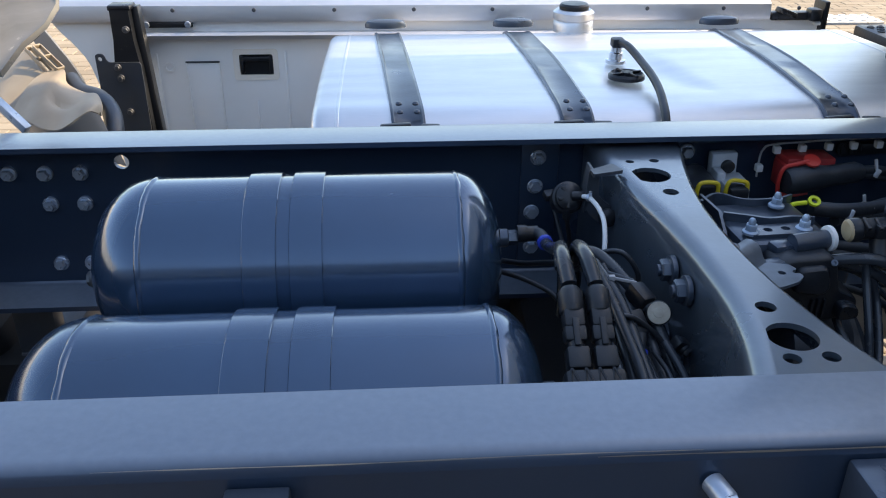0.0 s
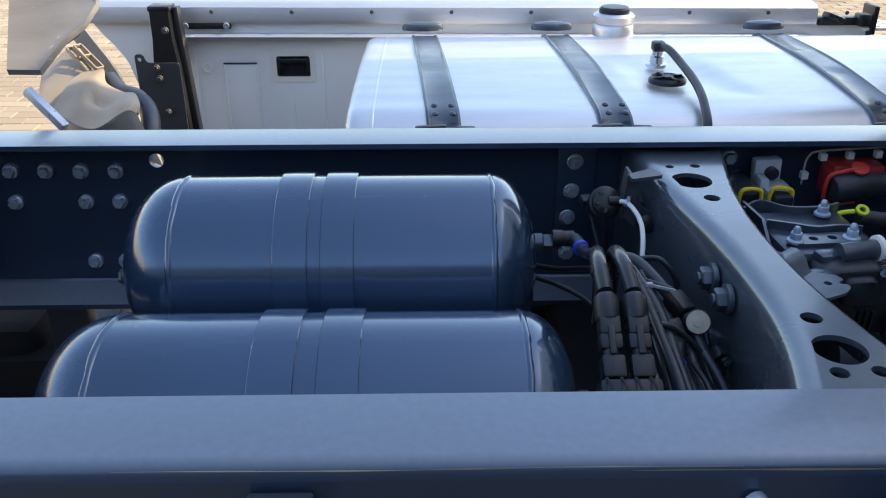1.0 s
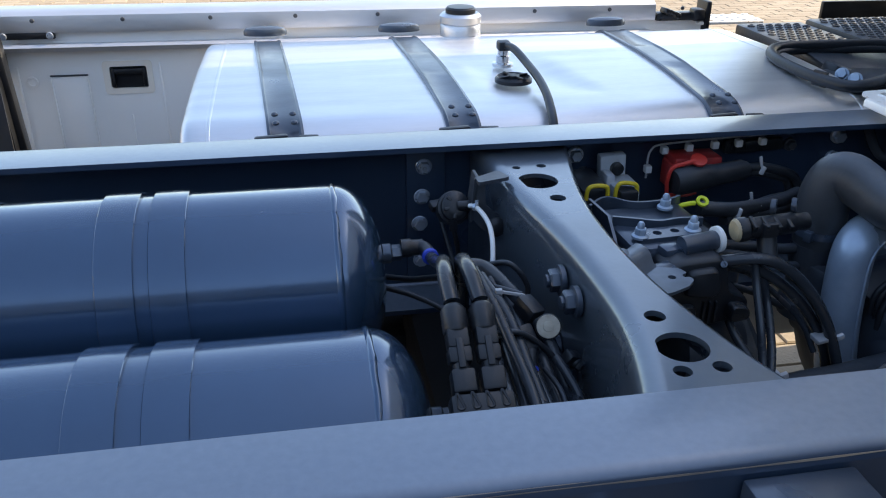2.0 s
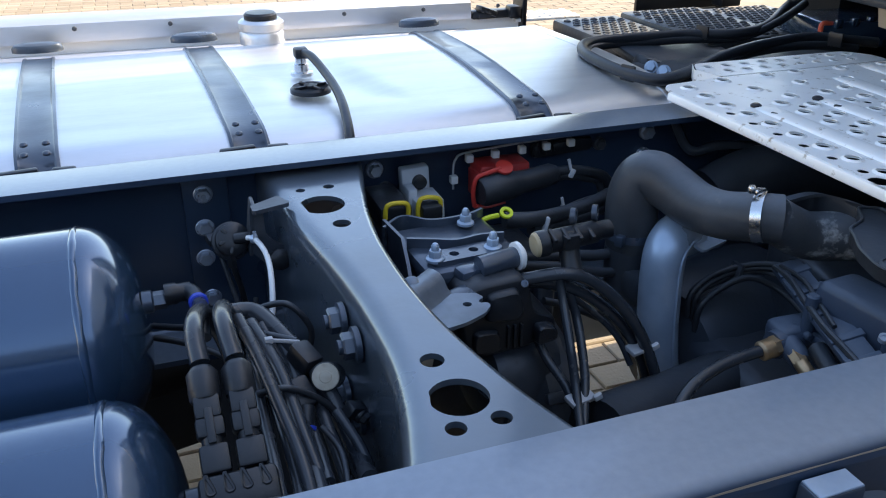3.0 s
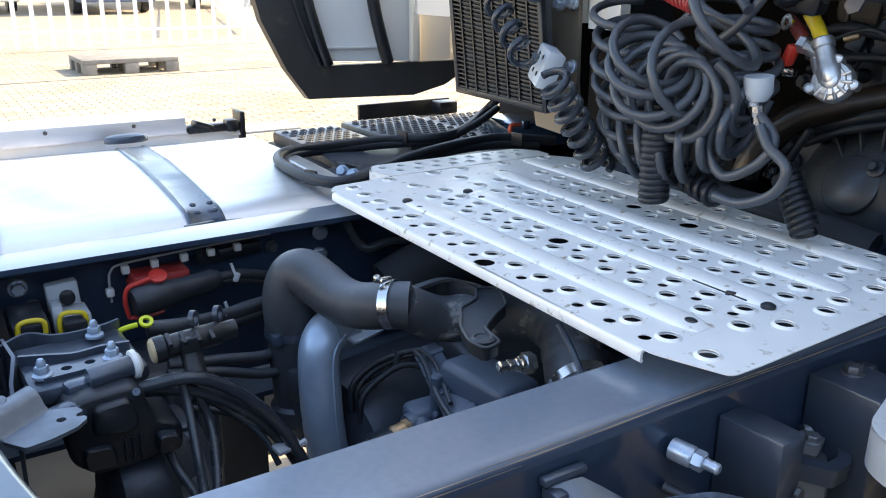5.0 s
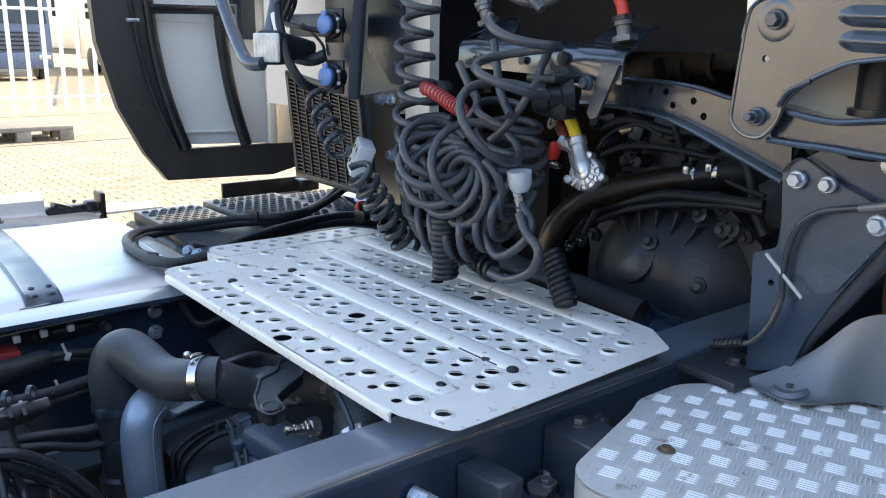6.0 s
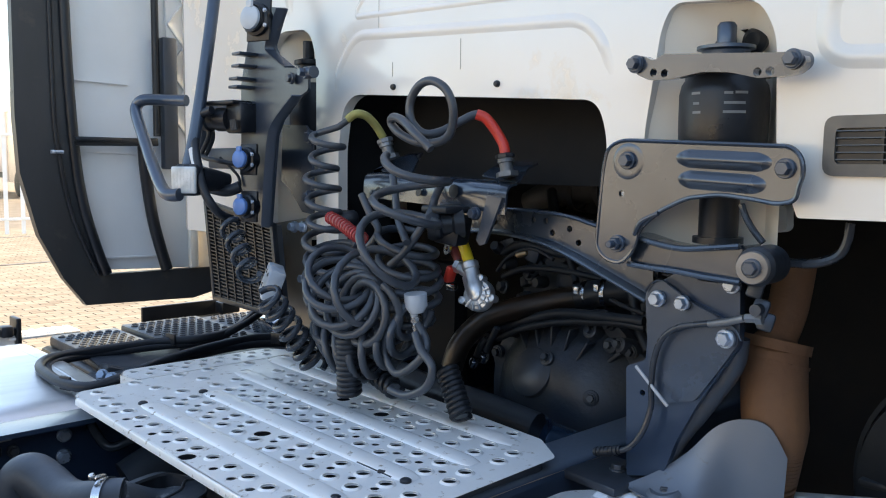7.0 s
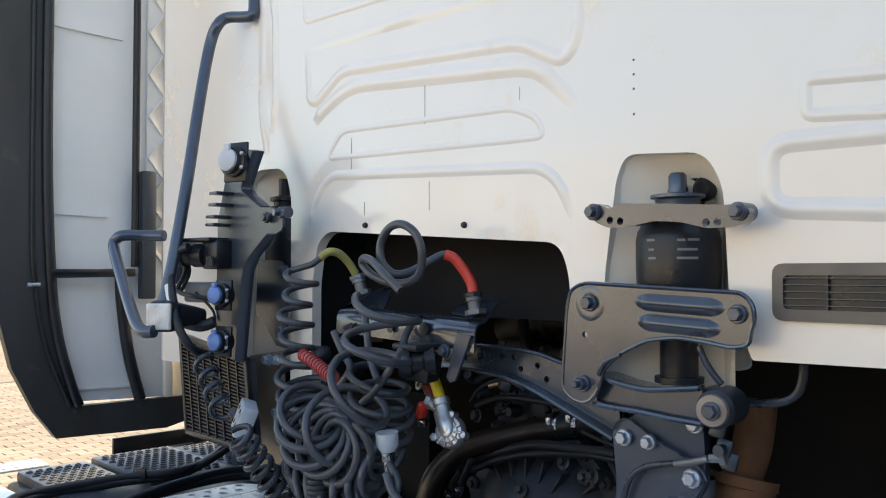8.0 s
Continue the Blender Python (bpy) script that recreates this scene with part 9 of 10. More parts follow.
ep = [Vector(p) for p in [(2.84, -0.628, 1.26), (2.825, -0.626, 1.20), (2.81, -0.619, 1.155), (2.805, -0.621, 1.115), (2.80, -0.626, 1.065), (2.80, -0.630, 1.015), (2.80, -0.622, 0.965), (2.805, -0.605, 0.898)]]
sweep(bm, spline(ep, 7), 0.04, 30, False, [0.027 + 0.017 * min(1.0, max(0.0, (i - 13) / 3)) - 0.008 * min(1.0, max(0.0, (i - 32) / 6)) for i in range(50)])
part("pipe", bm, M_RUST, ex)
bm = bmesh.new()
band_on(bm, ep[2].lerp(ep[3], 0.1), ep[3] - ep[1], 0.0435, 0.014, 0.004, 32)
band_on(bm, ep[2].lerp(ep[3], 0.7), ep[3] - ep[1], 0.0438, 0.005, 0.002, 32)
part("joint", bm, M_RUST, ex)
for k in range(16):
    bm = bmesh.new()
    t_ = 5.05 + 0.11 * k
    i_ = min(int(t_), 6)
    q = ep[i_].lerp(ep[i_ + 1], t_ - i_)
    band_on(bm, q, ep[i_ + 1] - ep[i_], 0.0365, 0.005, 0.003, 28)
    part("flex_ring", bm, M_RUST, ex)


M_CHEQ = mat("chequer plate", (0.84, 0.84, 0.835), 0.38, 0.3, (0.7, 0.69, 0.675), 12, 0.9, 0.08, 120, 0.1, 0.0, (0.33, 0.29, 0.235), 34, 0.61)
cp = thing("chequer_plate", (2.6, -0.62, 0.93), "aluminium chequer plate step beside the rail", "step plate")
bm = bmesh.new()
oc = [(2.335, -0.62), (2.312, -0.52), (2.332, -0.482), (2.50, -0.428), (2.53, -0.412), (2.615, -0.412), (2.70, -0.475), (2.82, -0.58), (2.95, -0.75), (2.95, -0.95), (2.40, -0.95)]
plate(bm, round_poly(oc, 0.02, 4), (), None, 0.003, (0, 0, 0.93))
loft(bm, [[(x, y, 0.93) for x, y in round_poly(oc, 0.02, 4)[-14:] + round_poly(oc, 0.02, 4)[:24]], [(x, y, 0.89) for x, y in round_poly(oc, 0.02, 4)[-14:] + round_poly(oc, 0.02, 4)[:24]]])
sheet = part("sheet", bm, M_CHEQ, cp)


def inside(p, poly):
    x, y = p
    c_ = False
    for i in range(len(poly)):
        (x1, y1), (x2, y2) = poly[i - 1], poly[i]
        if (y1 > y) != (y2 > y) and x < (x2 - x1) * (y - y1) / (y2 - y1) + x1:
            c_ = not c_
    return c_


bm = bmesh.new()
step = 0.0285
for i in range(-4, 26):
    for j in range(-6, 22):
        cx_, cy_ = 2.30 + step * i, -0.40 - step * j
        if not all(inside((cx_ + a * 0.012, cy_ + b * 0.012), oc) for a in (-1, 1) for b in (-1, 1)):
            continue
        ang = 20 if (i + j) % 2 else 110
        f_ = turn(0, 0, ang)
        for k in range(5):
            o_ = f_ @ Vector((0, -0.0096 + 0.0048 * k, 0))
            a_ = f_ @ Vector((0.0115, 0, 0))
            s_ = f_ @ Vector((0, 0.0012, 0))
            c_ = Vector((cx_, cy_, 0.93)) + o_
            up_ = Vector((0, 0, 0.0013))
            v_ = [bm.verts.new(q) for q in (c_ - a_, c_ - s_ - a_ * 0.6, c_ - s_ + a_ * 0.6, c_ + a_, c_ + s_ + a_ * 0.6, c_ + s_ - a_ * 0.6)]
            t0, t1 = bm.verts.new(c_ - a_ * 0.7 + up_), bm.verts.new(c_ + a_ * 0.7 + up_)
            for f4 in ((v_[0], v_[1], t0), (v_[1], v_[2], t1, t0), (v_[2], v_[3], t1), (v_[3], v_[4], t1), (v_[4], v_[5], t0, t1), (v_[5], v_[0], t0)):
                bm.faces.new(f4)
tagged(part("tread_pattern", bm, M_CHEQ, sheet), kind="stuff")
for x, y in ((2.445, -0.52),):
    bm = bmesh.new()
    lathe(bm, [(0.0105, 0), (0.0095, 0.0015), (0.006, 0.0015)], (x, y, 0.9305), (0, 0, 1), 22)
    lathe(bm, [(0.0065, 0.0015), (0.006, 0.005), (0, 0.0055)], (x, y, 0.9305), (0, 0, 1), 16)
    part("screw", bm, mat("rusty screw", (0.25, 0.18, 0.13), 0.6, 0.6, None, 60, 0.8), cp)
# smooth pressed shield behind the step
hs = thing("pressed_shield", (2.8, -0.6, 0.94), "dull grey pressed heat shield that rises behind the step", "heat shield")
bm = bmesh.new()
M_SH = mat("dull aluminised steel", (0.155, 0.178, 0.21), 0.44, 0.4, (0.2, 0.215, 0.235), 8, 0.9, 0.12, 80, 0.1, 0.0, (0.15, 0.14, 0.125), 22, 0.62)
low = spline([(2.671, -0.482, 0.937), (2.659, -0.53, 0.937), (2.672, -0.56, 0.937), (2.70, -0.575, 0.937), (2.735, -0.59, 0.937), (2.752, -0.625, 0.937), (2.765, -0.66, 0.937)], 6)
high = spline([(2.678, -0.476, 0.942), (2.70, -0.512, 0.966), (2.72, -0.545, 0.998), (2.735, -0.578, 1.04), (2.745, -0.612, 1.056), (2.755, -0.642, 1.05), (2.768, -0.662, 1.01)], 6)
rows = []
for i in range(13):
    t_ = i / 12
    rows.append([a.lerp(b, t_) + Vector((0.012, 0, -1)) * (0.28 * abs(b.z - a.z) * math.sin(math.pi * t_) * (1 - 0.4 * t_)) for a, b in zip(low, high)])
loft(bm, rows)
thicken(bm, 0.003)
part("sheet", bm, M_SH, hs)
bm = bmesh.new()
lathe(bm, [(0.026, 0.0), (0.02, 0.004), (0.010, 0.0015), (0, 0.001)], (2.686, -0.530, 0.9465), (-0.25, 0.05, 1), 26)
part("dimple", bm, M_SH, hs)
bm = bmesh.new()
hexbolt(bm, (2.686, -0.530, 0.948), (-0.25, 0.05, 1), 0.006, 0.005)
part("bolt", bm, M_DBOLT, hs)
# bracket foot on the near rail and its bolts
ft = thing("bolted_bracket", (2.78, -0.40, 0.93), "dark bolted bracket on the near rail", "bracket")
bm = bmesh.new()
box(bm, (2.70, -0.432, 0.938), (0.11, 0.10, 0.014), turn(0, 0, -4), 0.004)
part("plate", bm, M_DARK, ft)
for q in ((2.708, -0.437), (2.732, -0.449)):
    bm = bmesh.new()
    hexbolt(bm, (q[0], q[1], 0.945), (0, 0, 1), 0.0095, 0.009)
    part("bolt", bm, M_DBOLT, ft)
# ribbed black air-filter housing under the cab side
bm = bmesh.new()
lathe(bm, [(0.14, 0), (0.19, 0.02), (0.20, 0.06), (0.20, 0.4), (0.18, 0.44)], (2.97, -0.86, 0.93), (1, 0, 0), 44)
for k in range(5):
    lathe(bm, [(0.199, 0.05 + 0.07 * k), (0.207, 0.055 + 0.07 * k), (0.207, 0.075 + 0.07 * k), (0.199, 0.08 + 0.07 * k)], (2.97, -0.86, 0.93), (1, 0, 0), 44, False)
for k in range(10):
    box(bm, (2.985, -0.86 + 0.15 * math.cos(0.6283 * k), 0.93 + 0.15 * math.sin(0.6283 * k)), (0.03, 0.06, 0.012), turn(math.degrees(0.6283 * k)), 0.004)
solo("air_filter_housing", bm, M_RUBBER, "ribbed black air filter housing under the cab", "air filter")
bm = bmesh.new()
lathe(bm, [(0.05, 0), (0.055, 0.005), (0.055, 0.05)], (3.0, -0.83, 1.14), (-0.8, -0.3, 0.2), 28)
solo("headlamp_back", bm, M_GALV, "round grey canister in the dark under the cab", "canister")

# ---- studded black step over the battery box ----
bstep = thing("battery_box", (2.72, 0.96, 0.55), "black battery box with a studded anti-slip lid", "battery box")
bm = bmesh.new()
box(bm, (2.74, 0.96, 0.72), (0.68, 0.46, 0.36), None, 0.015)
part("box", bm, M_BLACK, bstep)
for x0, x1, y0, y1, z in ((2.42, 2.60, 0.86, 1.17, 0.925), (2.61, 2.84, 0.80, 1.17, 0.932), (2.85, 3.06, 0.80, 1.17, 0.925)):
    bm = bmesh.new()
    box(bm, ((x0 + x1) / 2, (y0 + y1) / 2, z - 0.012), (x1 - x0, y1 - y0, 0.03), turn(0, 0, 0), 0.008)
    pan = part("lid_panel", bm, M_ELBOW, bstep)
    bm = bmesh.new()
    nx, ny = int((x1 - x0 - 0.02) / 0.0245), int((y1 - y0 - 0.02) / 0.0245)
    for i in range(nx):
        for j in range(ny):
            cx_, cy_ = x0 + 0.018 + 0.0245 * i + (0.012 if j % 2 else 0), y0 + 0.02 + 0.0245 * j
            lathe(bm, [(0.0095, 0), (0.0088, 0.004), (0.0062, 0.0055), (0.0045, 0.003)], (cx_, cy_, z + 0.002), (0, 0, 1), 8)
    tagged(part("studs", bm, M_ELBOW, pan), kind="stuff")
bm = bmesh.new()
box(bm, (2.52, 0.77, 0.915), (0.26, 0.13, 0.02), turn(8, 4, 0), 0.006)
box(bm, (2.43, 0.72, 0.90), (0.10, 0.05, 0.05), turn(0, 20, 0), 0.01)
box(bm, (2.60, 0.66, 0.90), (0.5, 0.12, 0.05), turn(0, 0, -2), 0.01)
part("side_cover", bm, M_RUBBER, bstep)
for q in [(2.351, 0.620, 0.940), (2.359, 0.590, 0.938)]:
    bm = bmesh.new()
    hexbolt(bm, q, (-0.6, -0.6, 0.4), 0.010, 0.012)
    part("bolt", bm, M_GALV, bstep)
bm = bmesh.new()
box(bm, (2.42, 1.235, 0.925), (0.18, 0.09, 0.008), None, 0.003)
for i in range(6):
    for j in range(3):
        lathe(bm, [(0.010, 0), (0.008, 0.003), (0.005, 0.003)], (2.345 + 0.03 * i, 1.205 + 0.03 * j, 0.929), (0, 0, 1), 10)
solo("step_plate", bm, M_WALK, "pale perforated aluminium step at the skirt end", "step plate")
bm = bmesh.new()
box(bm, (2.86, 1.26, 0.93), (0.30, 0.012, 0.06), None, 0.003)
box(bm, (2.97, 1.22, 0.94), (0.06, 0.05, 0.035), None, 0.004)
box(bm, (2.86, 1.22, 0.905), (0.2, 0.10, 0.02), None, 0.003)
solo("step_surround", bm, M_BLACK, "dark step surround behind the battery box", "step")
fz = thing("fuse_box", (2.95, 0.72, 0.93), "dark fuse box with a red and a green connector", "fuse box")
bm = bmesh.new()
box(bm, (2.95, 0.78, 0.945), (0.2, 0.16, 0.06), turn(0, 0, -10), 0.008)
for k in range(4):
    box(bm, (2.87 + 0.045 * k, 0.71, 0.972), (0.02, 0.012, 0.02), None, 0.003)
part("box", bm, M_TANK, fz)
bm = bmesh.new()
tube(bm, [(2.834, 0.720, 0.956), (2.836, 0.720, 0.972), (2.858, 0.720, 0.971), (2.878, 0.720, 0.965)], 0.0055, 5, 8)
part("red_lock", bm, mat("orange red plastic", (0.8, 0.12, 0.06), 0.4, 0.0, None, 30, 0.4), fz)
bm = bmesh.new()
box(bm, [(2.896, 0.720, 0.960)][0], (0.05, 0.008, 0.005), None, 0.001)
part("green_lock", bm, mat("green plastic", (0.05, 0.4, 0.1), 0.4, 0.0, None, 30, 0.4), fz)

# ---- brackets outside the near rail ----
def side_bracket(x0, x1, top, label, deep=0.076):
    b = thing("side_bracket", ((x0 + x1) / 2, -0.42, 0.75), label, "bracket", "brackets on the near rail")
    bm = bmesh.new()
    box(bm, ((x0 + x1) / 2, -0.387 - deep / 2, top - 0.11), (x1 - x0, deep, 0.22), None, 0.0025)
    part("bracket", bm, M_STRAP, b)
    return b


sb1 = side_bracket(1.145, 1.193, 0.93, "dark grey steel bracket bolted outside the rail")
sb2 = side_bracket(1.822, 1.862, 0.937, "grey steel bracket with a clamp outside the rail", 0.02)
bm = bmesh.new()
plate(bm, round_poly([(1.826, -0.52), (1.905, -0.515), (1.91, -0.43), (1.895, -0.416), (1.842, -0.416), (1.828, -0.43)], 0.014, 6), [round_poly([(1.838, -0.51), (1.895, -0.505), (1.898, -0.438), (1.886, -0.427), (1.848, -0.427), (1.839, -0.437)], 0.01, 6)], turn(0, 12, 0), 0.03, (0.035, 0.016, 1.315))
part("clamp_ring", bm, M_CROSS, sb2)
bm = bmesh.new()
box(bm, (1.868, -0.468, 0.893), (0.06, 0.085, 0.012), turn(0, 12, 0), 0.004)
lathe(bm, [(0.014, 0), (0.013, 0.008), (0.006, 0.010)], (1.868, -0.455, 0.898), (0.2, 0, 1), 20)
part("clamp_floor", bm, M_CAST, sb2)
bm = bmesh.new()
box(bm, (1.842, -0.397, 0.9375), (0.037, 0.018, 0.002), None, 0.0006, 1)
part("cap", bm, M_GALV, sb2, "bare zinc cap")
sb3 = side_bracket(2.038, 2.052, 0.918, "blue-grey steel bracket with a curved strut and a bolt", 0.02)
bm = bmesh.new()
box(bm, (2.058, -0.391, 0.924), (0.046, 0.010, 0.008), None, 0.003)
part("lug", bm, M_STRAP, sb3)
bm = bmesh.new()
lathe(bm, [(0.019, -0.05), (0.019, 0.008), (0.017, 0.016), (0.012, 0.021), (0.0, 0.023)], (2.062, -0.398, 0.85), (-0.1, -0.35, 1), 28)
lathe(bm, [(0.014, -0.03), (0.014, 0.012), (0.009, 0.019)], (2.052, -0.425, 0.80), (-0.15, -0.5, 1), 24)
part("boss", bm, M_TANK, sb3)
bm = bmesh.new()
rows = [[(2.046, -0.394, 0.912), (2.043, -0.392, 0.919), (2.047, -0.393, 0.920), (2.073, -0.397, 0.920)], [(2.052, -0.410, 0.904), (2.052, -0.407, 0.912), (2.056, -0.409, 0.913), (2.086, -0.408, 0.912)], [(2.063, -0.424, 0.895), (2.063, -0.422, 0.904), (2.067, -0.423, 0.905), (2.100, -0.419, 0.902)], [(2.087, -0.455, 0.884), (2.085, -0.454, 0.893), (2.089, -0.456, 0.894), (2.122, -0.439, 0.890)], [(2.119, -0.480, 0.872), (2.118, -0.479, 0.880), (2.122, -0.480, 0.881), (2.147, -0.466, 0.877)]]
loft(bm, rows)
thicken(bm, 0.005)
part("strut", bm, M_CROSS, sb3)
sb4 = side_bracket(1.612, 1.70, 0.934, "dark blue-grey bracket outside the rail by the crossmember")
bm = bmesh.new()
plate(bm, round_poly([(1.62, 0.78), (1.72, 0.78), (1.72, 0.905), (1.62, 0.905)], 0.02), [round_poly([(1.64, 0.80), (1.70, 0.80), (1.70, 0.885), (1.64, 0.885)], 0.014)], turn(90), 0.02, (0, -0.47, 0))
part("clamp_ring", bm, M_STRAP, sb4)
sb5 = side_bracket(2.385, 2.45, 0.927, "dark bracket with a rusty bolt outside the rail")
bm = bmesh.new()
hexbolt(bm, (2.42, -0.412, 0.927), (0, 0, 1), 0.009, 0.010)
hexbolt(bm, (2.478, -0.392, 0.905), (0.2, -1, 0.3), 0.009, 0.012)
part("bolt", bm, M_DBOLT, sb5)
for at, r, ln in (([(2.189, -0.388, 0.904)][0], 0.013, 0.04), ((1.51, -0.386, 0.915), 0.0113, 0.03), ([(2.072, -0.415, 0.886)][0], 0.0095, 0.05), ([(2.184, -0.388, 0.865)][0], 0.0065, 0.03), ([(1.972, -0.388, 0.867)][0], 0.0075, 0.05)):
    st = thing("stud_bolt", at, "zinc-plated stud with a nut in the rail web", "bolt", "studs on the near rail")
    bm = bmesh.new()
    lathe(bm, [(r * 0.8, 0), (r * 0.8, 0.02), (r * 0.7, 0.022)], at, (0.25, -1, -0.05), 20)
    part("spacer", bm, M_BOLT if r > 0.0112 else M_DBOLT, st)
    bm = bmesh.new()
    q = Vector(at) + Vector((0.25, -1, -0.05)).normalized() * 0.02
    hexbolt(bm, q, (0.25, -1, -0.05), r * 0.75, 0.012, ln * 0.35, False)
    part("nut", bm, M_BOLT if r > 0.0112 else M_DBOLT, st)
bc_ = thing("battery_clamp", (2.24, -0.50, 0.86), "cast grey clamp with an octagonal ring beside the rail", "clamp")
bm = bmesh.new()
oct_ = round_poly([(-0.05, -0.035), (-0.02, -0.055), (0.04, -0.055), (0.06, -0.02), (0.06, 0.03), (0.03, 0.05), (-0.02, 0.05), (-0.05, 0.03)], 0.008)
oin = round_poly([(-0.032, -0.024), (-0.012, -0.038), (0.028, -0.038), (0.042, -0.012), (0.042, 0.02), (0.02, 0.034), (-0.012, 0.034), (-0.032, 0.018)], 0.006)
plate(bm, oct_, [oin], turn(0, 0, -20), 0.016, (2.140, -0.476, 0.890))
part("ring", bm, M_CROSS, bc_)
bm = bmesh.new()
lathe(bm, [(0.026, 0), (0.024, 0.008), (0.012, 0.012)], (2.145, -0.476, 0.88), (0, -0.1, 1), 20)
box(bm, (2.115, -0.466, 0.887), (0.03, 0.02, 0.018), turn(0, 10, 30), 0.006)
box(bm, (2.165, -0.486, 0.885), (0.02, 0.03, 0.02), turn(0, 10, 10), 0.006)
box(bm, (2.158, -0.464, 0.77), (0.06, 0.08, 0.16), None, 0.012)
part("casting", bm, M_CAST, bc_)
bc2 = thing("battery_clamp", (2.365, -0.41, 0.80), "dirty grey clamp with an octagonal ring beside the step", "clamp")
bm = bmesh.new()
plate(bm, [(x * 0.72, y * 0.72) for x, y in oct_], [[(x * 0.72, y * 0.72) for x, y in oin]], turn(4, -4, 35), 0.02, (2.362, -0.412, 0.864))
part("ring", bm, M_STRAP, bc2)
bm = bmesh.new()
plate(bm, round_poly([(-0.02, -0.012), (0.018, -0.014), (0.022, 0.008), (-0.004, 0.018), (-0.022, 0.008)], 0.004), (), turn(4, -4, 25), 0.014, (2.362, -0.411, 0.866))
hexbolt(bm, (2.368, -0.412, 0.866), (0, 0, 1), 0.008, 0.008)
rod(bm, (2.385, -0.392, 0.862), (2.402, -0.408, 0.868), 0.008, 14)
box(bm, (2.36, -0.41, 0.80), (0.06, 0.05, 0.1), turn(0, 0, 35), 0.01)
part("casting", bm, M_CAST, bc2)
arm2 = thing("side_bracket", (2.27, -0.42, 0.86), "short dark steel bracket arm bolted outside the rail", "bracket", "brackets on the near rail")
bm = bmesh.new()
box(bm, (2.270, -0.420, 0.872), (0.036, 0.068, 0.096), turn(0, 0, 3), 0.003)
part("bracket", bm, M_STRAP, arm2)
bm = bmesh.new()
lathe(bm, [(0.007, 0), (0.006, 0.004), (0, 0.005)], (2.285, -0.455, 0.86), (0.1, -1, 0), 14)
part("rivet", bm, M_DBOLT, arm2)

# ---- rear wing carrier, lit by the sun ----
wing = thing("wing_carrier", (0.5, 0.8, 0.68), "sand-coloured plastic rear wing part lit by the sun", "wing")
M_SANDP = mat("sandy grey plastic", (0.36, 0.30, 0.225), 0.5, 0.0, (0.25, 0.205, 0.155), 8, 0.8, 0.08, 90, 0.08, 0.0, (0.3, 0.26, 0.2), 30, 0.68)
bm = bmesh.new()
top_ = [(0.577, 0.860, 0.919), (0.600, 0.850, 0.923), (0.618, 0.840, 0.924), (0.634, 0.800, 0.908), (0.671, 0.780, 0.896), (0.699, 0.760, 0.899), (0.718, 0.725, 0.897), (0.728, 0.700, 0.889), (0.730, 0.680, 0.878)]
low_ = [(0.552, 0.720, 0.877), (0.580, 0.690, 0.877), (0.604, 0.660, 0.876), (0.640, 0.630, 0.872), (0.668, 0.620, 0.872), (0.690, 0.622, 0.882), (0.706, 0.632, 0.892), (0.722, 0.650, 0.897), (0.730, 0.672, 0.884)]
ta_, lo_ = spline(top_, 5), spline(low_, 5)
dish = lambda u, v: 0.014 * math.sin(math.pi * u) * (1 - 0.5 * v) - 0.012 * math.exp(-((u - 0.5) ** 2 + (v - 0.4) ** 2) / 0.012)
loft(bm, [[a.lerp(b, u) + Vector((0, 0, dish(u, i / (len(ta_) - 1)))) for i, (a, b) in enumerate(zip(ta_, lo_))] for u in [k / 12 for k in range(13)]])
thicken(bm, 0.004)
part("shell", bm, M_SANDP, wing)
# the wing below its edge, with shade put into a greyer colour
bm = bmesh.new()
loft(bm, [[p + Vector((0.004 * k, 0.012 * k, -0.03 * k - 0.002)) for p in lo_] for k in range(5)])
thicken(bm, 0.004)
part("flank", bm, mat("shaded wing plastic", (0.2, 0.205, 0.21), 0.5, 0.0, (0.15, 0.15, 0.15), 9, 0.8, 0.1, 90), wing, "plastic flank below the edge, its shade put into the grey")
bm = bmesh.new()
loft(bm, [[(0.449, 0.930, 0.897), (0.512, 0.930, 0.946), (0.573, 0.864, 0.918)], [(0.466, 0.880, 0.890), (0.500, 0.870, 0.905), (0.550, 0.822, 0.890)], [(0.490, 0.800, 0.872), (0.500, 0.800, 0.868), (0.522, 0.784, 0.860)]])
thicken(bm, 0.006)
part("panel", bm, M_SANDP, wing)
bm = bmesh.new()
lathe(bm, [(0.013, -0.006), (0.011, 0.001), (0.006, 0.004), (0, 0.004)], (0.634, 0.735, 0.892), (0, -0.5, 1), 16)
part("bolt", bm, M_BOLT, wing)
bm = bmesh.new()
sweep(bm, spline([Vector(p) for p in [(0.622, 0.850, 0.902), (0.652, 0.815, 0.886), (0.690, 0.795, 0.880), (0.722, 0.755, 0.868), (0.738, 0.715, 0.85), (0.742, 0.68, 0.81)]], 5), 0.018, 16)
part("arch", bm, M_DARK, wing)
for p0_, p1_, w_ in (((0.530, 0.900, 0.955), (0.585, 0.852, 0.917), 0.012), ((0.550, 0.895, 0.960), (0.606, 0.850, 0.924), 0.016)):
    bm = bmesh.new()
    p0_, p1_ = Vector(p0_), Vector(p1_)
    f_ = frame_to(p1_ - p0_)
    for o_ in (-w_ / 2, w_ / 2):
        box(bm, (p0_ + p1_) / 2 + f_ @ Vector((o_, 0, 0)), (0.003, 0.01, (p1_ - p0_).length), f_, 0.001)
    for u in (0.0, 0.45, 1.0):
        box(bm, p0_.lerp(p1_, u), (w_, 0.01, 0.004), f_, 0.001)
    part("clip", bm, M_SANDP, wing)
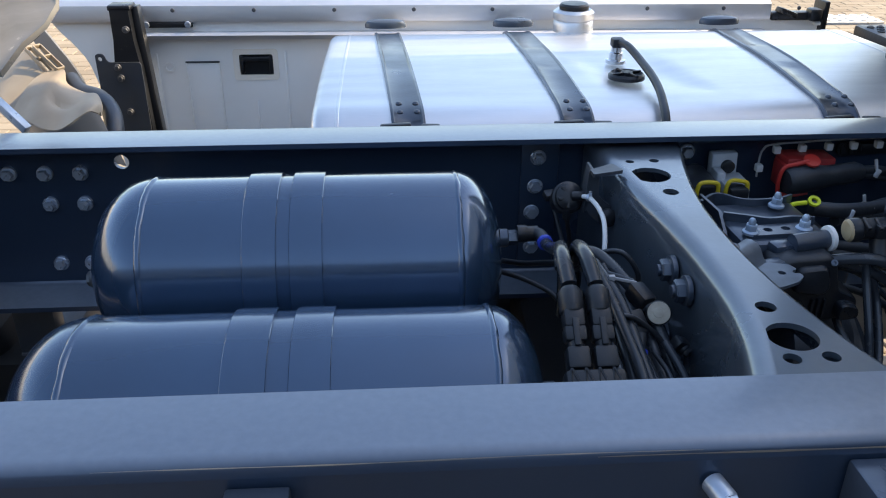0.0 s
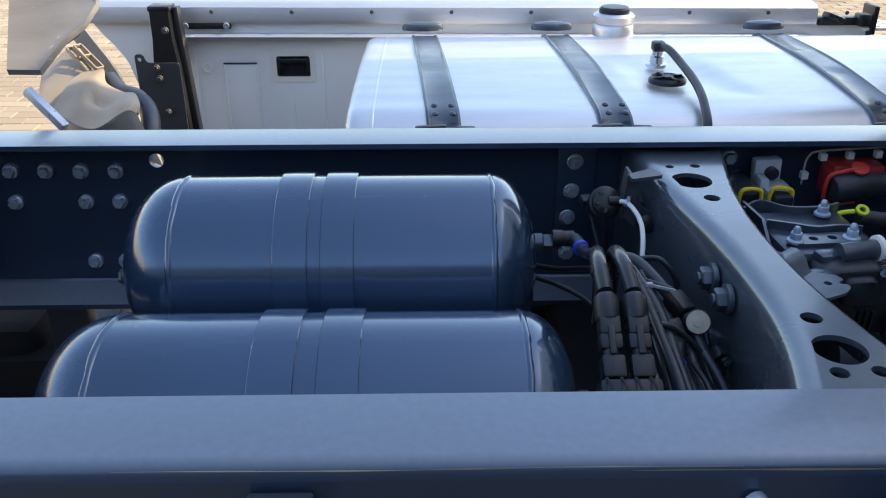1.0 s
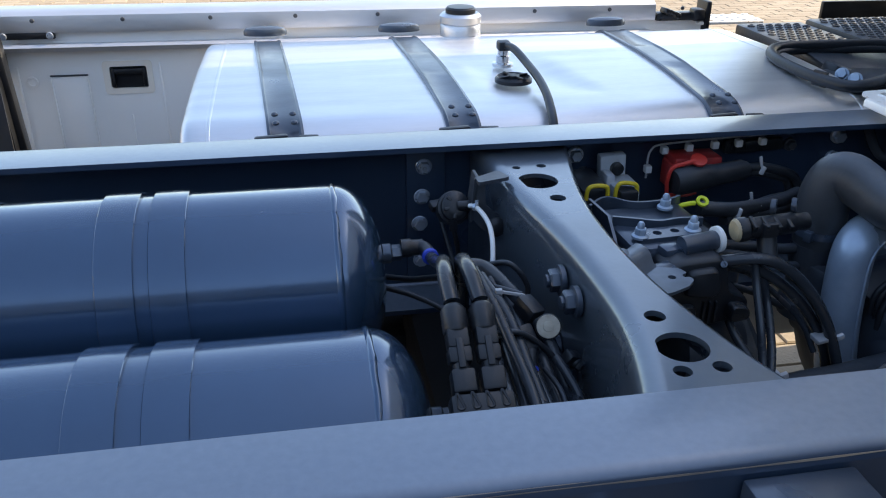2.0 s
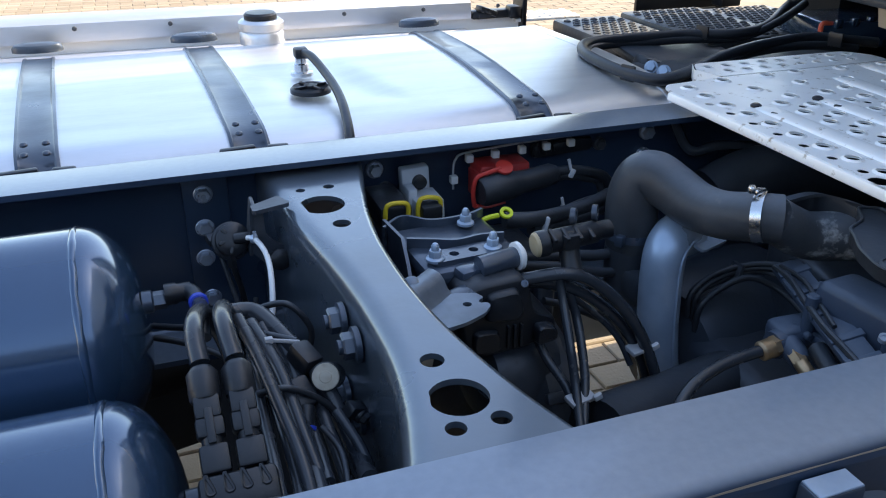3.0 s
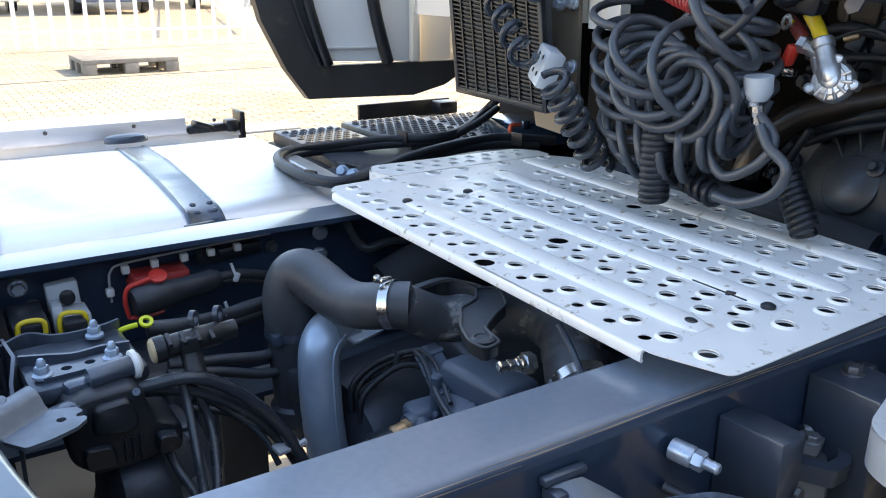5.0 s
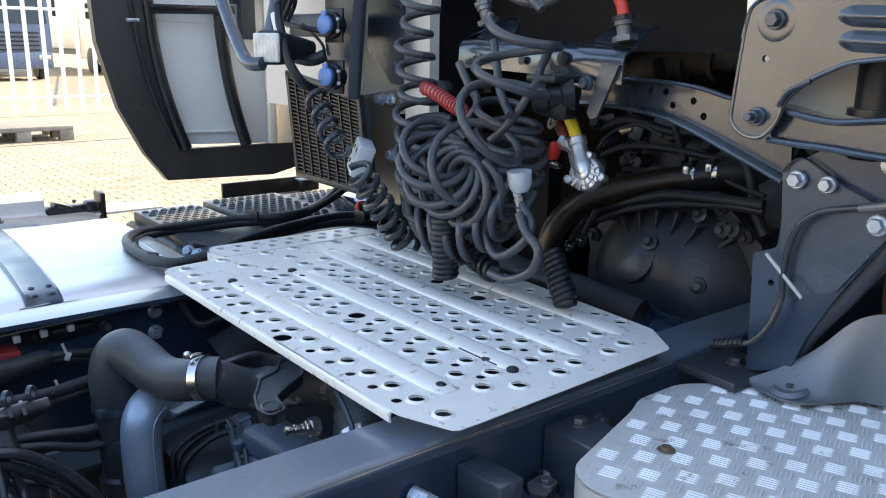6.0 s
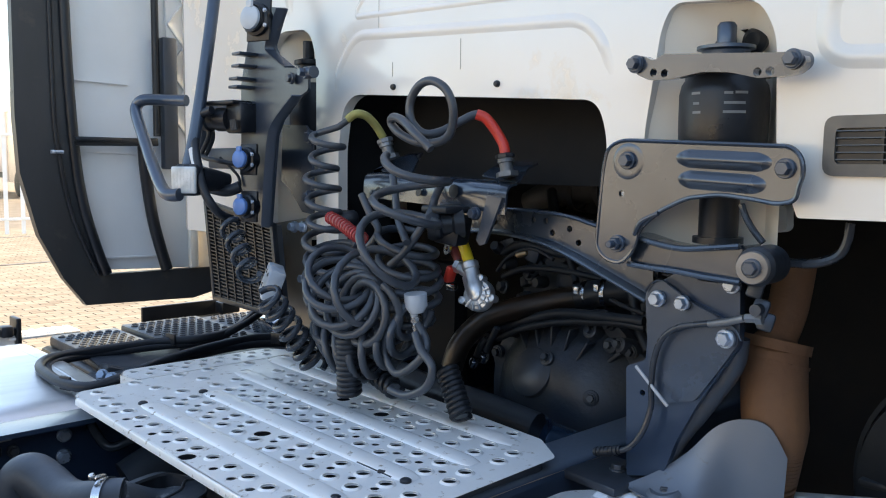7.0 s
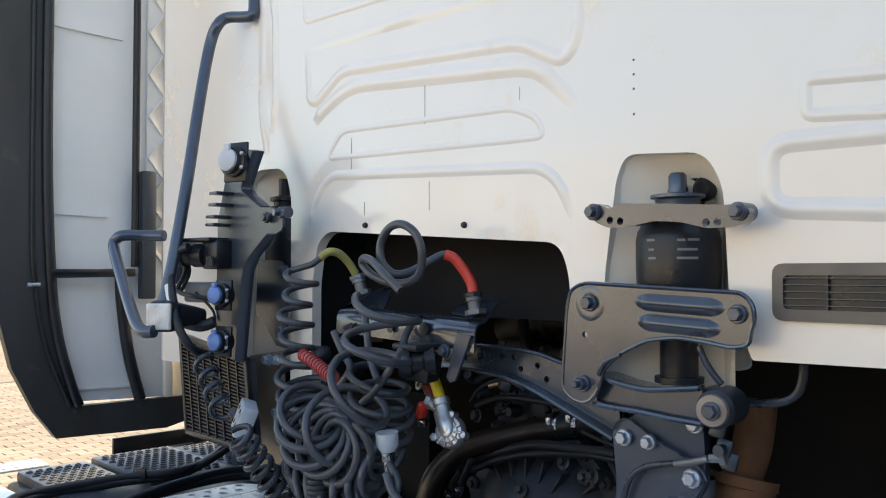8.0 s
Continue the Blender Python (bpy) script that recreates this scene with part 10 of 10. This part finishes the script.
mg = thing("mudguard", (0.5, 1.05, 0.6), "grey rear mudguard edge over the wheel", "mudguard")
bm = bmesh.new()
loft(bm, [spline([(0.497, 0.98, 0.985), (0.513, 0.98, 0.956), (0.530, 0.98, 0.926), (0.552, 0.98, 0.888), (0.566, 0.98, 0.845), (0.572, 0.98, 0.79)], 5), spline([(0.522, 0.985, 1.0), (0.535, 0.985, 0.982), (0.558, 0.985, 0.944), (0.580, 0.985, 0.907), (0.601, 0.985, 0.858), (0.610, 0.985, 0.79)], 5)])
thicken(bm, 0.012)
part("guard", bm, mat("grey mudguard plastic", (0.22, 0.225, 0.235), 0.5, 0.0, (0.17, 0.175, 0.18), 8, 0.8, 0.1, 90), mg)
rp = thing("slide_ramp", (0.5, 0.6, 0.9), "worn grey steel ramp plate behind the tanks", "ramp")
bm = bmesh.new()
loft(bm, [[(0.595, 0.500, 1.011), (0.648, 0.500, 1.010), (0.672, 0.550, 1.046), (0.693, 0.600, 1.065), (0.695, 0.660, 1.086), (0.685, 0.700, 1.106)], [(0.508, 0.750, 1.099), (0.548, 0.750, 1.099), (0.578, 0.750, 1.098), (0.608, 0.750, 1.098), (0.638, 0.750, 1.100), (0.661, 0.750, 1.102)]])
bmesh.ops.recalc_face_normals(bm, faces=bm.faces)
bmesh.ops.solidify(bm, geom=list(bm.faces), thickness=0.010)
part("plate", bm, mat("dusty worn steel", (0.21, 0.195, 0.172), 0.5, 0.2, (0.16, 0.15, 0.132), 12, 0.9, 0.15, 90, 0.1, 0.0, (0.5, 0.46, 0.4), 18, 0.62, stretch=(0.4, 1, 1)), rp, "grey plate with worn silver scratches")
bm = bmesh.new()
tube(bm, [(0.655, 0.600, 1.035), (0.666, 0.620, 1.044), (0.678, 0.620, 1.056), (0.684, 0.640, 1.067)], 0.007, 5, 8)
tube(bm, [(0.662, 0.600, 1.037), (0.671, 0.620, 1.052), (0.681, 0.640, 1.069)], 0.004, 5, 8)
part("lead", bm, M_RUBBER, rp)
bm = bmesh.new()
a, b = [Vector(p) for p in [(0.632, 0.475, 0.984), (0.692, 0.450, 0.929)]]
box(bm, (a + b) / 2, (0.014, 0.014, (b - a).length), frame_to(b - a), 0.002)
part("stay", bm, M_GALV, rp)
# rear axle beam glimpsed below the tanks
bm = bmesh.new()
tube(bm, [(0.2, -0.5, 0.45), (0.2, 0.5, 0.45)], 0.09, 4, 24)
solo("rear_axle", bm, M_DARK, "dark rear axle beam under the frame", "axle")

# ---- yard ----
def picket_fence(x0, y0, x1, y1, gap, h, name="fence"):
    f_ = thing(name, ((x0 + x1) / 2, (y0 + y1) / 2, 0), "white painted steel picket fence at the yard's edge", "fence", "fences")
    d = Vector((x1 - x0, y1 - y0, 0))
    n_ = int(d.length / gap)
    bm = bmesh.new()
    w = 0.07
    pr = [(-w / 2, 0.05), (w / 2, 0.05), (w / 2, h - 0.06), (0, h), (-w / 2, h - 0.06)]
    plate(bm, pr, (), turn(90, 0, math.degrees(math.atan2(d.y, d.x))), 0.012, (0, 0, 0))
    first = part("picket", bm, M_FENCE, f_)
    for i in range(n_ + 1):
        ob = first if i == 0 else new("picket", first.data)
        ob.parent = f_
        ob.location = Vector((x0, y0, 0)) + d * (i / n_) - Vector(f_.location)
        ob.matrix_parent_inverse = Matrix()
    for z in (0.32, h - 0.32):
        bm = bmesh.new()
        box(bm, ((x0 + x1) / 2, (y0 + y1) / 2, z), (d.length, 0.03, 0.05), turn(0, 0, math.degrees(math.atan2(d.y, d.x))), 0.004)
        part("rail", bm, M_FENCE, f_)
    return f_


M_FENCE = mat("white fence paint", (0.8, 0.8, 0.78), 0.5, 0.0, (0.7, 0.69, 0.66), 3, 0.7, 0.05, 60)
picket_fence(2.2, 15.0, 11.5, 15.2, 0.28, 2.15)
picket_fence(8.3, 17.5, 12.6, 34.0, 0.3, 2.2)


def plastic_pallet(x, y, w, d, h):
    p_ = thing("pallet", (x, y, 0), "grey weathered pallet lying on the paving", "pallet")
    bm = bmesh.new()
    box(bm, (x, y, h - 0.03), (w, d, 0.06), None, 0.01)
    part("deck", bm, M_CONC, p_)
    for i in (-1, 0, 1):
        for j in (-1, 0, 1):
            bm = bmesh.new()
            box(bm, (x + i * (w / 2 - 0.09), y + j * (d / 2 - 0.07), (h - 0.06) / 2), (0.18, 0.14, h - 0.06), None, 0.008)
            part("foot", bm, M_CONC, p_)


M_CONC = mat("weathered grey", (0.2, 0.19, 0.175), 0.8, 0.0, (0.14, 0.13, 0.12), 6, 0.9, 0.3, 60)
plastic_pallet(4.25, 11.5, 1.25, 1.0, 0.2)
bm = bmesh.new()
box(bm, (4.4, 10.75, 0.003), (16, 0.10, 0.006), turn(0, 0, 4.0), 0.0)
solo("drain_channel", bm, M_CONC, "grey drain channel set in the paving", "drain", kind="structure")


def parked_truck(x, y, body, label):
    t_ = thing("parked_truck", (x, y, 0), label, "truck", "parked trucks beyond the fence")
    bm = bmesh.new()
    side = [(0.0, 0.55), (2.2, 0.55), (2.2, 3.15), (0.35, 3.1), (0.12, 2.4), (0.0, 1.5)]
    rows = [[(x + s * (1.22 - e), y + a + (0.06 if e else 0), z) for a, z in side] for s, e in ((-1, 0.06), (-1, 0.0), (1, 0.0), (1, 0.06))]
    g = loft(bm, rows, closed=True)
    bm.faces.new(g[0])
    bm.faces.new(g[-1])
    part("cab", bm, body, t_)
    bm = bmesh.new()
    loft(bm, [[(x + s * 1.08, y + 0.05, 2.9), (x + s * 1.12, y - 0.02, 1.75)] for s in (-1, 1)])
    for q in bm.verts:
        q.co.y += 0.18 if q.co.z > 2.5 else 0.0
    thicken(bm, 0.02)
    part("windscreen", bm, M_GLASSY, t_)
    bm = bmesh.new()
    rows = [[(x + s * w, y + a, z) for a, z in ((0.3, 3.1), (0.6, 3.65), (2.0, 4.0), (2.2, 3.1))] for s, w in ((-1, 1.1), (1, 1.1))]
    g = loft(bm, rows, closed=True)
    bm.faces.new(g[0])
    bm.faces.new(g[-1])
    part("roof_spoiler", bm, body, t_)
    bm = bmesh.new()
    box(bm, (x, y - 0.03, 0.62), (2.4, 0.25, 0.5), None, 0.06)
    part("bumper", bm, body, t_)
    bm = bmesh.new()
    for k in range(5):
        box(bm, (x, y - 0.04, 0.95 + 0.13 * k), (1.7, 0.08, 0.05), None, 0.01)
    part("grille", bm, M_BLACK, t_)
    for s in (-1, 1):
        bm = bmesh.new()
        box(bm, (x + s * 0.95, y - 0.16, 0.72), (0.36, 0.05, 0.16), None, 0.03)
        part("headlight", bm, M_CHROME, t_)
        bm = bmesh.new()
        lathe(bm, [(0.2, 0), (0.46, 0.02), (0.5, 0.08), (0.5, 0.26), (0.46, 0.3)], (x + s * 1.2, y + 1.0, 0.5), (-s, 0, 0), 32)
        part("wheel", bm, M_RUBBER, t_)
        bm = bmesh.new()
        box(bm, (x + s * 1.42, y + 0.1, 2.25), (0.16, 0.12, 0.55), None, 0.04)
        box(bm, (x + s * 1.30, y + 0.12, 2.48), (0.2, 0.03, 0.03))
        part("mirror", bm, M_BLACK, t_)
    bm = bmesh.new()
    box(bm, (x, y + 6.0, 2.4), (2.5, 7.2, 3.0), None, 0.04)
    part("load_box", bm, M_WHITE if body is not M_WHITE else M_PANEL, t_)
    bm = bmesh.new()
    box(bm, (x, y + 5.0, 0.75), (0.9, 8.5, 0.25))
    part("chassis", bm, M_DARK, t_)


M_GLASSY = mat("dark windscreen", (0.03, 0.04, 0.045), 0.06, 0.0, None, 4, 0.5)
M_TBLUE = mat("dull blue truck paint", (0.085, 0.12, 0.20), 0.3, 0.0, (0.07, 0.1, 0.17), 4, 0.6, 0.02, 40, 0.05, 0.3)
parked_truck(7.7, 28.0, M_TBLUE, "dull blue parked truck with a roof spoiler beyond the fence")
parked_truck(12.4, 31.0, M_WHITE, "white parked truck with a tall spoiler beyond the fence")
parked_truck(3.9, 29.5, M_WHITE, "white parked truck beyond the fence")
# unseen plain wall added behind the camera to bounce warm sunlight
bm = bmesh.new()
box(bm, (-13.0, -2.0, 2.2), (0.3, 40.0, 4.4))
solo("bounce_wall", bm, mat("pale bounce wall", (0.62, 0.58, 0.5), 0.85, 0.0, (0.5, 0.46, 0.39), 0.6, 0.9, 0.2, 20, 0.05, 0.0, (0.35, 0.33, 0.3), 1.5, 0.62), "plain pale wall added out of view to bounce sunlight", "wall", kind="structure")

# unseen wall added beside the camera: blocks low light, gives cool fill
bm = bmesh.new()
box(bm, (1.5, -2.6, 1.0), (14.0, 0.3, 2.0))
solo("fill_wall", bm, mat("pale sheet wall", (0.26, 0.28, 0.31), 0.6, 0.0, (0.21, 0.225, 0.25), 0.8, 0.8, 0.1, 30), "plain wall added out of view to give cool fill light", "wall", kind="structure")

# unseen tall wall added to cast shade along the near rail's side
bm = bmesh.new()
box(bm, (5.6, -4.0, 2.9), (0.3, 5.2, 5.8))
solo("shade_wall", bm, mat("plain shading wall", (0.4, 0.39, 0.37), 0.8, 0.0, (0.32, 0.31, 0.29), 0.8, 0.8, 0.1, 30), "plain tall wall added out of view to shade the ground", "wall", kind="structure")

# ---- block paving: nearest blocks as pieces, the rest joined ----
L_, W_, G_ = 0.21, 0.105, 0.005


def block_mesh(name, spots):
    V, F = [], []
    for cx_, cy_, dz, rz in spots:
        a, b, c = L_ / 2 - G_ / 2, W_ / 2 - G_ / 2, 0.004
        co, si = math.cos(rz), math.sin(rz)
        base = len(V)
        for u, v, z in ((-a, -b, -0.02), (a, -b, -0.02), (a, b, -0.02), (-a, b, -0.02), (-a, -b, -c), (a, -b, -c), (a, b, -c), (-a, b, -c), (-a + c, -b + c, 0), (a - c, -b + c, 0), (a - c, b - c, 0), (-a + c, b - c, 0)):
            V.append((cx_ + u * co - v * si, cy_ + u * si + v * co, z + dz))
        for k in range(4):
            n2 = (k + 1) % 4
            F.append((base + k, base + n2, base + 4 + n2, base + 4 + k))
            F.append((base + 4 + k, base + 4 + n2, base + 8 + n2, base + 8 + k))
        F.append((base + 8, base + 9, base + 10, base + 11))
    me = bpy.data.meshes.new(name)
    me.from_pydata(V, [], F)
    me.materials.append(M_PAVER)
    return me


near_, far_ = [], []
rp_ = random.Random(11)
for j in range(150):
    y = 0.3 + W_ * j
    for i in range(-18, 46):
        x = -1.6 + L_ * i + (L_ / 2 if j % 2 else 0)
        if x < -3.2 or x > 1.5 + 0.55 * y + 1.5:
            continue
        sp = (x, y, rp_.uniform(-0.0015, 0.0015), rp_.uniform(-0.008, 0.008))
        if 2.9 < x < 5.0 and 5.6 < y < 8.4 and len(near_) < 280:
            near_.append(sp)
        else:
            far_.append(sp)
pav = new("pavement", block_mesh("pavement", far_))
tagged(pav, "sunlit sand-coloured concrete block paving in running bond", "pavement", "", "structure")
kinds = [block_mesh("block", [(0, 0, 0, 0)])]
for x, y, dz, rz in near_:
    ob = new("block", kinds[0])
    ob.parent = pav
    ob.location, ob.rotation_euler = (x, y, dz), (0, 0, rz)
